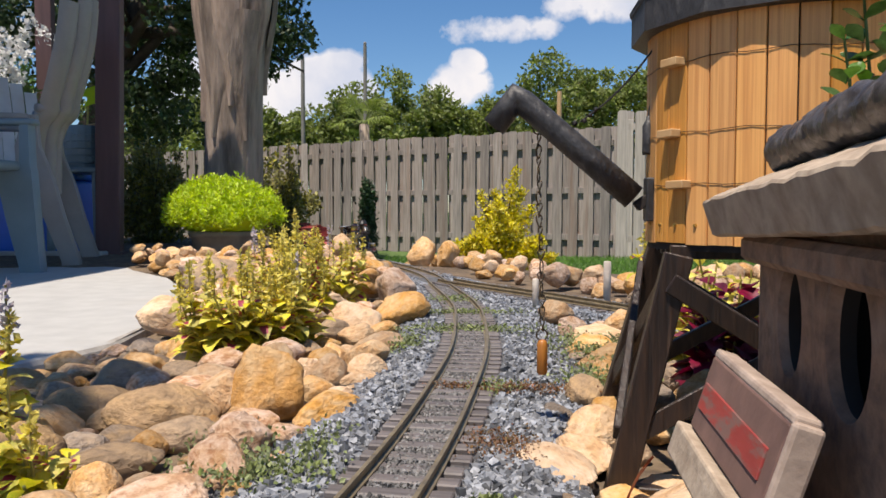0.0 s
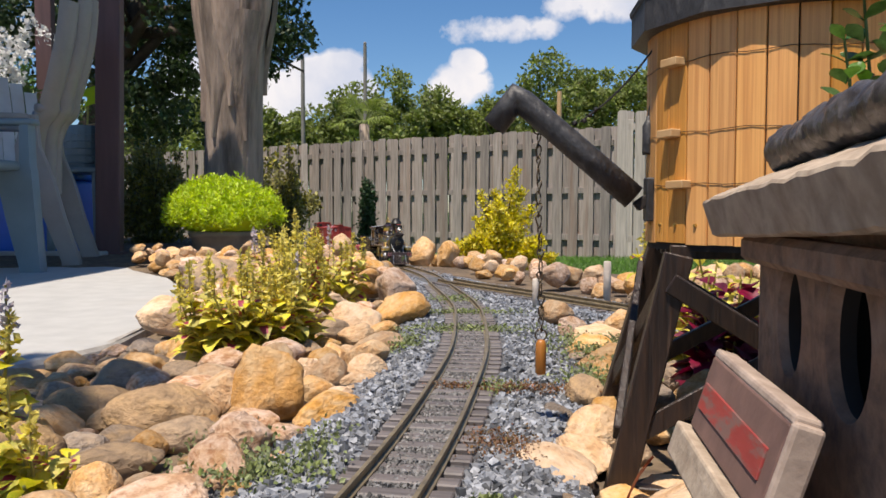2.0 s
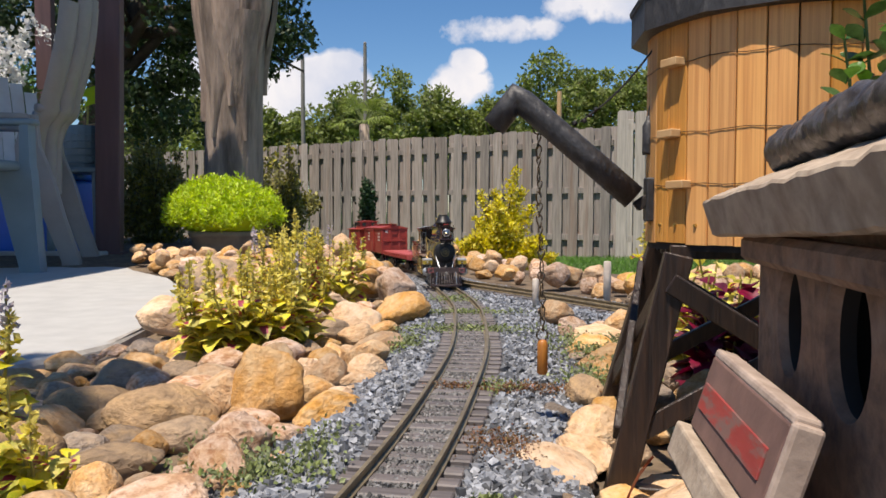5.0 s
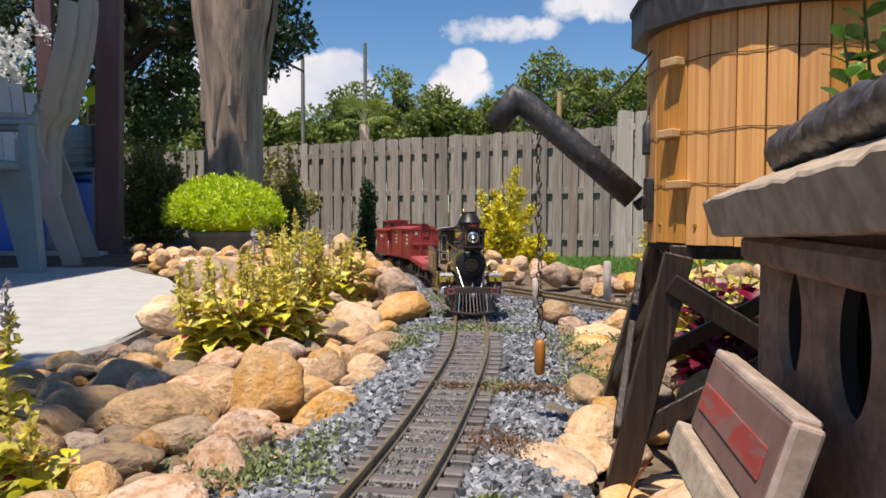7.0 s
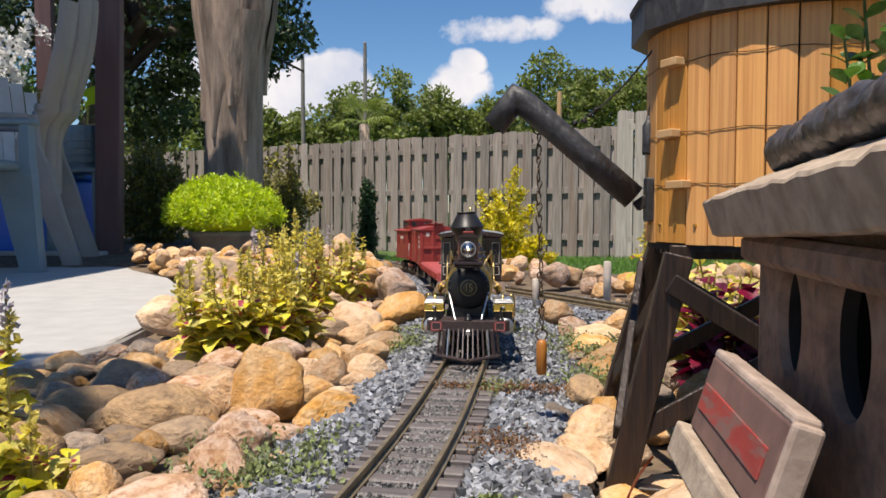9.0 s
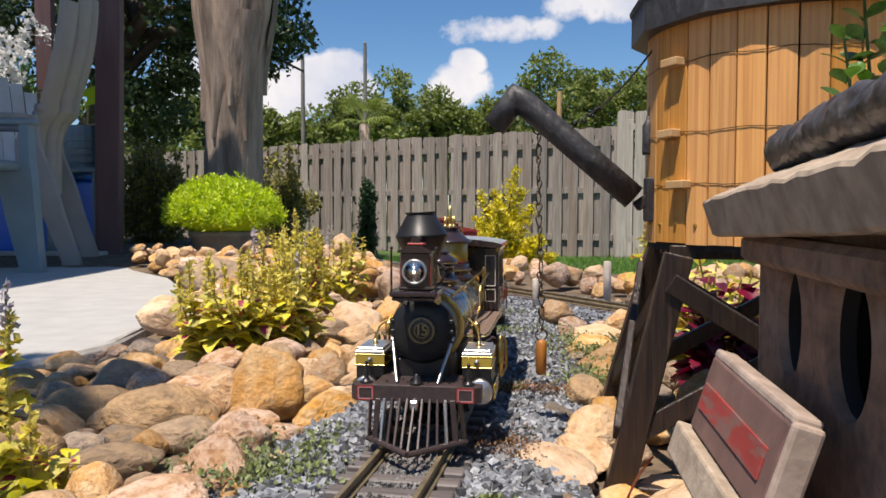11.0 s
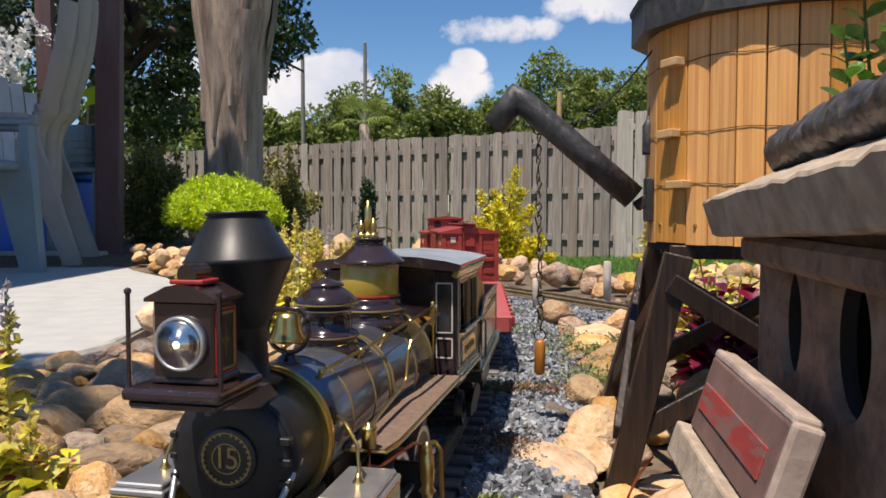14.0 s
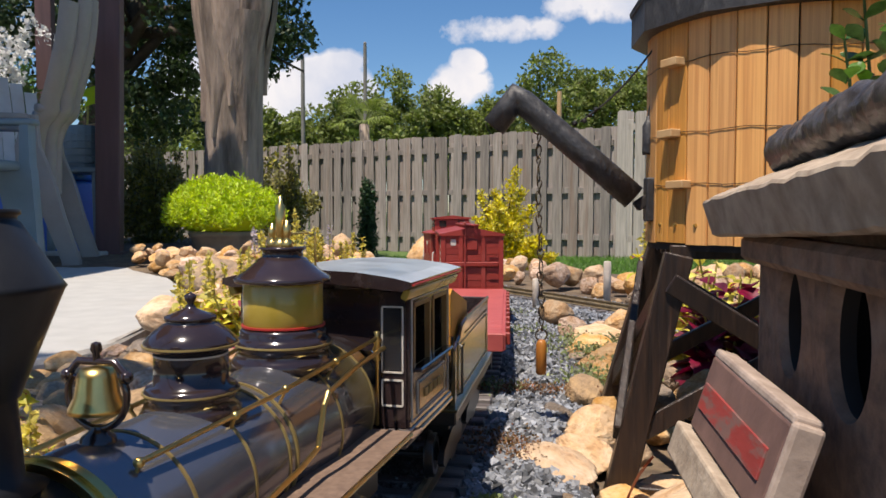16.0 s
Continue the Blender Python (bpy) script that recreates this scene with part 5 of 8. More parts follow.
def make_weeds():
    rng = np.random.default_rng(44)
    spots = [(-0.135, 0.54, 0.055, 0.035, WEED, 420, 0.0085), (-0.17, 0.60, 0.03, 0.04, WEED, 160, 0.008), (-0.10, 0.60, 0.02, 0.05, WEED, 120, 0.008), (0.085, 0.79, 0.05, 0.018, WEED_RED, 380, 0.006), (0.06, 0.80, 0.03, 0.02, WEED, 240, 0.006), (0.012, 0.80, 0.026, 0.010, WEED_RED, 200, 0.005),
             (0.048, 0.60, 0.028, 0.035, WEED_RED, 480, 0.005), (0.03, 0.47, 0.012, 0.008, WEED, 40, 0.010), (0.035, 1.2, 0.1, 0.03, WEED, 600, 0.008), (0.03, 1.4, 0.11, 0.03, WEED, 500, 0.008), (-0.06, 1.08, 0.03, 0.06, WEED, 400, 0.008), (0.22, 1.05, 0.07, 0.12, WEED, 700, 0.009), (0.17, 0.85, 0.04, 0.05, WEED, 240, 0.008), (0.02, 1.62, 0.05, 0.05, WEED, 260, 0.008)]
    for k, (x, y, rx, ry, m, n, s) in enumerate(spots):
        n, s = int(n * 1.7), s * 0.62
        c = rng.normal(size=(n, 3)) * np.array([rx * 0.55, ry * 0.55, 0.0022]) + np.array([x, y, -0.008])
        V, F = leaves(rng, c, s, 0.65, 0.7)
        w = soup("creeping_weed", V.tolist(), F, m)
        tagged(w, "low creeping weed with tiny leaves among the gravel" if m is WEED else "reddish creeping weed sprawling beside the rails", "weed", kind="stuff")


make_weeds()


def make_sprig():
    t = thing("boxwood_sprig", label="sprig of glossy green rounded leaves over the house roof", category="plant")
    rnd = random.Random(8)
    for k, (x0, x1, y, z0, z1) in enumerate(((0.232, 0.222, 0.42, 0.20, 0.300), (0.246, 0.250, 0.43, 0.20, 0.285), (0.215, 0.214, 0.415, 0.20, 0.246), (0.262, 0.270, 0.42, 0.20, 0.30), (0.240, 0.234, 0.41, 0.20, 0.28), (0.254, 0.262, 0.40, 0.20, 0.272), (0.225, 0.216, 0.425, 0.20, 0.268))):
        p0, p1 = Vector((x0, y, z0)), Vector((x1, y - 0.01, z1))
        st = part("stem", tube(bmesh.new(), [p0, p0.lerp(p1, 0.5) + Vector((0.003, 0, 0)), p1], 0.0013, 6, r_end=0.0008), LEAF_GLOSS, t)
        n = int((z1 - z0) / 0.0105)
        for j in range(n):
            f = (j + 1) / n
            for side in (0, 1):
                s = rnd.uniform(0.012, 0.0165)
                ob = new("leaf", OVAL)
                ob.parent = st
                ob.matrix_basis = Matrix.Translation(p0.lerp(p1, f)) @ pose(0, 0, 0, rnd.uniform(5, 50), rnd.uniform(-25, 25), 90 * (j % 2) + 180 * side + rnd.uniform(-30, 30) + 45) @ Matrix.Diagonal((s, s, s, 1))


def oval_leaf():
    bm = bmesh.new()
    vs = []
    for k in range(9):
        f = k / 8
        w = 0.31 * math.sin(math.pi * (0.04 + 0.94 * f) ** 1.35)
        z = 0.06 * math.sin(f * 3)
        vs.append([bm.verts.new((a * w, f, z + abs(a) * 0.05)) for a in (-1, 0, 1)])
    for a, b in zip(vs, vs[1:]):
        bm.faces.new((a[0], a[1], b[1], b[0])).smooth = True
        bm.faces.new((a[1], a[2], b[2], b[1])).smooth = True
    me = bpy.data.meshes.new("leaf")
    bm.to_mesh(me)
    bm.free()
    me.materials.append(GLOSS_ONE)
    return me


GLOSS_ONE = mat("boxwood_leaf", (0.10, 0.20, 0.045), (0.055, 0.12, 0.025), 0.25, scale=2.5, vary=0.35, bump=0.1, glow=0.3, bump_dist=0.05)
OVAL = oval_leaf()
make_sprig()


def make_dry_leaf():
    ob = new("dry_leaf", OVAL.copy())
    ob.data.materials.clear()
    ob.data.materials.append(RUST_LEAF)
    ob.matrix_basis = pose(0.142, 0.505, 0.012, -60, 30, 80) @ Matrix.Diagonal((0.03, 0.038, 0.03, 1))
    tagged(ob, "curled rust-red dead leaf caught against a tower leg", "dead leaf")


make_dry_leaf()

# ---- water tower ----
TC = Vector((0.268, 0.601, 0))
TANK_R, TANK_LO, TANK_HI = 0.105, 0.154, 0.345


def make_tower():
    t = thing("water_tower", label="model water tower with oiled pine tank on dark timber legs", category="water tower")
    # tank of staves round a dark core
    core = part("tank", turned(bmesh.new(), [(TANK_R - 0.004, TANK_LO + 0.002), (TANK_R - 0.004, TANK_HI)], at(TC.x, TC.y, 0), 52), DARK, t, "dark inner shell")
    n = 34
    pitch = 2 * math.pi / n
    rnd = random.Random(12)
    for i in range(n):
        a0 = pitch * i - math.radians(110)
        g = 0.016 if i % 3 else 0.03
        out = [((TANK_R - 0.0045), a0 + g * pitch), (TANK_R - 0.0006, a0 + g * pitch), (TANK_R, a0 + (g + 0.03) * pitch), (TANK_R + 0.0002, a0 + 0.5 * pitch), (TANK_R, a0 + (1 - g - 0.03) * pitch), (TANK_R - 0.0006, a0 + (1 - g) * pitch), (TANK_R - 0.0045, a0 + (1 - g) * pitch)]
        bm = bmesh.new()
        lo = TANK_LO - 0.001 + rnd.uniform(-0.0006, 0.0006)
        prism(bm, [(r * math.cos(a), r * math.sin(a)) for r, a in out], TANK_HI - lo, at(TC.x, TC.y, lo))
        part("stave", bm, TANK_DARK if i in (6, 12, 19, 25) else TANK_WOOD, core)
        a = a0 + 0.5 * pitch
        part("nail", rod(bmesh.new(), TC + Vector((math.cos(a) * (TANK_R - 0.001), math.sin(a) * (TANK_R - 0.001), TANK_LO + 0.0125)), TC + Vector((math.cos(a) * (TANK_R + 0.0016), math.sin(a) * (TANK_R + 0.0016), TANK_LO + 0.0125)), 0.0019, 0.0012, 8), BRASS, core, "small brass nail head")
    # wire hoops, slightly uneven, with pine blocks
    for z in (0.196, 0.2335, 0.2845):
        pts = [(TC.x + (TANK_R + 0.0008) * math.cos(k * math.pi / 24), TC.y + (TANK_R + 0.0008) * math.sin(k * math.pi / 24), z + 0.0009 * math.sin(k * 1.7 + z * 50)) for k in range(48)]
        part("hoop", tube(bmesh.new(), pts + pts[:1], 0.00028, 5), WIRE, t, "thin dark wire hoop")
        a = radians(206 if z < 0.2 else 200 if z < 0.25 else 202)
        p = TC + Vector((math.cos(a), math.sin(a), 0)) * (TANK_R + 0.004)
        part("block", boxm((0.009, 0.0175, 0.0058), pose(p.x, p.y, z, 0, 0, math.degrees(a)), 0.0006), PINE_PEG, t, "pale pine block")
    # roof: black eaves board and low shingled cone
    bm = bmesh.new()
    er = 0.1185
    turned(bm, [(er - 0.004, 0.312), (er, 0.312), (er, 0.336), (er - 0.012, 0.339)], at(TC.x, TC.y, 0) @ pose(0, 0, 0, 0, 0, 10), 12)
    part("eaves_board", bm, BLACK_WOOD, t)
    bm = bmesh.new()
    turned(bm, [(er + 0.001, 0.336), (er + 0.002, 0.340), (0.06, 0.372), (0.008, 0.402), (0, 0.405)], at(TC.x, TC.y, 0) @ pose(0, 0, 0, 0, 0, 10), 12)
    part("roof", bm, BLACK_WOOD, t)
    # floor of the tank and its beams
    part("floor_board", turned(bmesh.new(), [(TANK_R - 0.002, TANK_LO - 0.006), (TANK_R - 0.002, TANK_LO + 0.001)], at(TC.x, TC.y, 0), 40), DARK, t)
    top = [Vector(v) for v in ((0.167, 0.540, 0.146), (0.196, 0.690, 0.146), (0.341, 0.661, 0.146), (0.312, 0.511, 0.146))]
    foot = [Vector(v) for v in ((0.1225, 0.545, -0.045), (0.153, 0.733, -0.045), (0.385, 0.70, -0.045), (0.345, 0.49, -0.045))]
    ex = (top[3] - top[0]).normalized()
    yaw = math.degrees(math.atan2(ex.y, ex.x))

    def beam(name, a, b, w, d, material=TIMBER, roll=0.0):
        a, b = Vector(a), Vector(b)
        m = between(a, b) @ pose(0, 0, 0, 0, 0, roll)
        return part(name, boxm((w, d, (b - a).length), m, 0.0009), material, t)

    def leg(a, b, w):
        z = (b - a).normalized()
        x = (ex - z * ex.dot(z)).normalized()
        m = Matrix((( x.x, z.cross(x).x, z.x, 0), (x.y, z.cross(x).y, z.y, 0), (x.z, z.cross(x).z, z.z, 0), (0, 0, 0, 1)))
        return part("leg", boxm((w, w, (b - a).length), Matrix.Translation((a + b) / 2) @ m, 0.001), TIMBER, t)

    def slat(name, a, b, w, d, out):
        z = (b - a).normalized()
        y = (out - z * out.dot(z)).normalized()
        x = y.cross(z)
        m = Matrix(((x.x, y.x, z.x, 0), (x.y, y.y, z.y, 0), (x.z, y.z, z.z, 0), (0, 0, 0, 1)))
        return part(name, boxm((w, d, (b - a).length), Matrix.Translation((a + b) / 2) @ m, 0.0009), TIMBER, t)

    for a, b in zip(top, foot):
        leg(a, b, 0.0195)
    for i in range(4):
        j = (i + 3) % 4
        out = -(((top[i] + top[j]) / 2) - Vector((TC.x, TC.y, 0.146)))
        out.z = 0
        lerp = lambda k, s: top[k].lerp(foot[k], s)
        shift = -out.normalized() * 0.011
        slat("brace", lerp(i, 0.10) + shift, lerp(j, 0.68) + shift, 0.0145, 0.006, out)
        slat("brace", lerp(j, 0.10) + shift * 0.4, lerp(i, 0.68) + shift * 0.4, 0.0145, 0.006, out)
        slat("tie_beam", lerp(i, 0.9), lerp(j, 0.9), 0.011, 0.011, out)
    # joists that carry the tank
    for k in range(4):
        s = 0.12 + 0.25 * k
        a, b = top[0].lerp(top[1], s), top[3].lerp(top[2], s)
        beam("joist", (a.x - 0.004, a.y, 0.147), (b.x + 0.01, b.y, 0.147), 0.011, 0.010)
    # spout with its elbow
    pts = [Vector((0.150, 0.601, 0.1875)), Vector((0.064, 0.612, 0.2635))]
    d = (pts[1] - pts[0]).normalized()
    elbow = pts[1] + d * 0.0065
    tip = elbow + Vector((-0.0185, 0.002, -0.0235))
    bm = bmesh.new()
    tube(bm, [pts[0], pts[0].lerp(pts[1], 0.5), pts[1], elbow + Vector((-0.0012, 0, 0.0012)), elbow.lerp(tip, 0.3), tip], 0.0103, 22, r_end=0.0098)
    spout = part("spout", bm, BLACK_WOOD, t, "black painted wooden spout with a bent nose", smooth=60)
    # no hole is cut: a dark disc paints the bore's shade on the tip
    part("spout_bore", rod(bmesh.new(), tip, tip + (tip - elbow).normalized() * 0.0004, 0.0062, n=16), DARK, spout)
    part("spout_bracket", boxm((0.012, 0.012, 0.034), pose(0.164, 0.598, 0.186), 0.001), BLACK_WOOD, t)
    part("spout_hinge", boxm((0.012, 0.008, 0.008), pose(0.156, 0.599, 0.1835, 0, -35, 0), 0.001), DARK, t)
    # lifting cord and hanging counterweight
    a, b = Vector((0.1085, 0.609, 0.2475)), Vector((0.1695, 0.601, 0.3105))
    cord = [a.lerp(b, k / 10) - Vector((0, 0, 0.0065 * math.sin(math.pi * k / 10))) for k in range(11)]
    part("cord", tube(bmesh.new(), cord, 0.0008, 6), WIRE, t, "thin black lifting cord")
    bm = bmesh.new()
    for k in range(3):
        p = a.lerp(b, 0.06 + 0.07 * k) - Vector((0, 0, 0.003))
        bmesh.ops.create_icosphere(bm, subdivisions=1, radius=0.0022, matrix=Matrix.Translation(p))
    bmesh.ops.create_icosphere(bm, subdivisions=1, radius=0.0025, matrix=Matrix.Translation(a - Vector((0.004, 0, 0.001))))
    part("knot", bm, WIRE, t)
    w = part("counterweight", turned(bmesh.new(), [(0.0044, 0.2215), (0.0048, 0.224), (0.0048, 0.244), (0.003, 0.2475), (0.0018, 0.2495), (0.0018, 0.252), (0, 0.2525)], at(0.1625, 0.607, 0), 14), BLACK_WOOD, t, "black turned counterweight", smooth=40)
    part("weight_cord", tube(bmesh.new(), [(0.1625, 0.607, 0.2525), (0.1645, 0.607, 0.262), (0.167, 0.605, 0.275)], 0.0012, 6), WIRE, t)
    return t


BRASS = mat("polished_brass", (0.74, 0.54, 0.20), (0.58, 0.40, 0.13), 0.3, 1.0, scale=60, bump=0.05, dirt=(0.42, 0.29, 0.11), dirt_scale=30, dirt_at=(0.55, 0.8))
make_tower()


def make_chain():
    """A pull chain with a wooden handle; it swings a little."""
    c = thing("pull_chain", at(0.0757, 0.612, 0.2415), label="aged brass pull chain with orange wooden handle", category="chain")
    bm = bmesh.new()
    pts = [(0.0042 * math.cos(2 * math.pi * k / 12), 0, 0.0042 * math.sin(2 * math.pi * k / 12) + 0.001) for k in range(13)]
    tube(bm, pts, 0.0007, 6)
    part("ring", bm, CHAIN, c, smooth=60)
    bm = bmesh.new()
    link = [(0.0021 * math.sin(a) + 0.0011 * math.sin(2 * a), 0.0007 * math.sin(2 * a), 0.0056 * math.cos(a)) for a in np.linspace(0, 2 * math.pi, 15)]
    tube(bm, link, 0.00065, 6)
    first = part("link", bm, CHAIN, c, smooth=60)
    rnd = random.Random(2)
    for i in range(17):
        z = -0.0085 - i * 0.0092
        x = 0.005 * (i / 16) + rnd.uniform(-0.0006, 0.0006)
        m = pose(x, 0, z, rnd.uniform(-5, 5), rnd.uniform(-8, 8), (35 if i % 2 else 120) + rnd.uniform(-25, 25))
        if i == 0:
            first.matrix_basis = m
        else:
            share("link", first, c, m)
    bm = bmesh.new()
    tube(bm, [(0.005 + 0.0046 * math.cos(a), 0, -0.1645 + 0.0046 * math.sin(a)) for a in np.linspace(0, 2 * math.pi, 14)], 0.0007, 6)
    part("ring", bm, CHAIN, c, smooth=60)
    part("handle", turned(bmesh.new(), [(0.0030, -0.1965), (0.0043, -0.1950), (0.0043, -0.1725), (0.0036, -0.170), (0.0026, -0.1685), (0, -0.168)], pose(0.0053, 0, 0), 16), HANDLE_WOOD, c, "orange varnished wooden handle", smooth=40)
    return c


CHAIN_THING = make_chain()

# ---- small cast-stone house at the lineside ----


def make_house():
    h = thing("miniature_house", label="weathered brown cast-stone miniature house with oval openings", category="miniature house")
    a, b = Vector((0.1625, 0.388, 0)), Vector((0.1253, 0.151, 0))
    d = (b - a).normalized()
    out = Vector((-d.y, d.x, 0))
    if out.x > 0:
        out = -out
    L = (b - a).length
    m = Matrix(((d.x, 0, -out.x, a.x), (d.y, 0, -out.y, a.y), (0, 1, 0, 0), (0, 0, 0, 1)))
    # wall with oval openings, drawn as rows of quads round each oval
    zlo, zhi, thick = -0.05, 0.170, 0.010
    ovals = [(0.049, 0.127, 0.0150, 0.0240), (0.119, 0.129, 0.0185, 0.0270), (0.195, 0.129, 0.0185, 0.027)]
    bounds = [0.0, 0.083, 0.156, L]
    n = 32
    for k, (cx, cz, rx, rz) in enumerate(ovals):
        bm = bmesh.new()
        x0, x1 = bounds[k], bounds[k + 1]
        ring, edge = [], []
        for i in range(n):
            t = 2 * math.pi * i / n
            ring.append((cx + rx * math.cos(t), cz + rz * math.sin(t)))
            c, s = math.cos(t), math.sin(t)
            q = min(((x1 - cx) / c if c > 1e-6 else (x0 - cx) / c if c < -1e-6 else 9), ((zhi - cz) / s if s > 1e-6 else (zlo - cz) / s if s < -1e-6 else 9))
            edge.append((cx + q * c, cz + q * s))
        for cxn in ((x0, zlo), (x1, zlo), (x0, zhi), (x1, zhi)):
            i = min(range(n), key=lambda i: (edge[i][0] - cxn[0]) ** 2 + (edge[i][1] - cxn[1]) ** 2)
            edge[i] = cxn
        vo = [bm.verts.new((x, z, 0)) for x, z in edge]
        vm = [bm.verts.new((cx + (x - cx) * 1.22, cz + (z - cz) * 1.06, 0)) for x, z in ring]
        vr = [bm.verts.new((x, z, 0.004)) for x, z in ring]
        vb = [bm.verts.new((x, z, thick)) for x, z in ring]
        for i in range(n):
            j = (i + 1) % n
            bm.faces.new((vo[i], vo[j], vm[j], vm[i]))
            bm.faces.new((vm[i], vm[j], vr[j], vr[i]))
            # reveals coloured dark: the shade inside the oval is painted on
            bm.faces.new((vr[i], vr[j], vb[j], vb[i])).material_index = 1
        bmesh.ops.recalc_face_normals(bm, faces=bm.faces)
        bmesh.ops.transform(bm, matrix=m, verts=bm.verts)
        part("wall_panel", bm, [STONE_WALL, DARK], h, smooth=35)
    # remaining walls: closed body behind the pierced front, interior shade put in its colour
    bm = bmesh.new()
    for sx, cx in ((0.02, 0.010), (0.02, L - 0.010)):
        box(bm, (sx, zhi - zlo, 0.12), m @ at(cx, (zhi + zlo) / 2, thick + 0.055 - 0.0), 0.003)
    box(bm, (L, zhi - zlo, 0.015), m @ at(L / 2, (zhi + zlo) / 2, 0.14), 0.003)
    part("side_wall", bm, DARK, h, "inner walls coloured dark as interior shade")
    part("end_wall", boxm((0.004, zhi - zlo, 0.024), m @ at(-0.0022, (zhi + zlo) / 2, 0.012), 0.001), STONE_WALL, h)
    # corbel under the eaves
    part("corbel", boxm((L, 0.014, 0.012), m @ at(L / 2 - 0.002, 0.158, -0.0045), 0.003), STONE_WALL, h)
    # roof slab, pitched up away from the line
    bm = bmesh.new()
    prof = [(-0.020, 0.166), (0.17, 0.171), (0.17, 0.262), (0.035, 0.2105), (-0.0265, 0.1855)]
    v0 = [bm.verts.new(m @ Vector((-0.022, z - 0.0035, y))) for y, z in prof]
    v1 = [bm.verts.new(m @ Vector((L + 0.06, z + 0.0085, y))) for y, z in prof]
    bm.faces.new(v0)
    bm.faces.new(v1[::-1])
    for i in range(len(prof)):
        j = (i + 1) % len(prof)
        bm.faces.new((v0[i], v1[i], v1[j], v0[j]))
    bmesh.ops.recalc_face_normals(bm, faces=bm.faces)
    bmesh.ops.bevel(bm, geom=list(bm.edges), offset=0.0012, segments=1, profile=0.5, affect="EDGES")
    bmesh.ops.subdivide_edges(bm, edges=[e for e in bm.edges if e.calc_length() > 0.05], cuts=24, use_grid_fill=True)
    for v in bm.verts:
        v.co += Vector((noise.noise(v.co * 90), noise.noise(v.co * 90 + Vector((5, 0, 0))), noise.noise(v.co * 90 + Vector((0, 7, 0))))) * 0.0014 + Vector((noise.noise(v.co * 300), 0, noise.noise(v.co * 300 + Vector((1, 0, 0))))) * 0.0005
    part("roof", bm, STONE_ROOF, h, "tan pitched roof slab", smooth=35)
    # knobbly log along the roof
    bm = bmesh.new()
    p0, p1 = m @ Vector((-0.003, 0.2078, 0.0110)), m @ Vector((L + 0.06, 0.2230, 0.0110))
    tube(bm, [p0.lerp(p1, k / 150) for k in range(151)], 0.0102, 40)
    for v in bm.verts:
        v.co += Vector((noise.noise(v.co * 70), noise.noise(v.co * 70 + Vector((3, 0, 0))), noise.noise(v.co * 70 + Vector((0, 9, 0))))) * 0.0022 + Vector((noise.noise(v.co * 260), noise.noise(v.co * 260 + Vector((4, 0, 0))), noise.noise(v.co * 260 + Vector((0, 2, 0))))) * 0.0013
    part("log", bm, LOG_GREY, h, "dark grey shiny knobbly log", smooth=60)


make_house()


def make_trough():
    """The sloping board with a red stripe before the house."""
    t = thing("window_box", label="brown sloping board with worn red stripe and pale edges", category="window box")
    a, b = Vector((0.131, 0.365, 0.107)), Vector((0.118, 0.255, 0.1045))
    d = (b - a).normalized()
    down = Vector((-0.30, -0.03, -0.95))
    down = (down - d * down.dot(d)).normalized()
    nrm = d.cross(down).normalized()
    if nrm.x > 0:
        nrm = -nrm
    m = Matrix(((d.x, down.x, nrm.x, a.x), (d.y, down.y, nrm.y, a.y), (d.z, down.z, nrm.z, a.z), (0, 0, 0, 1)))
    L = (b - a).length
    part("board", boxm((L, 0.036, 0.0105), m @ at(L / 2, 0.018, -0.005), 0.0012, 2), BOARD, t)
    part("stripe", boxm((L * 0.86, 0.0125, 0.0012), m @ at(L * 0.48, 0.019, 0.0006), 0.0003), RED_PAINT, t, "worn red painted stripe")
    part("edge", boxm((L + 0.0015, 0.0045, 0.0104), m @ at(L / 2, -0.0016, -0.0052), 0.0014, 2), BOARD_EDGE, t, "pale rough upper edge")
    part("end_grain", boxm((0.0042, 0.038, 0.0112), m @ at(L + 0.0016, 0.0175, -0.0052), 0.0016, 2), BOARD_EDGE, t, "pale rough end")
    part("ledge", boxm((L * 1.05, 0.017, 0.012), m @ at(L * 0.46, 0.0455, -0.001), 0.0015, 2), STONE_ROOF, t, "pale lower ledge")
    part("support", boxm((0.03, 0.07, 0.10), pose(0.140, 0.315, 0.005, 0, 0, -8), 0.004), STONE_WALL, t)


make_trough()

# ---- train ----
# a vehicle's own space: y forwards, z up from the rail heads
BOILER = mat("blued_iron", (0.20, 0.205, 0.235), (0.15, 0.155, 0.18), 0.24, 0.72, scale=18, bump=0.015, coat=0.7, dirt=(0.15, 0.145, 0.145), dirt_scale=40, dirt_at=(0.6, 0.85))
IRON = mat("satin_black", (0.018, 0.016, 0.016), (0.011, 0.010, 0.010), 0.34, scale=90, bump=0.05, dirt=(0.05, 0.046, 0.044), dirt_scale=120, dirt_at=(0.62, 0.8))
MATT = mat("matt_black", (0.018, 0.018, 0.019), (0.012, 0.012, 0.013), 0.40, scale=90, bump=0.05, spec=0.3)
MAROON = mat("maroon_black_enamel", (0.034, 0.021, 0.021), (0.022, 0.014, 0.014), 0.16, scale=30, bump=0.02, coat=0.5, dirt=(0.12, 0.095, 0.09), dirt_scale=90, dirt_at=(0.62, 0.85))
OLIVE = mat("olive_gold_enamel", (0.42, 0.30, 0.045), (0.35, 0.25, 0.036), 0.26, scale=25, bump=0.02, coat=0.4)
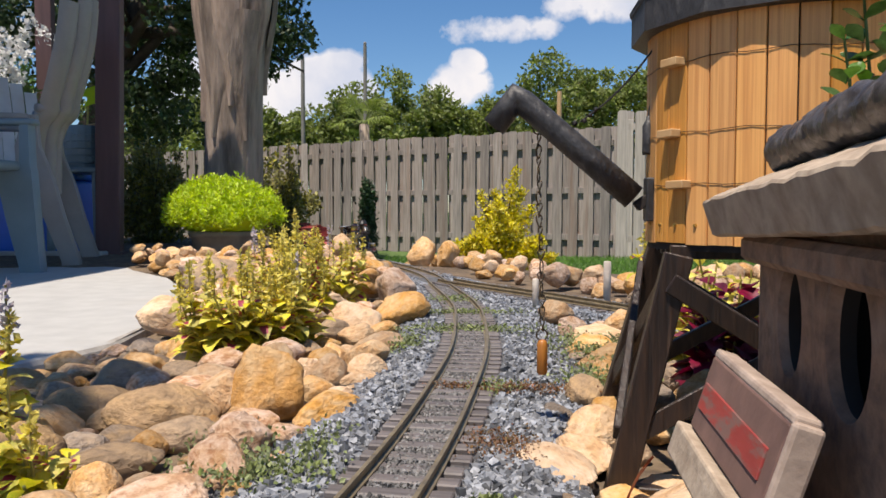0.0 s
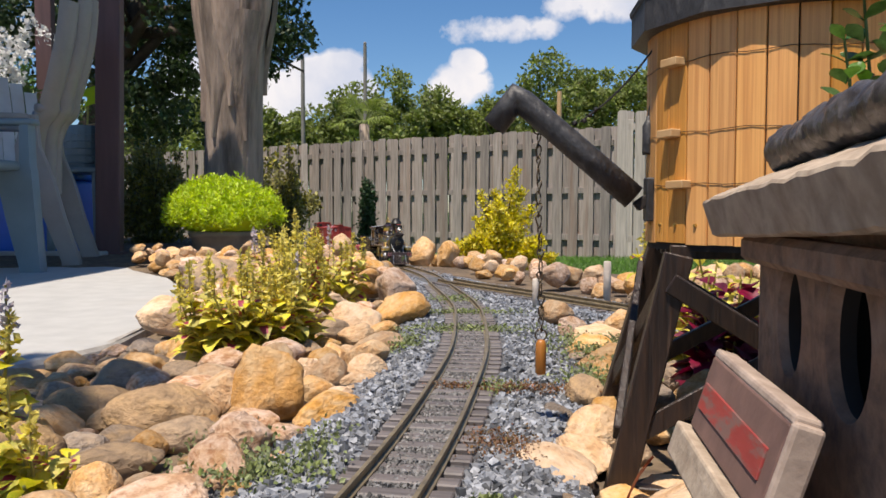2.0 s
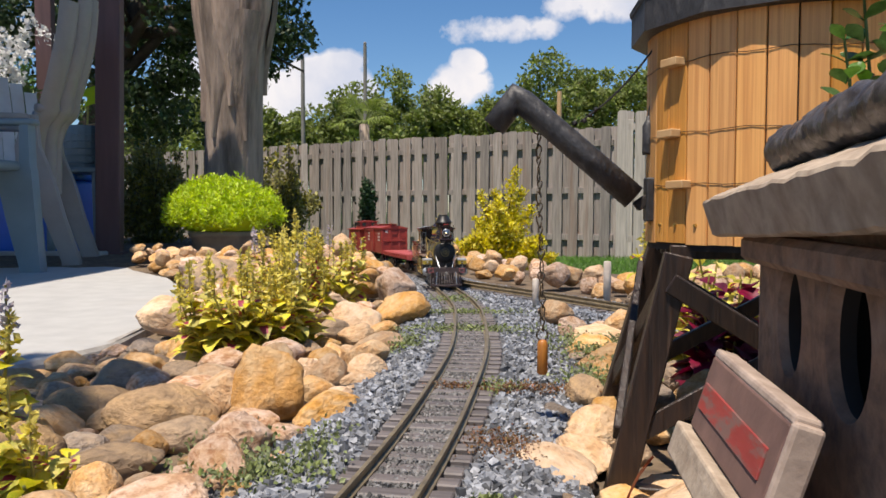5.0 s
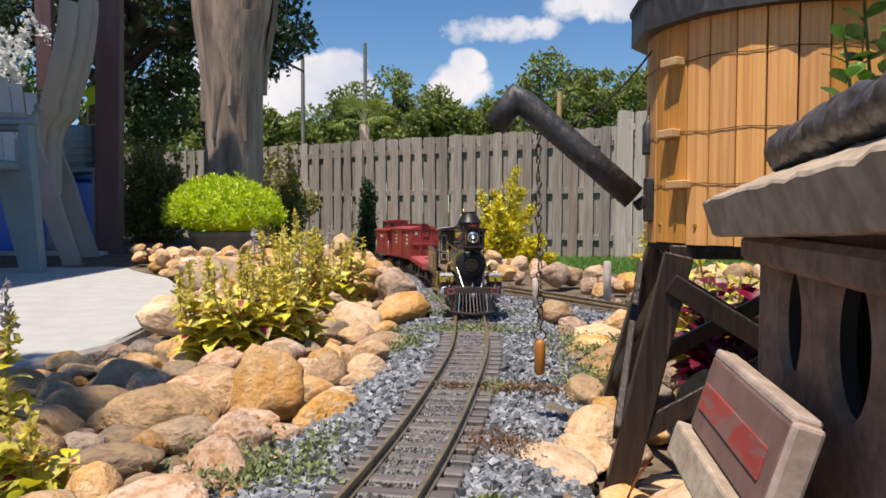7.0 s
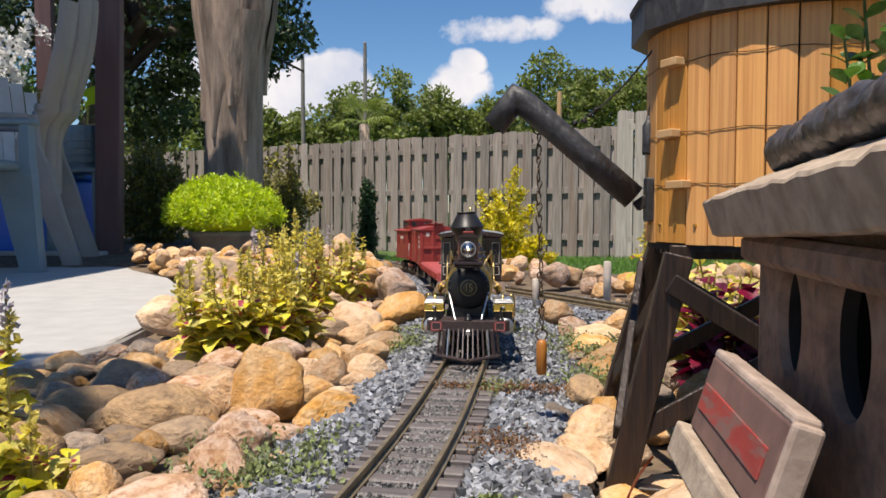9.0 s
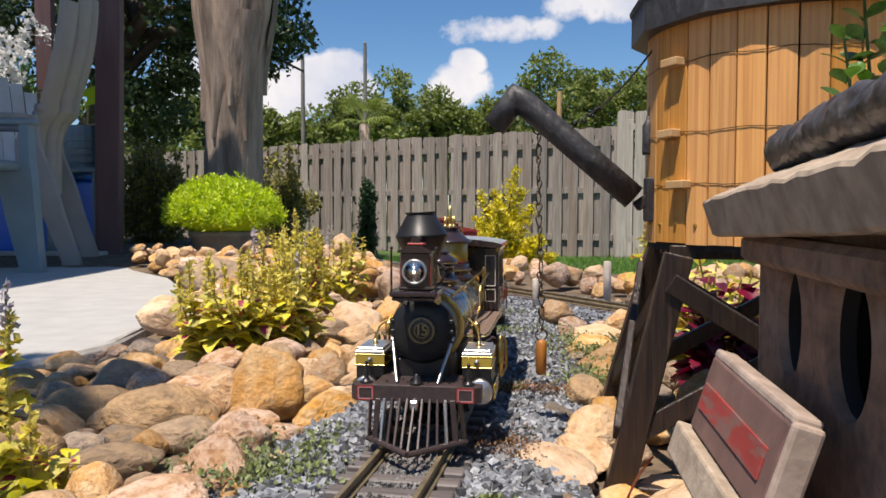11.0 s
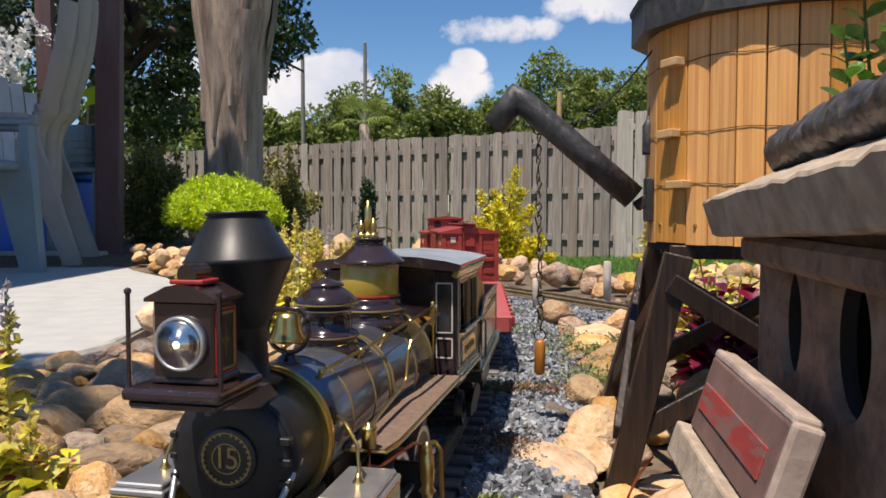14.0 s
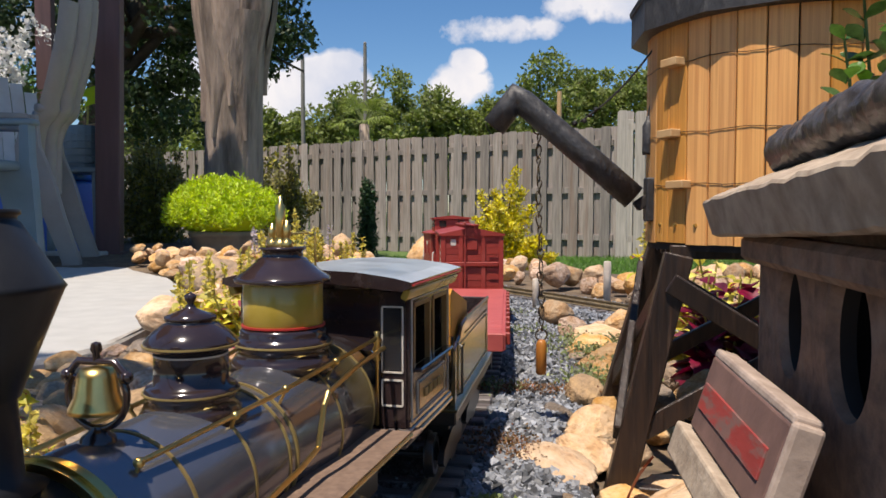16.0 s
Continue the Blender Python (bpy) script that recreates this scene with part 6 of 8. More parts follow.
GOLD_LINE = mat("dull_gold_lining", (0.36, 0.27, 0.10), (0.28, 0.20, 0.075), 0.42, 0.4, scale=60, bump=0)
CREAM = mat("cream_lining", (0.62, 0.58, 0.50), (0.52, 0.48, 0.42), 0.5, scale=60, bump=0)
RED_LINE = mat("red_lining", (0.38, 0.025, 0.02), (0.30, 0.02, 0.016), 0.4, scale=60, bump=0)
PINK_LINE = mat("rose_lining", (0.48, 0.22, 0.22), (0.40, 0.17, 0.17), 0.45, scale=60, bump=0)
SILVER = mat("silver_paint", (0.62, 0.62, 0.62), (0.50, 0.50, 0.50), 0.32, 0.85, scale=60, bump=0.04)
WALKWAY = mat("brown_walkway", (0.21, 0.14, 0.10), (0.14, 0.09, 0.065), 0.6, scale=260, bump=0.5, bump_dist=0.0006, dirt=(0.24, 0.18, 0.14), dirt_scale=200, dirt_at=(0.6, 0.75))
ROOF_GREY = mat("grey_cab_roof", (0.40, 0.44, 0.47), (0.21, 0.235, 0.26), 0.3, scale=25, bump=0.03, coat=0.2)
COPPER = mat("copper_pipe", (0.42, 0.17, 0.10), (0.30, 0.11, 0.065), 0.3, 0.9, scale=60, bump=0)
WINDOW_WOOD = mat("golden_brown_frame", (0.30, 0.17, 0.06), (0.20, 0.11, 0.04), 0.35, scale=60, bump=0.05)
BRONZE = mat("bronze_lacquer", (0.30, 0.22, 0.10), (0.20, 0.145, 0.065), 0.2, 0.6, scale=20, bump=0.02, coat=0.4)
ORANGE = mat("orange_load", (0.60, 0.26, 0.022), (0.50, 0.20, 0.018), 0.5, scale=20, bump=0.05)
COAL = mat("coal", (0.030, 0.030, 0.032), (0.010, 0.010, 0.011), 0.35, scale=160, bump=1.0, bump_dist=0.004)
RED_CAR = mat("boxcar_red", (0.315, 0.038, 0.026), (0.235, 0.026, 0.018), 0.5, scale=25, bump=0.1, bump_dist=0.0005, dirt=(0.36, 0.07, 0.05), dirt_scale=18, dirt_at=(0.55, 0.8))
RED_DECK = mat("red_deck", (0.44, 0.085, 0.075), (0.36, 0.06, 0.055), 0.55, scale=30, bump=0.15, bump_dist=0.0005)
GLASS = bpy.data.materials.new("clear_glass")
GLASS.use_nodes = True
GLASS.node_tree.nodes["Principled BSDF"].inputs["Transmission Weight"].default_value = 1.0
GLASS.node_tree.nodes["Principled BSDF"].inputs["Roughness"].default_value = 0.02
GLASS.node_tree.nodes["Principled BSDF"].inputs["Base Color"].default_value = (1, 1, 1, 1)
REFLECTOR = mat("bright_reflector", (0.85, 0.84, 0.80), (0.8, 0.79, 0.75), 0.12, 1.0, scale=20, bump=0)
BULB = bpy.data.materials.new("warm_bulb")
BULB.use_nodes = True
BULB.node_tree.nodes["Principled BSDF"].inputs["Base Color"].default_value = (0.9, 0.75, 0.4, 1)
BULB.node_tree.nodes["Principled BSDF"].inputs["Emission Color"].default_value = (1.0, 0.78, 0.35, 1)
BULB.node_tree.nodes["Principled BSDF"].inputs["Emission Strength"].default_value = 4.0
ALONG = pose(0, 0, 0, 90, 0, 0)  # turns a turned body's z to -y
WHEELS = []
RODS = []


def ring(bm, r, y, w, z=0.0831, t=0.0008, n=40, a0=0.0, a1=360.0, mi=0, x=0.0):
    """A band round the boiler, w wide and t proud."""
    full = abs(a1 - a0) >= 360
    k = n if full else n + 1
    rows = []
    for i in range(k):
        a = radians(a0 + (a1 - a0) * i / n)
        rows.append([bm.verts.new((x + rr * math.cos(a), yy, z + rr * math.sin(a))) for rr, yy in ((r - 0.002, y), (r + t, y), (r + t, y - w), (r - 0.002, y - w))])
    for i in range(n):
        a, b = rows[i], rows[(i + 1) % k]
        for j in range(4):
            bm.faces.new((a[j], a[(j + 1) % 4], b[(j + 1) % 4], b[j])).material_index = mi
    if not full:
        bm.faces.new(rows[0])
        bm.faces.new(rows[-1][::-1])
    bmesh.ops.recalc_face_normals(bm, faces=bm.faces)
    return bm


def outline(bm, w, h, t, m, d=0.0006):
    """A thin rectangular line, w by h, in the x-y plane of m."""
    for sx, sy, cx, cy in ((w, t, 0, h / 2), (w, t, 0, -h / 2), (t, h - t, -w / 2, 0), (t, h - t, w / 2, 0)):
        box(bm, (sx, sy, d), m @ at(cx, cy, 0))
    return bm


def wheel(parent, x, y, r, spokes=0, tread=0.006, keyed=False, hub=MAROON):
    """A spoked or plate wheel that turns on its axle."""
    side = 1 if x > 0 else -1
    bm = bmesh.new()
    m = pose(0, 0, 0, 0, 90, 0)
    turned(bm, [(r - 0.0035, -tread / 2), (r + 0.0014, -side * tread / 2), (r + 0.0014, -side * (tread / 2 - 0.0014)), (r, -side * (tread / 2 - 0.0018)), (r, side * tread / 2), (r - 0.003, side * tread / 2)] if side > 0 else
           [(r - 0.003, -tread / 2), (r, -tread / 2), (r, tread / 2 - 0.0018), (r + 0.0014, tread / 2 - 0.0014), (r + 0.0014, tread / 2), (r - 0.0035, tread / 2)], m, 36)
    w = part("wheel", bm, IRON, parent, smooth=40)
    w.matrix_basis = at(x, y, r)
    bm = bmesh.new()
    ring(bm, r - 0.0032, side * 0.0, 0.001, 0, 0.0012, 36)
    bmesh.ops.transform(bm, matrix=Matrix.Translation((side * (tread / 2 + 0.0002), 0, 0)) @ pose(0, 0, 0, 0, 0, 90), verts=bm.verts)
    part("tyre", bm, STEEL, w, "bright steel tyre face")
    bm = bmesh.new()
    rod(bm, (side * -0.001, 0, 0), (side * (tread / 2 + 0.0015), 0, 0), r * 0.26, n=18)
    part("hub", bm, hub, w)
    for k in range(spokes):
        a = 2 * math.pi * k / spokes
        part("spoke", rod(bmesh.new(), (side * (tread / 2 - 0.0005), r * 0.2 * math.cos(a), r * 0.2 * math.sin(a)), (side * (tread / 2 - 0.0012), (r - 0.003) * math.cos(a), (r - 0.003) * math.sin(a)), 0.0013, 0.001, 6), IRON, w)
    if spokes:
        bm = bmesh.new()
        prism(bm, [((r - 0.003) * math.cos(radians(a)), (r - 0.003) * math.sin(radians(a))) for a in range(215, 326, 10)], 0.002, at(side * (tread / 2 - 0.001), 0, 0) @ pose(0, 0, 0, 90, 0, 90))
        part("counterweight", bm, IRON, w)
        part("crank_pin", rod(bmesh.new(), (side * tread / 2, 0, 0.0095), (side * (tread / 2 + 0.006), 0, 0.0095), 0.0016, n=10), STEEL, w)
    if keyed:
        WHEELS.append((w, x, y, r))
    return w


def text_mesh(name, body, size, m, material, parent, depth=0.0003):
    cu = bpy.data.curves.new(name, "FONT")
    cu.body, cu.size, cu.align_x, cu.align_y, cu.extrude = body, size, "CENTER", "CENTER", depth
    cu.space_character = 0.82
    tmp = new("text", cu)
    me = bpy.data.meshes.new_from_object(tmp.evaluated_get(bpy.context.evaluated_depsgraph_get()))
    bpy.data.objects.remove(tmp)
    me.name = name
    me.materials.clear()
    me.materials.append(material)
    ob = new(name, me)
    ob.parent = parent
    ob.matrix_basis = m
    return ob


FRONT = pose(0, 0, 0, 90, 0, 180)  # x-y plane facing forwards (+y), upright


def make_loco():
    t = thing("steam_locomotive", label="glossy black model steam locomotive with brass and olive trim", category="locomotive")
    BZ = 0.0831
    # boiler and smokebox
    part("smokebox", turned(bmesh.new(), [(0.0235, 0.0306), (0.0258, 0.0316), (0.0262, 0.0335), (0.0262, 0.059), (0.025, 0.060)], at(0, 0, BZ) @ ALONG, 48), MATT, t, smooth=40)
    part("boiler", turned(bmesh.new(), [(0.0262, 0.059), (0.0272, 0.060), (0.0272, 0.165), (0.0305, 0.195), (0.0305, 0.2495)], at(0, 0, BZ) @ ALONG, 56), BOILER, t, "blue-black polished boiler", smooth=40)
    part("boiler_ring", ring(bmesh.new(), 0.0272, -0.0575, 0.0065, BZ, 0.0015, 56), BRASS, t, "polished brass ring")
    part("boiler_ring", ring(bmesh.new(), 0.0285, -0.0595, 0.0018, BZ, 0.0012, 56), BRASS, t, "polished brass ring")
    for y, r in ((-0.092, 0.0272), (-0.126, 0.0272), (-0.152, 0.0273), (-0.158, 0.0275), (-0.196, 0.0305), (-0.236, 0.0305)):
        part("band", ring(bmesh.new(), r, y, 0.0013, BZ, 0.0005, 56), GOLD_LINE, t, "gold lining band")
    # smokebox door with its number plate
    bm = turned(bmesh.new(), [(0.0245, 0.0), (0.0245, 0.001), (0.0225, 0.0025), (0.016, 0.0036), (0.006, 0.004), (0, 0.004)], at(0, -0.031, BZ) @ pose(0, 0, 0, -90, 0, 0), 48)
    door = part("smokebox_door", bm, MATT, t, smooth=30)
    for k in range(14):
        a = 2 * math.pi * (k + 0.5) / 14
        part("rivet", rod(bmesh.new(), (0.0238 * math.cos(a), -0.031, BZ + 0.0238 * math.sin(a)), (0.0238 * math.cos(a), -0.0293, BZ + 0.0238 * math.sin(a)), 0.0007, 0.0004, 6), MATT, door)
    for z in (-0.008, 0.0, 0.008):
        part("hinge", boxm((0.005, 0.0035, 0.003), at(-0.0222, -0.0293, BZ + z), 0.0004), MATT, door)
        part("clamp", boxm((0.003, 0.003, 0.0025), at(0.0232, -0.0295, BZ + z), 0.0004), MATT, door)
    plate = part("number_plate", turned(bmesh.new(), [(0.0118, 0), (0.0118, 0.0012), (0.0108, 0.0016), (0, 0.0016)], at(0, -0.0275, BZ + 0.001) @ pose(0, 0, 0, -90, 0, 0), 40), IRON, t, smooth=30)
    for r in (0.0114, 0.0074):
        part("plate_line", ring(bmesh.new(), r, -0.0256, 0.0004, BZ + 0.001, -0.0015, 40), GOLD_LINE, plate)
    for k in range(26):
        a = 2 * math.pi * (k + 0.5) / 26
        if k in (6, 19):
            continue
        part("mark", boxm((0.0009, 0.0004, 0.0014), at(0.0094 * math.cos(a), -0.0257, BZ + 0.001 + 0.0093 * math.sin(a)) @ pose(0, 0, 0, 0, 90 - math.degrees(a), 0)), GOLD_LINE, plate)
    text_mesh("number", "15", 0.0118, at(0, -0.0257, BZ + 0.001) @ FRONT, GOLD_LINE, plate)
    # stack: rimmed diamond with rivets
    sy, sz = -0.0430, 0.0
    prof = [(0.0125, 0.104), (0.0125, 0.1085), (0.0145, 0.1095), (0.0095, 0.112), (0.0088, 0.131), (0.0096, 0.1315), (0.0205, 0.1565), (0.0212, 0.1575), (0.0205, 0.1585), (0.0118, 0.1735), (0.0112, 0.1738), (0.0112, 0.1748), (0.0121, 0.1752), (0.0121, 0.1763), (0.0105, 0.1763), (0.0100, 0.168), (0.0, 0.168)]
    st = part("smokestack", turned(bmesh.new(), prof, at(0, sy, 0.104) @ pose(0, 0, 0, 0, 2.6, 0) @ at(0, 0, -0.104), 48), MATT, t, "matt black diamond stack", smooth=35)
    for line in (-60, 60, 180):
        for k in range(9):
            f = 0.08 + 0.1 * k
            r, z = 0.0205 + (0.0118 - 0.0205) * f, 0.1585 + (0.1735 - 0.1585) * f
            a = radians(line + 60)
            part("rivet", boxm((0.0008, 0.0008, 0.0008), at(r * math.cos(a) + (z - 0.104) * 0.0454, sy + r * math.sin(a), z) @ pose(0, 0, 45, 0, 0, math.degrees(a))), MATT, st)
    # headlight on its bracket
    hy = 0.0041
    part("headlight_bracket", boxm((0.0355, 0.033, 0.0042), at(0, hy - 0.009, 0.1162), 0.0014, 2), MAROON, t)
    part("bracket_edge", boxm((0.0325, 0.030, 0.003), at(0, hy - 0.009, 0.1128), 0.001), MAROON, t)
    for sx in (-1, 1):
        bm = bmesh.new()
        prism(bm, [(0.007, 0.1115), (-0.034, 0.1115), (-0.044, 0.1035), (-0.040, 0.1005), (-0.028, 0.1035), (-0.006, 0.1085)], 0.0028, at(sx * 0.0125 - 0.0014, 0, 0) @ pose(0, 0, 0, 90, 0, 90))
        part("bracket_arm", bm, BOILER, t)
    case = part("headlight_case", boxm((0.0222, 0.0165, 0.0275), at(0, hy - 0.0096, 0.1325), 0.0008), MAROON, t, "maroon-black lamp case")
    bm = bmesh.new()
    prism(bm, [(-0.0130, 0), (0.0130, 0), (0.0130, 0.0012), (0.005, 0.0052), (-0.005, 0.0052), (-0.0130, 0.0012)], 0.0200, at(0, hy + 0.0005, 0.1462) @ pose(0, 0, 0, 90, 0, 0))
    part("case_roof", bm, MAROON, case)
    part("case_foot", boxm((0.0242, 0.0185, 0.0022), at(0, hy - 0.0096, 0.1198), 0.0006), MAROON, case)
    part("case_cap", boxm((0.0125, 0.0115, 0.0016), at(0, hy - 0.0096, 0.1525), 0.0004), RED_LINE, case, "red cap ring")
    part("case_vent", rod(bmesh.new(), (0, hy - 0.0148, 0.1550), (0, hy - 0.0044, 0.1550), 0.0036, n=18), MAROON, case, smooth=40)
    for sx in (-1, 1):
        part("side_panel", boxm((0.0006, 0.0125, 0.0205), at(sx * 0.0111, hy - 0.0096, 0.1325)), IRON, case)
        bm = bmesh.new()
        outline(bm, 0.0132, 0.022, 0.0009, at(sx * 0.0113, hy - 0.0096, 0.1325) @ pose(0, 0, 0, 90, 0, 90))
        part("panel_line", bm, RED_LINE, case, "red panel line")
        bm = bmesh.new()
        outline(bm, 0.0108, 0.0190, 0.0009, at(sx * 0.0115, hy - 0.0096, 0.1325) @ pose(0, 0, 0, 90, 0, 90))
        part("panel_line", bm, GOLD_LINE, case, "gold panel line")
        bm = bmesh.new()
        for w, h in ((0.0026, 0.0125), (0.0052, 0.004)):
            prism(bm, [(0, -h / 2), (w / 2, 0), (0, h / 2), (-w / 2, 0)], 0.0006, at(sx * 0.0114, hy - 0.0096, 0.1325) @ pose(0, 0, 0, 90, 0, 90))
        part("ornament", bm, GOLD_LINE, case, "gold ornament")
    for sx in (-1, 1):
        flag = part("flag_staff", rod(bmesh.new(), (sx * 0.0165, hy + 0.004, 0.117), (sx * 0.0165, hy + 0.004, 0.1495), 0.0008, n=8), MAROON, t)
        bm = bmesh.new()
        bmesh.ops.create_icosphere(bm, subdivisions=2, radius=0.0013, matrix=at(sx * 0.0165, hy + 0.004, 0.150))
        part("staff_knob", bm, MAROON, flag, smooth=60)
    bezel = part("bezel", turned(bmesh.new(), [(0.0079, 0), (0.0093, 0.0), (0.0093, 0.0022), (0.0086, 0.003), (0.0079, 0.0026), (0.0075, 0.0004)], at(0, hy - 0.0012, 0.1324) @ pose(0, 0, 0, -90, 0, 0), 40), SILVER, t, "bright metal lamp rim", smooth=40)
    bm = bmesh.new()
    turned(bm, [(0.0002, -0.0012), (0.0036, -0.0006), (0.0065, 0.0006), (0.0077, 0.0022)], at(0, hy - 0.0006, 0.1324) @ pose(0, 0, 0, -90, 0, 0), 32)
    bm.faces.ensure_lookup_table()
    part("reflector", bm, REFLECTOR, bezel, smooth=60)
    bm = bmesh.new()
    bmesh.ops.create_icosphere(bm, subdivisions=2, radius=0.0012, matrix=at(0, hy + 0.0012, 0.1324))
    part("bulb", bm, BULB, bezel, "small warm bulb", smooth=60)
    lens = part("lens", turned(bmesh.new(), [(0.0077, 0.002), (0.0075, 0.0028), (0.0055, 0.0045), (0.003, 0.0053), (0, 0.0055)], at(0, hy - 0.0006, 0.1324) @ pose(0, 0, 0, -90, 0, 0), 32), GLASS, bezel, smooth=60)
    lens.visible_shadow = False
    # bell in its yoke
    by = -0.0835
    bell = part("bell", turned(bmesh.new(), [(0.0066, 0.1185), (0.0080, 0.1188), (0.0078, 0.1202), (0.0062, 0.1235), (0.0053, 0.129), (0.0046, 0.1312), (0.0, 0.132)], at(0, by, 0), 28), BRASS, t, "brass bell", smooth=50)
    bm = bmesh.new()
    tube(bm, [(0.0098 * math.cos(radians(a)), by, 0.1235 + 0.0098 * math.sin(radians(a))) for a in range(-215, 36, 10)], 0.0011, 8)
    tube(bm, [(0.0098, by, 0.129), (0.006, by, 0.1332), (-0.006, by, 0.1332), (-0.0098, by, 0.129)], 0.0012, 8)
    turned(bm, [(0.0055, 0.1085), (0.0048, 0.1115), (0.0022, 0.1135), (0.002, 0.1145)], at(0, by, 0), 16)
    turned(bm, [(0.0012, 0.1325), (0.001, 0.1355), (0.0017, 0.1365), (0.0014, 0.1385), (0, 0.139)], at(0, by, 0), 12)
    for sx in (-1, 1):
        bmesh.ops.create_icosphere(bm, subdivisions=2, radius=0.002, matrix=at(sx * 0.0098, by, 0.129))
    part("yoke", bm, MAROON, bell, "black bell yoke", smooth=50)
    # sand dome
    dy = -0.1317
    d1 = part("sand_dome", turned(bmesh.new(), [(0.019, 0.104), (0.0165, 0.1085), (0.0150, 0.112), (0.0158, 0.1125), (0.0162, 0.1145), (0.0150, 0.1162), (0.0128, 0.1168), (0.0124, 0.1285), (0.0150, 0.1292), (0.0160, 0.1302), (0.0158, 0.1318), (0.0125, 0.1350), (0.0092, 0.1375), (0.0070, 0.1385), (0.0088, 0.1388), (0.0088, 0.1400), (0.0048, 0.1415), (0.0018, 0.1428), (0.0010, 0.1445), (0.0020, 0.1458), (0.0020, 0.1472), (0, 0.1485)], at(0, dy, 0), 40), MAROON, t, "maroon-black sand dome", smooth=35)
    for z, r in ((0.1142, 0.0163), (0.1304, 0.0161)):
        part("dome_line", turned(bmesh.new(), [(r - 0.001, z - 0.0004), (r + 0.0002, z - 0.0003), (r + 0.0002, z + 0.0003), (r - 0.001, z + 0.0004)], at(0, dy, 0), 40), GOLD_LINE, d1)
    bm = bmesh.new()
    for z in (0.1185, 0.127):
        turned(bm, [(0.0120, z - 0.0003), (0.0127, z - 0.0003), (0.0127, z + 0.0003), (0.0120, z + 0.0003)], at(0, dy, 0), 40)
    part("dome_line", bm, CREAM, d1, "cream lining")
    # steam dome
    dy = -0.204
    d2 = part("steam_dome", turned(bmesh.new(), [(0.0250, 0.1085), (0.0215, 0.113), (0.0195, 0.116), (0.0206, 0.1168), (0.0210, 0.1195), (0.0196, 0.1215), (0.0186, 0.1222), (0.0190, 0.1240), (0.0180, 0.1258), (0.0172, 0.126), (0.0172, 0.1275)], at(0, dy, 0), 44), MAROON, t, "maroon-black steam dome", smooth=35)
    part("dome_barrel", turned(bmesh.new(), [(0.0172, 0.1268), (0.0174, 0.1272), (0.0174, 0.1452), (0.0172, 0.1455)], at(0, dy, 0), 44), OLIVE, d2, "olive-gold dome barrel", smooth=40)
    part("dome_line", turned(bmesh.new(), [(0.0170, 0.1262), (0.0182, 0.1264), (0.0182, 0.1272), (0.0170, 0.1274)], at(0, dy, 0), 44), RED_LINE, d2, "red lining")
    part("dome_line", turned(bmesh.new(), [(0.0200, 0.1182), (0.0213, 0.1186), (0.0213, 0.1193), (0.0200, 0.1197)], at(0, dy, 0), 44), GOLD_LINE, d2)
    part("dome_cap", turned(bmesh.new(), [(0.0180, 0.1452), (0.0208, 0.1458), (0.0212, 0.1468), (0.0205, 0.1480), (0.0165, 0.1505), (0.0118, 0.1545), (0.0100, 0.1562), (0.0088, 0.1566), (0.0088, 0.1592), (0.0100, 0.1597), (0.0100, 0.1608), (0, 0.1610)], at(0, dy, 0), 40), MAROON, d2, smooth=35)
    for x, y, h, r in ((0.0005, 0.001, 0.0225, 0.0021), (0.0055, -0.001, 0.0105, 0.0017), (-0.0035, 0.003, 0.012, 0.0017)):
        part("whistle" if h > 0.02 else "safety_valve", turned(bmesh.new(), [(r * 1.5, 0.1605), (r * 1.5, 0.163), (r * 0.8, 0.1637), (r * 0.8, 0.1655), (r, 0.166), (r, 0.1605 + h * 0.82), (r * 0.5, 0.1605 + h * 0.86), (r * 0.45, 0.1605 + h), (0, 0.1607 + h)], at(x, dy + y, 0), 14), BRASS, d2, "turned brass fitting", smooth=40)
    part("lever", tube(bmesh.new(), [(0.001, dy, 0.1665), (-0.008, dy - 0.008, 0.1668), (-0.0105, dy - 0.011, 0.1655), (-0.0105, dy - 0.011, 0.152)], 0.0006, 6), BRASS, d2)
    # walkway each side, stepped up at the cab
    for sx in (-1, 1):
        bm = bmesh.new()
        prism(bm, [(sx * 0.0255, -0.085), (sx * 0.044, -0.085), (sx * 0.0465, -0.10), (sx * 0.0485, -0.238), (sx * 0.0255, -0.238)], 0.0022, at(0, 0, 0.0705))
        bmesh.ops.recalc_face_normals(bm, faces=bm.faces)
        wk = part("running_board", bm, WALKWAY, t, "brown textured running board")
        part("board_edge", tube(bmesh.new(), [(sx * 0.026, -0.0842, 0.0712), (sx * 0.0445, -0.0842, 0.0712), (sx * 0.047, -0.0985, 0.0712), (sx * 0.0489, -0.238, 0.0712)], 0.0009, 6), BRASS, wk, "gilt edge")
        part("cab_step", boxm((0.012, 0.03, 0.002), at(sx * 0.043, -0.243, 0.068), 0.0005), WALKWAY, t)
        # handrail on stanchions, sand pipe, check valve, oil cup
        hr = part("handrail", tube(bmesh.new(), [(sx * 0.0180, -0.076, 0.1072), (sx * 0.0215, -0.15, 0.1085), (sx * 0.030, -0.243, 0.1155)], 0.0009, 8), BRASS, t, "brass handrail")
        for y, x, z in ((-0.077, 0.0181, 0.1072), (-0.125, 0.0205, 0.108), (-0.16, 0.022, 0.1092), (-0.2, 0.0262, 0.1122)):
            bm = bmesh.new()
            bmesh.ops.create_icosphere(bm, subdivisions=2, radius=0.0017, matrix=at(sx * x, y, z))
            rod(bm, (sx * x, y, z), (sx * x * 0.82, y - 0.002, z - 0.007), 0.0007, n=6)
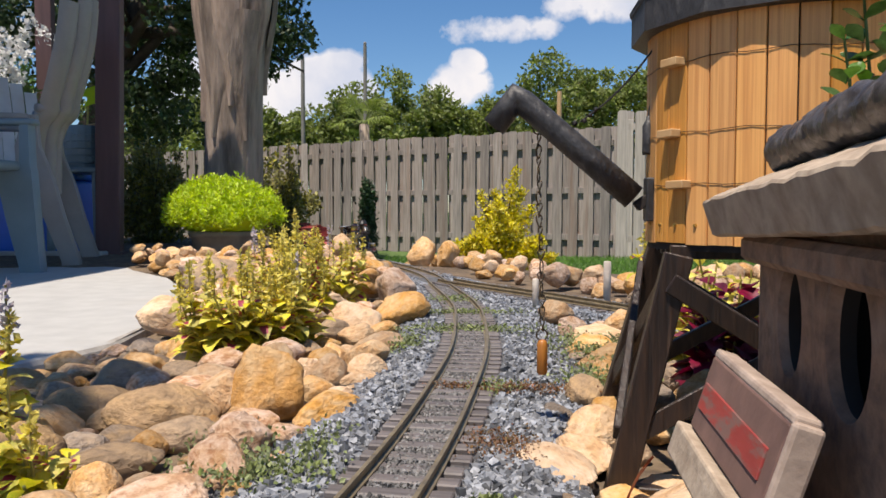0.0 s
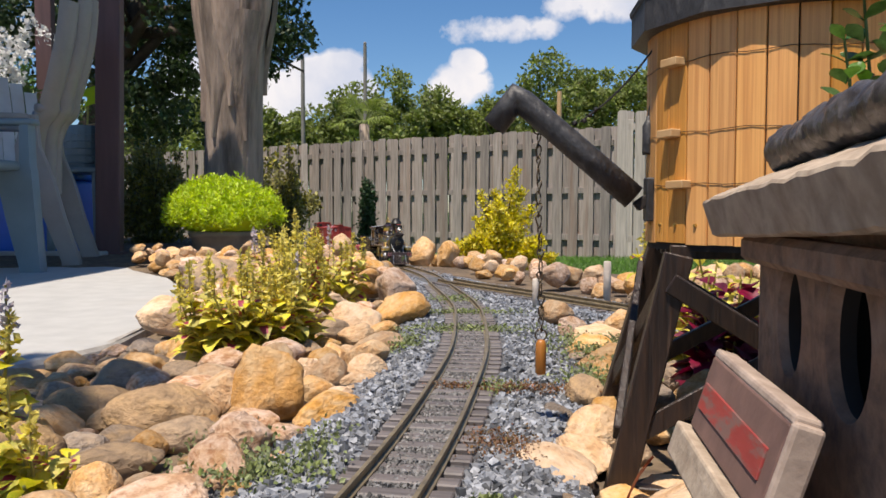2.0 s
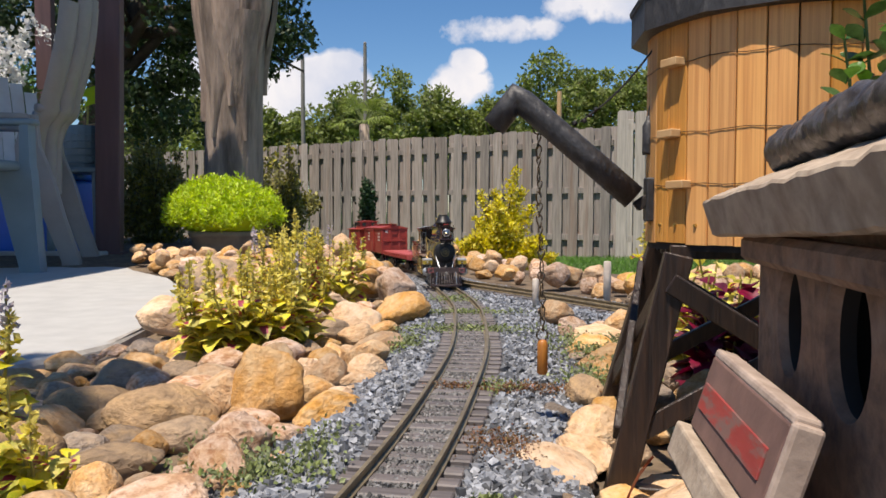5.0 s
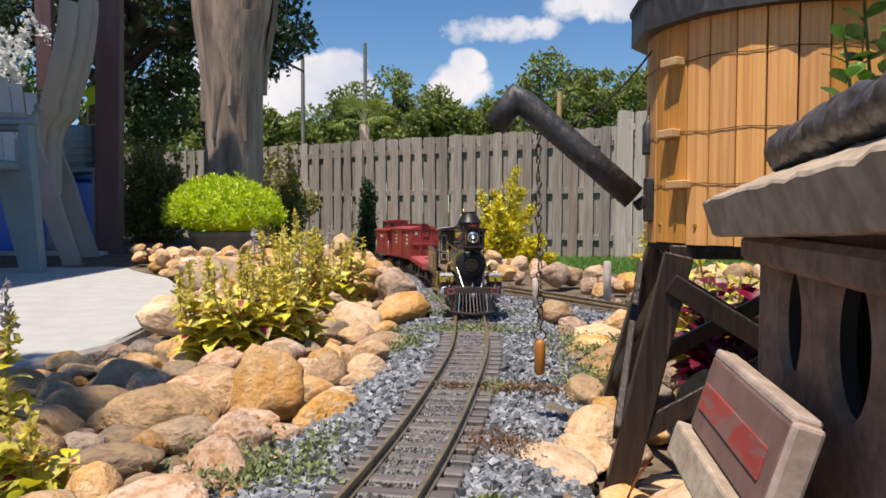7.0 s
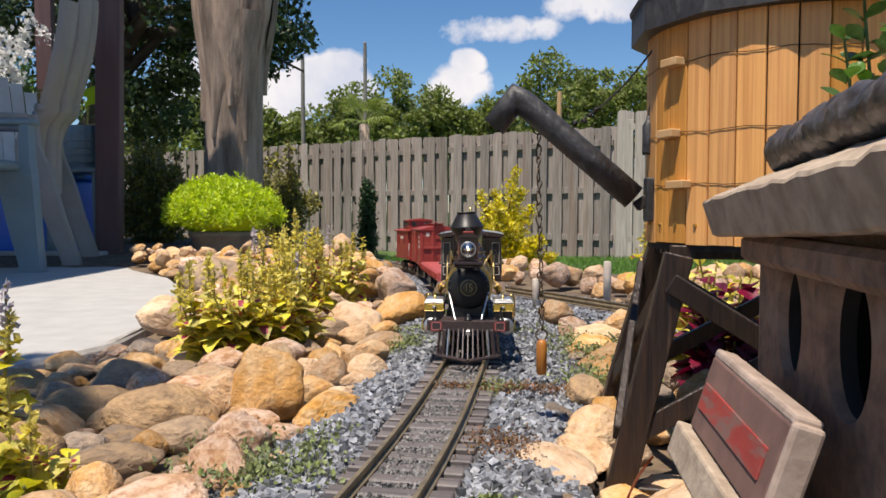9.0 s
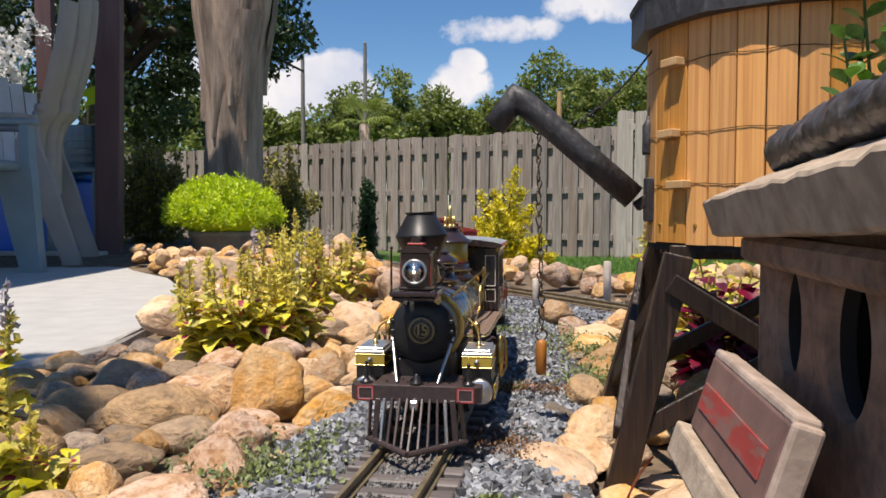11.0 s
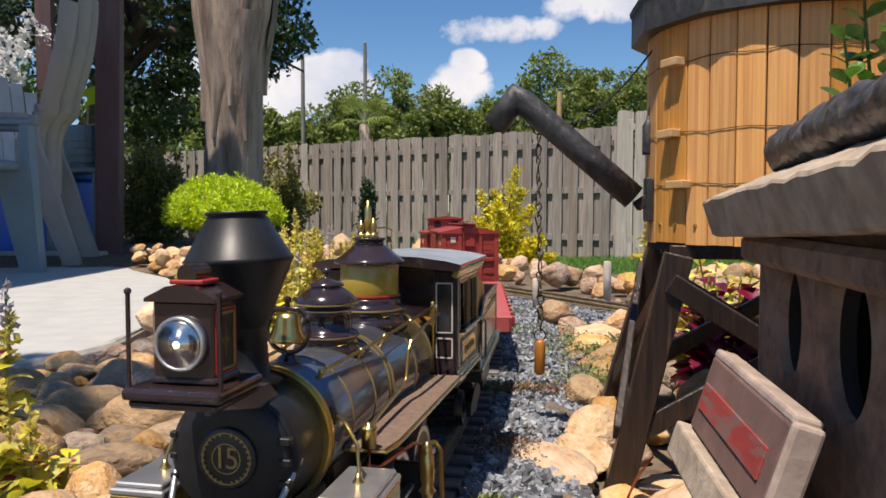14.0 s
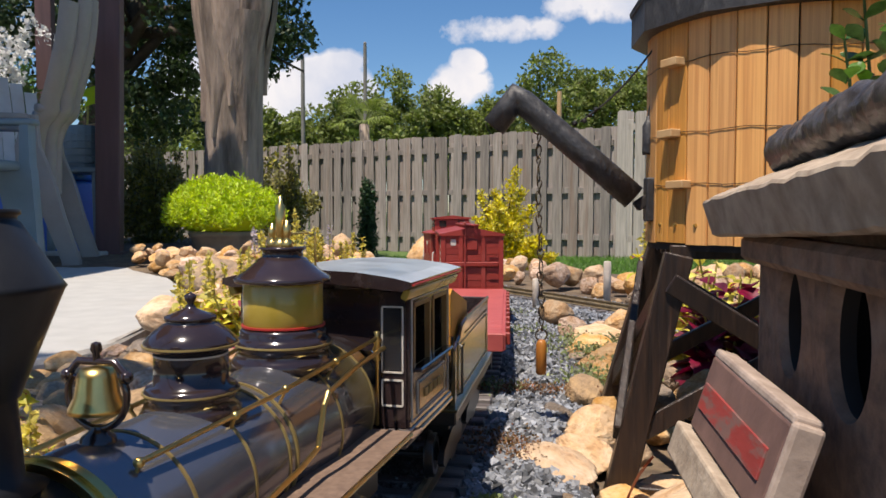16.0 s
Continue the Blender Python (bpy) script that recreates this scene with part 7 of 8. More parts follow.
            part("stanchion", bm, BRASS, hr, smooth=60)
        part("feed_pipe", tube(bmesh.new(), [(sx * 0.034, -0.0935, 0.0785), (sx * 0.033, -0.115, 0.080), (sx * 0.0325, -0.15, 0.0825), (sx * 0.0325, -0.166, 0.0855), (sx * 0.0325, -0.172, 0.1005), (sx * 0.0325, -0.176, 0.1045), (sx * 0.0335, -0.205, 0.109), (sx * 0.0345, -0.24, 0.1115)], 0.0011, 8), BRASS, t, "brass feed pipe")
        bm = turned(bmesh.new(), [(0.001, 0.0), (0.0028, 0.0015), (0.0032, 0.004), (0.002, 0.007), (0.0012, 0.0095)], at(sx * 0.034, -0.087, 0.0785) @ pose(0, 0, 0, 90, 0, 0), 14)
        part("check_valve", bm, BRASS, t, smooth=50)
        bm = turned(bmesh.new(), [(0.0034, 0.0735), (0.0034, 0.081), (0.0036, 0.0815), (0.0036, 0.0825), (0.0012, 0.083), (0.0010, 0.0845), (0, 0.0846)], at(sx * 0.0375, -0.083, 0), 18)
        part("oil_cup", bm, BRASS, t, "brass oil cup", smooth=35)
        part("drain_pipe", tube(bmesh.new(), [(sx * 0.0375, -0.083, 0.074), (sx * 0.0375, -0.083, 0.0655), (sx * 0.041, -0.086, 0.0640), (sx * 0.0485, -0.118, 0.0655), (sx * 0.0505, -0.124, 0.0635), (sx * 0.0505, -0.125, 0.05)], 0.0010, 8), COPPER, t, "copper pipe")
        part("oil_pipe", tube(bmesh.new(), [(sx * 0.0262, -0.072, 0.090), (sx * 0.033, -0.066, 0.0885), (sx * 0.0405, -0.058, 0.082), (sx * 0.0425, -0.054, 0.0735), (sx * 0.0425, -0.054, 0.0705)], 0.0008, 8), BRASS, t)
        part("washout_plug", turned(bmesh.new(), [(0.0042, 0), (0.0042, 0.0012), (0.0030, 0.0018), (0, 0.0018)], at(sx * 0.0250, -0.0705, 0.090) @ pose(0, 0, 0, 0, sx * 74, 0), 18), MATT, t, smooth=30)
        # injector stand
        bm = turned(bmesh.new(), [(0.0022, 0.030), (0.0036, 0.0325), (0.0022, 0.035), (0.0026, 0.041), (0.0042, 0.043), (0.0026, 0.045), (0.0034, 0.049), (0.0034, 0.060), (0.0022, 0.0615), (0.0030, 0.063), (0.0018, 0.0645), (0.0016, 0.0665), (0, 0.067)], at(sx * 0.0555, -0.118, 0), 16)
        part("injector", bm, BRASS, t, "turned brass injector", smooth=35)
        part("injector_pipe", tube(bmesh.new(), [(sx * 0.0555, -0.118, 0.066), (sx * 0.0585, -0.122, 0.0655), (sx * 0.060, -0.127, 0.060), (sx * 0.060, -0.130, 0.036), (sx * 0.0555, -0.126, 0.030)], 0.0012, 8), BRASS, t)
        # cylinder block
        cyl = part("cylinder", turned(bmesh.new(), [(0.0098, 0.030), (0.0106, 0.0305), (0.0106, 0.075), (0.0098, 0.0755)], at(sx * 0.0455, 0, 0.0365) @ ALONG, 32), IRON, t, smooth=40)
        part("cylinder_head", turned(bmesh.new(), [(0.0100, 0.0), (0.0100, 0.0016), (0.0085, 0.0024), (0.0035, 0.0028), (0.003, 0.0042), (0, 0.0044)], at(sx * 0.0455, -0.0302, 0.0365) @ pose(0, 0, 0, -90, 0, 0), 32), SILVER, cyl, "silver cylinder cover", smooth=35)
        part("cylinder_band", boxm((0.0012, 0.044, 0.012), at(sx * 0.0563, -0.053, 0.0365), 0.0004), OLIVE, cyl, "olive side panel")
        ch = part("steam_chest", boxm((0.0225, 0.040, 0.0215), at(sx * 0.0425, -0.053, 0.0555), 0.0005), IRON, t)
        part("chest_band", boxm((0.0233, 0.0408, 0.0075), at(sx * 0.0425, -0.053, 0.0590), 0.0003), OLIVE, ch, "olive-gold band")
        for z in (0.0547, 0.0632):
            part("chest_line", boxm((0.0237, 0.0412, 0.0010), at(sx * 0.0425, -0.053, z), 0.0002), BRASS, ch)
        part("chest_cover", boxm((0.0240, 0.0415, 0.0026), at(sx * 0.0425, -0.053, 0.0652), 0.0006), SILVER, ch, "silver cover")
        part("chest_cover", boxm((0.0210, 0.038, 0.0022), at(sx * 0.0425, -0.053, 0.0676), 0.0006), SILVER, ch, "silver cover")
        part("chest_nut", turned(bmesh.new(), [(0.002, 0), (0.002, 0.0015), (0.0012, 0.0018), (0.0012, 0.0035), (0, 0.0036)], at(sx * 0.0425, -0.0325, 0.0595) @ pose(0, 0, 0, -90, 0, 0), 10), STEEL, ch, smooth=40)
        part("chest_fitting", turned(bmesh.new(), [(0.0026, 0.0686), (0.0022, 0.0695), (0.0014, 0.0705), (0.001, 0.0725)], at(sx * 0.0425, -0.053, 0), 12), BRASS, ch, smooth=40)
        # crosshead guides and frames
        for z in (0.0305, 0.0425):
            part("guide_bar", boxm((0.004, 0.05, 0.002), at(sx * 0.0455, -0.10, z), 0.0004), STEEL, t)
        part("guide_yoke", boxm((0.014, 0.003, 0.024), at(sx * 0.044, -0.126, 0.042), 0.0005), IRON, t)
        part("frame", boxm((0.004, 0.235, 0.022), at(sx * 0.0145, -0.165, 0.0365), 0.0006), IRON, t)
        # brace rods down to the pilot deck
        part("brace_rod", rod(bmesh.new(), (sx * 0.0255, -0.036, 0.083), (sx * 0.0155, -0.006, 0.0475), 0.0012, n=10), SILVER, t, "bright brace rod", smooth=60)
        # cab side
    for sx in (-1, 1):
        wheel(t, sx * 0.0265, -0.024, 0.0112, 0)
        for y in (-0.112, -0.163, -0.214):
            wheel(t, sx * 0.0265, y, 0.0238, 12, keyed=True)
        r = part("side_rod", boxm((0.0024, 0.108, 0.0042), Matrix(), 0.0006), STEEL, t, "bright side rod")
        RODS.append((r, sx * 0.0345, -0.163))
        r.matrix_basis = at(sx * 0.0345, -0.163, 0.0333)
    for y in (-0.112, -0.163, -0.214, -0.024):
        part("axle", rod(bmesh.new(), (-0.026, y, 0.0238 if y < -0.1 else 0.0112), (0.026, y, 0.0238 if y < -0.1 else 0.0112), 0.0025, n=10), IRON, t)
    part("ashpan", boxm((0.025, 0.13, 0.02), at(0, -0.17, 0.048), 0.002), IRON, t)
    part("saddle", boxm((0.044, 0.042, 0.024), at(0, -0.053, 0.0515), 0.003), IRON, t)
    # pilot: deck, end beams and bars
    px = 0.0
    dk = part("pilot_deck", boxm((0.066, 0.043, 0.0022), at(px, -0.0205, 0.0460), 0.0005), WALKWAY_DARK, t)
    bm = bmesh.new()
    prism(bm, [(-0.0490, -0.012), (-0.0490, -0.0005), (-0.0445, 0.0035), (0.0445, 0.0035), (0.0490, -0.0005), (0.0490, -0.012)], 0.0115, at(px, 0, 0.0355))
    bmesh.ops.recalc_face_normals(bm, faces=bm.faces)
    beam = part("pilot_beam", bm, WALKWAY_DARK, t)
    for sx in (-1, 1):
        bm = bmesh.new()
        outline(bm, 0.0105, 0.0085, 0.0008, at(px + sx * 0.0375, 0.0037, 0.0413) @ FRONT)
        part("beam_line", bm, PINK_LINE, beam, "rose and red lining")
        bm = bmesh.new()
        outline(bm, 0.0122, 0.0102, 0.0006, at(px + sx * 0.0375, 0.0037, 0.0413) @ FRONT)
        part("beam_line", bm, RED_LINE, beam, "red lining")
        part("finial", turned(bmesh.new(), [(0.0048, 0.0470), (0.0048, 0.0482), (0.0030, 0.0492), (0.0016, 0.0515), (0.0022, 0.0540), (0.0012, 0.0575), (0.0009, 0.0605), (0.0013, 0.0615), (0.0013, 0.0630), (0, 0.0638)], at(px + sx * 0.0390, -0.006, 0), 16), IRON, t, smooth=40)
    part("king_pin", turned(bmesh.new(), [(0.0052, 0.0470), (0.0050, 0.0490), (0.0030, 0.0500), (0.0030, 0.0525), (0.0016, 0.0535), (0.0016, 0.0548), (0, 0.0552)], at(px, -0.004, 0), 16), IRON, t, smooth=40)
    for k in range(10):
        x = -0.024 + 0.0053 * k
        part("bolt", rod(bmesh.new(), (px + x, -0.010 - 0.009 * (k % 3), 0.047), (px + x, -0.010 - 0.009 * (k % 3), 0.0480), 0.0009, n=6), IRON, dk)
    nb = 13
    for k in range(nb):
        f = -1 + 2 * k / (nb - 1)
        top = Vector((px + 0.0335 * f, 0.003, 0.0375))
        low = Vector((px + 0.0365 * f, 0.033 - 0.036 * abs(f), 0.0065))
        d = low - top
        mid = (top + low) / 2
        q = pose(0, 0, 0) @ between(top, low)
        edge = k in (2, nb - 3)
        part("pilot_bar", boxm((0.0020, 0.0042, d.length), q, 0.0004), SILVER if edge else WALKWAY_DARK, t, "bright bar" if edge else "")
    for sx in (-1, 1):
        part("pilot_shoe", rod(bmesh.new(), (px, 0.0345, 0.0055), (px + sx * 0.0375, -0.004, 0.0055), 0.0024, n=8), WALKWAY_DARK, t)
    part("coupler", boxm((0.006, 0.006, 0.007), at(px, 0.007, 0.034), 0.001), STEEL, t)
    # cab
    cy0, cy1, hw = -0.2475, -0.328, 0.0435
    part("cab_floor", boxm((0.092, cy0 - cy1 + 0.004, 0.003), at(0, (cy0 + cy1) / 2, 0.0695), 0.0006), MAROON, t)
    part("cab_sill", boxm((0.0935, cy0 - cy1 + 0.006, 0.0025), at(0, (cy0 + cy1) / 2, 0.0665), 0.0006), BRONZE, t)
    for sx in (-1, 1):
        # front panels either side of the boiler, with window and lower panel
        fw = part("cab_front", boxm((0.0135, 0.003, 0.067), at(sx * 0.0368, cy0, 0.1045), 0.0004), MAROON, t)
        pane = part("front_window", boxm((0.0088, 0.001, 0.030), at(sx * 0.0368, cy0 + 0.0014, 0.1145)), GLASS, fw)
        pane.visible_shadow = False
        part("window_back", boxm((0.0088, 0.0008, 0.030), at(sx * 0.0368, cy0 + 0.00075 + 0.0005, 0.1145)), IRON, fw)
        for h, z in ((0.0318, 0.1145), (0.0125, 0.0885)):
            bm = bmesh.new()
            outline(bm, 0.0104, h, 0.0008, at(sx * 0.0368, cy0 + 0.0018, z) @ FRONT)
            part("panel_line", bm, CREAM, fw, "cream lining")
        # side: posts, sills and lower panel round two open windows
        side = part("cab_side", boxm((0.003, cy0 - cy1, 0.027), at(sx * hw, (cy0 + cy1) / 2, 0.0845), 0.0004), MAROON, t)
        part("side_header", boxm((0.003, cy0 - cy1, 0.008), at(sx * hw, (cy0 + cy1) / 2, 0.1345), 0.0004), MAROON, side)
        for y, w in ((cy0 - 0.004, 0.008), (-0.2875, 0.006), (cy1 + 0.004, 0.008)):
            part("side_post", boxm((0.003, w, 0.034), at(sx * hw, y, 0.1145), 0.0004), MAROON, side)
        for y in (-0.2695, -0.306):
            bm = bmesh.new()
            outline(bm, 0.029, 0.0325, 0.0022, at(sx * (hw + 0.0006), y, 0.1142) @ pose(0, 0, 0, 90, 0, 90), 0.0028)
            part("window_frame", bm, WINDOW_WOOD, side, "golden-brown window frame")
        part("arm_rest", boxm((0.006, cy0 - cy1 - 0.012, 0.0022), at(sx * (hw + 0.003), (cy0 + cy1) / 2, 0.0985), 0.0008), MAROON, side)
        part("side_panel", boxm((0.0008, 0.050, 0.0135), at(sx * (hw + 0.0018), (cy0 + cy1) / 2, 0.0835)), BRONZE, side, "bronze lower panel")
        bm = bmesh.new()
        outline(bm, 0.054, 0.0165, 0.0007, at(sx * (hw + 0.0019), (cy0 + cy1) / 2, 0.0835) @ pose(0, 0, 0, 90, 0, 90))
        part("panel_line", bm, CREAM, side, "cream lining")
        bm = bmesh.new()
        outline(bm, 0.074, 0.060, 0.0006, at(sx * (hw + 0.0017), (cy0 + cy1) / 2, 0.1035) @ pose(0, 0, 0, 90, 0, 90))
        part("side_line", bm, CREAM, side, "cream lining")
        for k in range(4):
            part("mark", boxm((0.0006, 0.0055, 0.0045), at(sx * (hw + 0.0024), (cy0 + cy1) / 2 - 0.0135 + 0.009 * k, 0.0835)), GOLD_LINE, side)
        part("grab_rail", tube(bmesh.new(), [(sx * (hw + 0.001), cy1 + 0.003, 0.1045), (sx * (hw + 0.004), cy1 + 0.002, 0.1035), (sx * (hw + 0.004), cy1 + 0.002, 0.0785), (sx * (hw + 0.001), cy1 + 0.003, 0.0775)], 0.0007, 6), IRON, t)
        post = turned(bmesh.new(), [(0.0009, 0.073), (0.0009, 0.104), (0.0022, 0.1055), (0.0013, 0.108), (0.0024, 0.110), (0.0014, 0.1125), (0.0026, 0.1145), (0.0012, 0.1165), (0.0016, 0.1185), (0, 0.119)], at(sx * 0.0298, cy0 + 0.0042, 0), 12)
        part("valve_column", post, BRASS, t, "turned brass valve column", smooth=40)
    part("cab_front_centre", boxm((0.060, 0.003, 0.030), at(0, cy0 - 0.0006, 0.1235), 0.0004), MAROON, t)
    part("cab_back_header", boxm((0.087, 0.003, 0.010), at(0, cy1, 0.1345), 0.0004), MAROON, t)
    for sx in (-1, 1):
        part("cab_back", boxm((0.026, 0.003, 0.062), at(sx * 0.0305, cy1, 0.1005), 0.0004), MAROON, t)
    part("backhead", turned(bmesh.new(), [(0.030, 0.2480), (0.030, 0.262), (0.028, 0.263)], at(0, 0, BZ) @ ALONG, 40), IRON, t, smooth=40)
    # arched roof with moulded eaves
    bm = bmesh.new()
    arch = [(-0.0490, 0.1405), (-0.0490, 0.1432), (-0.040, 0.1452), (-0.022, 0.1475), (0, 0.1484), (0.022, 0.1475), (0.040, 0.1452), (0.0490, 0.1432), (0.0490, 0.1405), (0.044, 0.1388), (0, 0.1425), (-0.044, 0.1388)]
    prism(bm, arch, 0.106, at(0, -0.237, 0) @ pose(0, 0, 0, 90, 0, 0))
    bmesh.ops.recalc_face_normals(bm, faces=bm.faces)
    for fc in bm.faces:
        fc.material_index = 0 if fc.normal.z > 0.5 else 1
    part("cab_roof", bm, [ROOF_GREY, MAROON], t, "grey cab roof with dark eaves")
    for sx in (-1, 1):
        part("cornice", boxm((0.0035, 0.100, 0.0055), at(sx * 0.0452, -0.2895, 0.1372) @ pose(0, 0, 0, 0, sx * 25, 0), 0.0006), OLIVE, t, "olive cornice")
        part("cornice_line", boxm((0.001, 0.104, 0.0008), at(sx * 0.0496, -0.290, 0.1418)), RED_LINE, t)
    return t


WALKWAY_DARK = mat("dark_brown_iron", (0.058, 0.038, 0.036), (0.035, 0.023, 0.022), 0.5, scale=220, bump=0.3, bump_dist=0.0005, dirt=(0.10, 0.08, 0.075), dirt_scale=260, dirt_at=(0.62, 0.75))
LOCO = make_loco()


def truck(parent, y, r=0.0145):
    """A four-wheeled truck with side frames."""
    for sx in (-1, 1):
        for dy in (-0.026, 0.026):
            wheel(parent, sx * 0.0258, y + dy, r, 0, 0.0055, hub=IRON)
        bm = bmesh.new()
        prism(bm, [(-0.042, 0.014), (-0.036, 0.010), (-0.014, 0.009), (-0.010, 0.006), (0.010, 0.006), (0.014, 0.009), (0.036, 0.010), (0.042, 0.014), (0.036, 0.021), (0.010, 0.027), (-0.010, 0.027), (-0.036, 0.021)], 0.004, at(sx * 0.0345 - 0.002, y, 0) @ pose(0, 0, 0, 90, 0, 90))
        part("truck_frame", bm, IRON, parent)
    part("bolster", boxm((0.07, 0.018, 0.010), at(0, y, 0.026), 0.001), IRON, parent)
    for dy in (-0.026, 0.026):
        part("axle", rod(bmesh.new(), (-0.026, y + dy, r), (0.026, y + dy, r), 0.002, n=8), IRON, parent)


def make_tender():
    t = thing("tender", label="black and bronze tender carrying an orange load and coal", category="tender")
    L = 0.19
    part("tender_frame", boxm((0.092, L + 0.012, 0.009), at(0, -L / 2, 0.046), 0.001), IRON, t)
    part("tender_edge", boxm((0.094, L + 0.014, 0.002), at(0, -L / 2, 0.051), 0.0005), BRONZE, t)
    for sx in (-1, 1):
        bm = bmesh.new()
        prism(bm, [(-0.004, 0.052), (-L + 0.002, 0.052), (-L + 0.002, 0.101), (-0.050, 0.101), (-0.036, 0.098), (-0.026, 0.092), (-0.010, 0.089), (-0.004, 0.087)], 0.003, at(sx * 0.0425 - 0.0015, 0, 0) @ pose(0, 0, 0, 90, 0, 90))
        bmesh.ops.recalc_face_normals(bm, faces=bm.faces)
        s = part("tender_side", bm, BRONZE, t, "glossy bronze-black side")
        part("side_rim", tube(bmesh.new(), [(sx * 0.0425, -0.004, 0.0875), (sx * 0.0425, -0.010, 0.0895), (sx * 0.0425, -0.026, 0.0925), (sx * 0.0425, -0.036, 0.0985), (sx * 0.0435, -0.050, 0.1015), (sx * 0.0435, -L + 0.002, 0.1015)], 0.0016, 6), MAROON, s)
        for k in range(22):
            part("rivet", boxm((0.0008, 0.001, 0.001), at(sx * 0.0443, -0.02 - 0.0075 * k, 0.0925 if k > 3 else 0.085)), MAROON, s)
        bm = bmesh.new()
        outline(bm, L - 0.03, 0.032, 0.0007, at(sx * 0.0443, -L / 2, 0.073) @ pose(0, 0, 0, 90, 0, 90))
        part("side_line", bm, GOLD_LINE, s)
        part("grab_rail", tube(bmesh.new(), [(sx * 0.0445, -0.008, 0.092), (sx * 0.048, -0.007, 0.090), (sx * 0.048, -0.007, 0.060), (sx * 0.0445, -0.008, 0.058)], 0.0008, 6), IRON, t)
    part("tender_back", boxm((0.085, 0.003, 0.050), at(0, -L + 0.002, 0.077), 0.0006), MAROON, t)
    part("coal_deck", boxm((0.082, L - 0.01, 0.004), at(0, -L / 2, 0.082)), MAROON, t)
    bm = bmesh.new()
    prism(bm, [(-0.008, 0.084), (-0.085, 0.084), (-0.085, 0.110), (-0.060, 0.116), (-0.016, 0.126), (-0.008, 0.123)], 0.042, at(-0.040, 0, 0) @ pose(0, 0, 0, 90, 0, 90))
    bmesh.ops.recalc_face_normals(bm, faces=bm.faces)
    part("load_box", bm, ORANGE, t, "orange load box")
    bm = bmesh.new()
    bmesh.ops.create_icosphere(bm, subdivisions=4, radius=1, matrix=at(0, -0.125, 0.086) @ Matrix.Diagonal((0.038, 0.055, 0.015, 1)))
    for v in bm.verts:
        v.co += v.normal * 0.006 * noise.noise(v.co * 160)
    part("coal_heap", bm, COAL, t, "heap of black coal")
    part("drawbar", boxm((0.012, 0.05, 0.004), at(0, 0.012, 0.032), 0.001), IRON, t)
    truck(t, -0.045)
    truck(t, -0.148)
    part("rear_coupler", boxm((0.012, 0.045, 0.008), at(0, -L - 0.02, 0.034), 0.001), IRON, t)
    return t


TENDER = make_tender()


def make_flat():
    t = thing("flat_car", label="red model flat car with stake pockets", category="flat car")
    L = 0.44
    part("deck", boxm((0.098, L, 0.008), at(0, -L / 2, 0.0500), 0.001), RED_DECK, t)
    for k in range(22):
        part("plank", boxm((0.096, L / 22 - 0.0012, 0.0022), at(0, -L / 22 * (k + 0.5), 0.0548), 0.0003), RED_DECK, t)
    for sx in (-1, 1):
        part("side_sill", boxm((0.005, L, 0.016), at(sx * 0.0495, -L / 2, 0.0465), 0.0008), RED_DECK, t)
        for k in range(11):
            part("stake_pocket", boxm((0.005, 0.010, 0.012), at(sx * 0.0540, -0.02 - 0.040 * k, 0.0475), 0.0008), RED_CAR, t)
    for y in (-0.001, -L + 0.001):
        part("end_sill", boxm((0.100, 0.006, 0.018), at(0, y, 0.0465), 0.0008), RED_DECK, t)
        part("coupler", boxm((0.012, 0.036, 0.009), at(0, y + (0.018 if y > -0.1 else -0.018), 0.034), 0.001), IRON, t)
    part("brake_wheel", turned(bmesh.new(), [(0.011, 0.066), (0.0122, 0.0672), (0.011, 0.0684)], at(0.034, -0.01, 0), 20), IRON, t, smooth=40)
    part("brake_staff", rod(bmesh.new(), (0.034, -0.01, 0.05), (0.034, -0.01, 0.067), 0.001, n=6), IRON, t)
    truck(t, -0.08)
    truck(t, -0.36)
    return t


FLAT = make_flat()


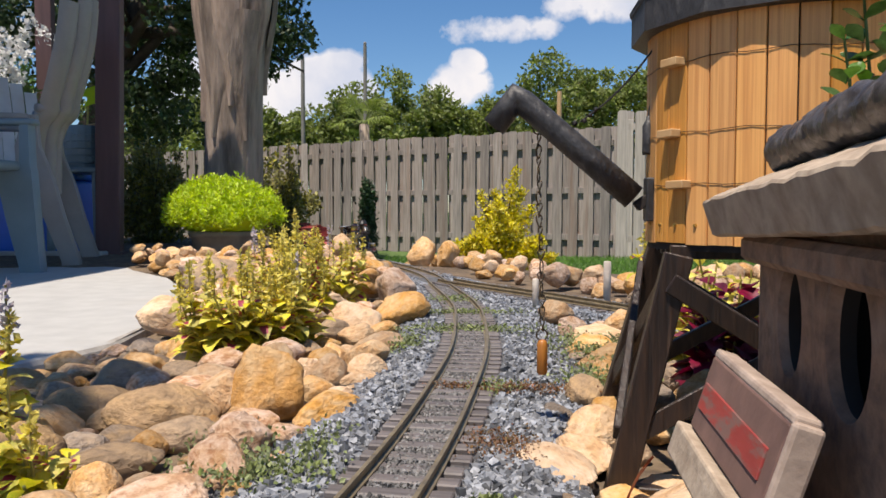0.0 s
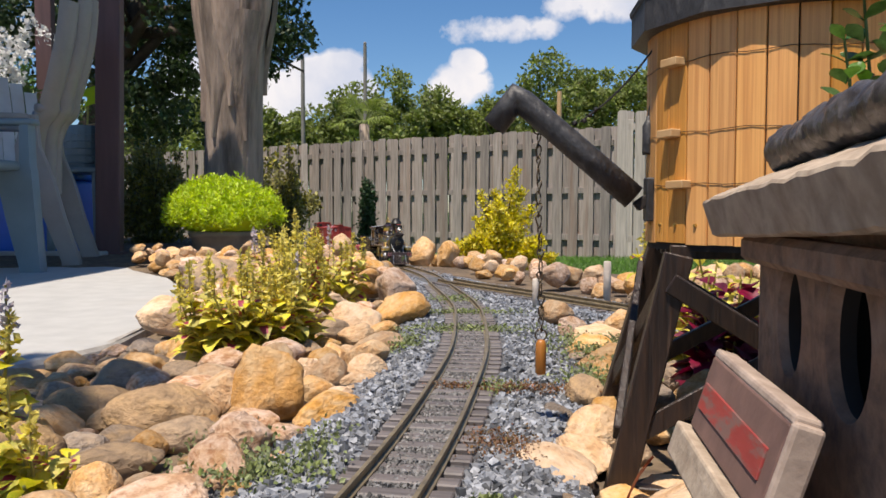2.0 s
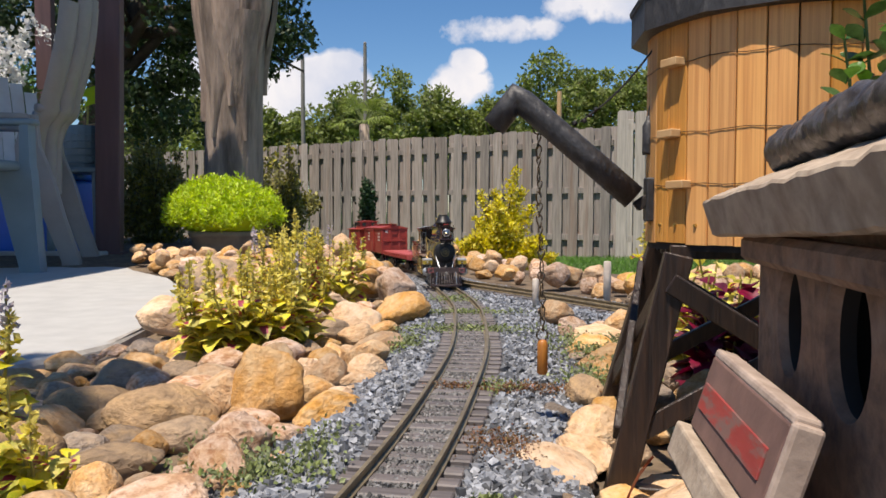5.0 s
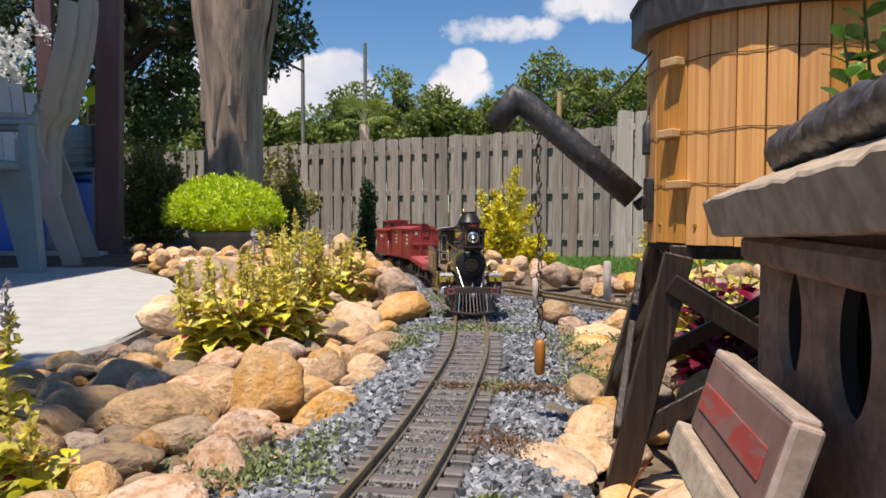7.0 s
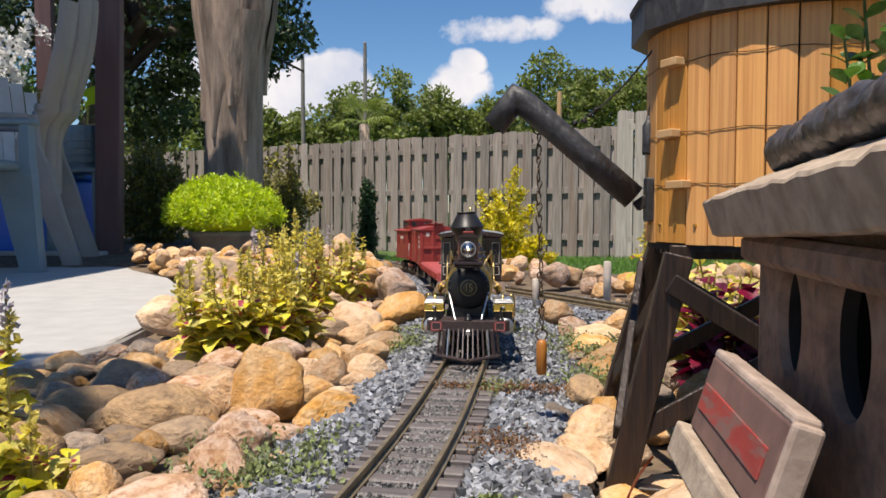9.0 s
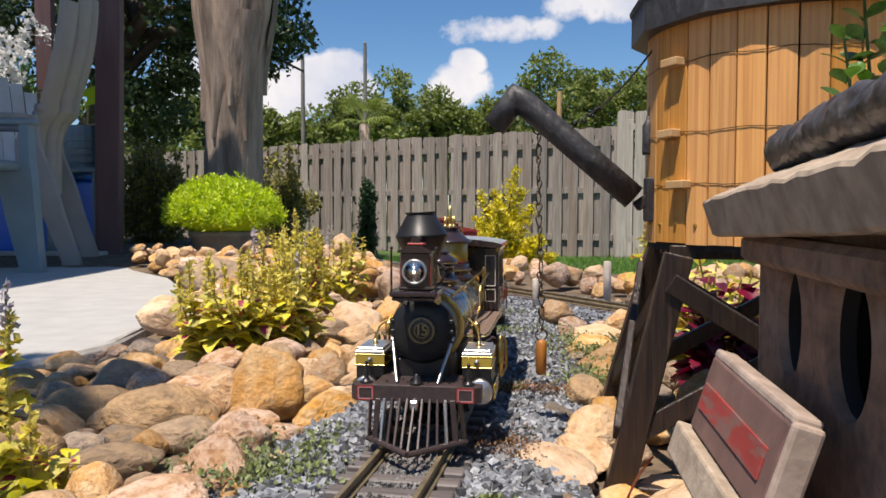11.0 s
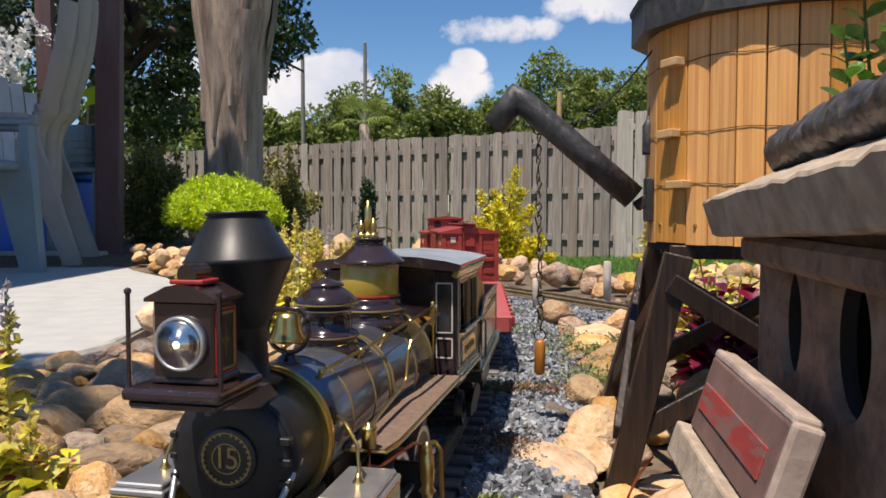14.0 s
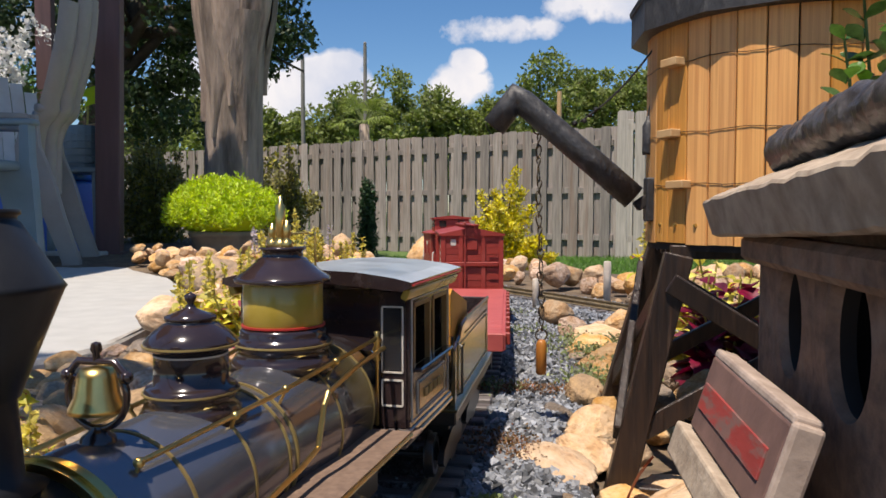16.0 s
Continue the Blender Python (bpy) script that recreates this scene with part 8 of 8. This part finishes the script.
def make_boxcar():
    t = thing("boxcar", label="red model boxcar with sliding doors and roofwalk", category="boxcar")
    L, hw, z0, z1 = 0.345, 0.050, 0.042, 0.138
    part("body", boxm((2 * hw - 0.004, L - 0.004, z1 - z0), at(0, -L / 2, (z0 + z1) / 2)), RED_CAR, t)
    n = 38
    for sx in (-1, 1):
        for k in range(n):
            part("board", boxm((0.0024, L / n - 0.0012, z1 - z0), at(sx * (hw - 0.001), -L / n * (k + 0.5), (z0 + z1) / 2)), RED_CAR, t)
        door = part("door", boxm((0.003, 0.075, z1 - z0 - 0.012), at(sx * (hw + 0.002), -L / 2, (z0 + z1) / 2), 0.0006), RED_CAR, t)
        for dy in (-0.034, 0.034):
            part("door_stile", boxm((0.0018, 0.006, z1 - z0 - 0.012), at(sx * (hw + 0.004), -L / 2 + dy, (z0 + z1) / 2), 0.0004), RED_CAR, door)
        part("door_track", boxm((0.004, 0.15, 0.004), at(sx * (hw + 0.002), -L / 2 - 0.03, z1 - 0.006), 0.0005), RED_CAR, t)
        for y, w in ((-0.055, 0.04), (-0.25, 0.045)):
            for k in range(3):
                part("mark", boxm((0.0006, w * (0.9 if k else 0.6), 0.0065), at(sx * (hw + 0.0004), y, 0.118 - 0.013 * k)), CREAM, t)
        for y in (-0.012, -L + 0.012):
            for k in range(5):
                part("grab_iron", boxm((0.0016, 0.016, 0.0014), at(sx * (hw + 0.0026), y, 0.054 + 0.017 * k)), RED_CAR, t)
    for end in (0, 1):
        y = 0.0005 if end == 0 else -L - 0.0005
        o = 1 if end == 0 else -1
        nb = 9
        for k in range(nb):
            part("end_board", boxm((2 * hw, 0.0024, (z1 - z0) / nb - 0.0009), at(0, y, z0 + (z1 - z0) / nb * (k + 0.5))), RED_CAR, t)
        for sx in (-1, 1):
            part("corner_post", boxm((0.008, 0.004, z1 - z0 + 0.004), at(sx * (hw - 0.0025), y + o * 0.001, (z0 + z1) / 2), 0.0006), RED_CAR, t)
            part("end_post", boxm((0.007, 0.005, z1 - z0), at(sx * 0.0185, y + o * 0.0015, (z0 + z1) / 2), 0.0006), RED_CAR, t)
        part("end_beam", boxm((2 * hw - 0.014, 0.006, 0.0065), at(0, y + o * 0.0025, 0.0905), 0.0006), RED_CAR, t)
        part("end_hatch", boxm((0.017, 0.004, 0.016), at(0, y + o * 0.0022, 0.122), 0.0006), RED_CAR, t)
        part("number_patch", boxm((0.009, 0.0006, 0.010), at(0.031, y + o * 0.0016, 0.126)), CREAM, t, "pale stencilled patch")
        part("end_sill", boxm((2 * hw + 0.004, 0.010, 0.012), at(0, y + o * 0.003, z0 + 0.002), 0.0008), RED_CAR, t)
        for k in range(4):
            part("end_ladder_rung", boxm((0.016, 0.0014, 0.0014), at(-0.034, y + o * 0.005, 0.056 + 0.018 * k)), RED_CAR, t)
        part("coupler", boxm((0.012, 0.036, 0.009), at(0, y + o * 0.018, 0.034), 0.001), IRON, t)
    bm = bmesh.new()
    prism(bm, [(-hw - 0.004, z1 - 0.001), (-hw - 0.004, z1 + 0.002), (0, z1 + 0.013), (hw + 0.004, z1 + 0.002), (hw + 0.004, z1 - 0.001)], L + 0.012, at(0, 0.006, 0) @ pose(0, 0, 0, 90, 0, 0))
    bmesh.ops.recalc_face_normals(bm, faces=bm.faces)
    part("roof", bm, RED_CAR, t)
    for sx in (-1, 0, 1):
        part("roofwalk", boxm((0.0066, L + 0.026, 0.0022), at(sx * 0.0075, -L / 2, z1 + 0.0165), 0.0004), RED_CAR, t)
    for k in range(7):
        part("walk_saddle", boxm((0.022, 0.004, 0.006), at(0, -0.01 - 0.054 * k, z1 + 0.0125), 0.0004), RED_CAR, t)
    part("brake_staff", rod(bmesh.new(), (0.012, 0.007, z0), (0.012, 0.007, 0.158), 0.001, n=6), RED_CAR, t)
    part("brake_wheel", turned(bmesh.new(), [(0.008, 0.1578), (0.009, 0.1588), (0.008, 0.1598)], at(0.012, 0.007, 0), 16), RED_CAR, t)
    truck(t, -0.06)
    truck(t, -L + 0.06)
    return t


BOXCAR = make_boxcar()


def make_caboose():
    t = thing("caboose", label="red model caboose with a cupola and end platforms", category="caboose")
    L, hw, z0, z1 = 0.27, 0.050, 0.042, 0.132
    part("body", boxm((2 * hw - 0.003, L - 0.06, z1 - z0), at(0, -L / 2, (z0 + z1) / 2), 0.0006), RED_CAR, t)
    n = 26
    for sx in (-1, 1):
        for k in range(n):
            part("board", boxm((0.002, (L - 0.06) / n - 0.0012, z1 - z0), at(sx * hw, -0.03 - (L - 0.06) / n * (k + 0.5), (z0 + z1) / 2)), RED_CAR, t)
        for y in (-0.085, -0.185):
            w = part("window", boxm((0.0014, 0.017, 0.026), at(sx * (hw + 0.0012), y, 0.100)), GLASS_DARK, t)
            bm = bmesh.new()
            outline(bm, 0.019, 0.028, 0.0028, at(sx * (hw + 0.0018), y, 0.100) @ pose(0, 0, 0, 90, 0, 90), 0.002)
            part("window_frame", bm, RED_CAR, w)
        part("mark", boxm((0.0006, 0.05, 0.008), at(sx * (hw + 0.0012), -0.135, 0.110)), CREAM, t)
        for y in (-0.012, -L + 0.012):
            part("grab_rail", tube(bmesh.new(), [(sx * hw, y, 0.05), (sx * (hw + 0.001), y + 0.008, 0.072), (sx * hw, y + 0.004, 0.09), (sx * (hw - 0.002), y, 0.092)], 0.0013, 6), CREAM, t, "cream grab rail")
            part("step", boxm((0.012, 0.022, 0.003), at(sx * (hw - 0.006), y, 0.022), 0.0005), RED_CAR, t)
    for y in (-0.0302, -L + 0.0302):
        part("end_door", boxm((0.024, 0.003, 0.072), at(0, y + (0.002 if y > -0.1 else -0.002), 0.08), 0.0005), RED_CAR, t)
    for y in (-0.004, -L + 0.004):
        rail_ = part("end_rail", tube(bmesh.new(), [(-0.042, y, 0.05), (-0.042, y, 0.082), (0.042, y, 0.082), (0.042, y, 0.05)], 0.0012, 6), RED_CAR, t)
        for x in (-0.02, 0.0, 0.02):
            part("baluster", rod(bmesh.new(), (x, y, 0.05), (x, y, 0.082), 0.001, n=6), RED_CAR, rail_)
        part("coupler", boxm((0.012, 0.036, 0.009), at(0, y + (0.02 if y > -0.1 else -0.02), 0.034), 0.001), IRON, t)
    part("platform", boxm((2 * hw, L, 0.006), at(0, -L / 2, 0.0435), 0.0008), RED_CAR, t)
    bm = bmesh.new()
    prism(bm, [(-hw - 0.004, z1 - 0.001), (-hw - 0.004, z1 + 0.002), (-0.025, z1 + 0.0085), (0, z1 + 0.0105), (0.025, z1 + 0.0085), (hw + 0.004, z1 + 0.002), (hw + 0.004, z1 - 0.001)], L + 0.006, at(0, 0.003, 0) @ pose(0, 0, 0, 90, 0, 0))
    bmesh.ops.recalc_face_normals(bm, faces=bm.faces)
    part("roof", bm, RED_CAR, t)
    cup = part("cupola", boxm((0.078, 0.07, 0.030), at(0, -0.105, z1 + 0.018), 0.0006), RED_CAR, t)
    for sx in (-1, 1):
        for dy in (-0.017, 0.017):
            part("cupola_window", boxm((0.0012, 0.018, 0.014), at(sx * 0.0394, -0.105 + dy, z1 + 0.022)), GLASS_DARK, cup)
        part("cupola_window", boxm((0.016, 0.0012, 0.014), at(sx * 0.021, -0.0695, z1 + 0.022)), GLASS_DARK, cup)
    bm = bmesh.new()
    prism(bm, [(-0.043, 0), (-0.043, 0.003), (0, 0.008), (0.043, 0.003), (0.043, 0)], 0.08, at(0, -0.065, z1 + 0.033) @ pose(0, 0, 0, 90, 0, 0))
    bmesh.ops.recalc_face_normals(bm, faces=bm.faces)
    part("cupola_roof", bm, RED_CAR, cup)
    part("chimney", rod(bmesh.new(), (0.03, -0.2, z1), (0.03, -0.2, z1 + 0.034), 0.004, n=12), IRON, t)
    truck(t, -0.06, 0.013)
    truck(t, -L + 0.06, 0.013)
    return t


GLASS_DARK = mat("dark_glass", (0.03, 0.03, 0.03), (0.02, 0.02, 0.02), 0.1, scale=20, bump=0)
CABOOSE = make_caboose()

# ---- what moves ----
# how far along the line the pilot beam stands, second by second
RUN = spline([0.0, 1.5, 3.5, 5.0, 6.75, 9.0, 11.5, 12.5, 14.25, 16.0], [3.93, 3.47, 2.775, 2.265, 1.772, 1.320, 0.912, 0.804, 0.646, 0.542])


def car_pose(s, back, front_truck, rear_truck):
    """Pose of a vehicle whose front stands `back` behind the beam; trucks are measured behind that front."""
    a, _ = on(LINE, LINE_S, s + back + front_truck)
    b, _ = on(LINE, LINE_S, s + back + rear_truck)
    y = (a - b).normalized()
    x = y.cross(Vector((0, 0, 1))).normalized()
    z = x.cross(y)
    o = a + y * front_truck
    return Matrix(((x.x, y.x, z.x, o.x), (x.y, y.y, z.y, o.y), (x.z, y.z, z.z, o.z), (0, 0, 0, 1)))


CARS = [(LOCO, 0.0, 0.105, 0.225), (TENDER, 0.361, 0.045, 0.148), (FLAT, 0.635, 0.08, 0.36), (BOXCAR, 1.130, 0.06, 0.285), (CABOOSE, 1.535, 0.06, 0.21)]


def motions():
    times = [0.25 * k for k in range(65)]
    for car, back, f, r in CARS:
        walk(car, [(t, car_pose(RUN(t), back, f, r)) for t in times])
    fine = [k / 15 for k in range(241)]
    start = RUN(0.0)
    for w, x, y, r in WHEELS:
        walk(w, [(t, at(x, y, r) @ pose(0, 0, 0, math.degrees(-(start - RUN(t)) / r) + (90 if x > 0 else 0), 0, 0)) for t in fine])
    for w, x, y in RODS:
        rows = []
        for t in fine:
            a = -(start - RUN(t)) / 0.0238 + (math.pi / 2 if x > 0 else 0)
            rows.append((t, at(x, y - 0.0095 * math.sin(a), 0.0238 + 0.0095 * math.cos(a))))
        walk(w, rows)
    walk(CHAIN_THING, [(t, pose(0.0757, 0.612, 0.2415, 0, 0.25 + 0.35 * math.sin(t * 1.1) + t * 0.035, 0)) for t in [0.5 * k for k in range(33)]])


motions()
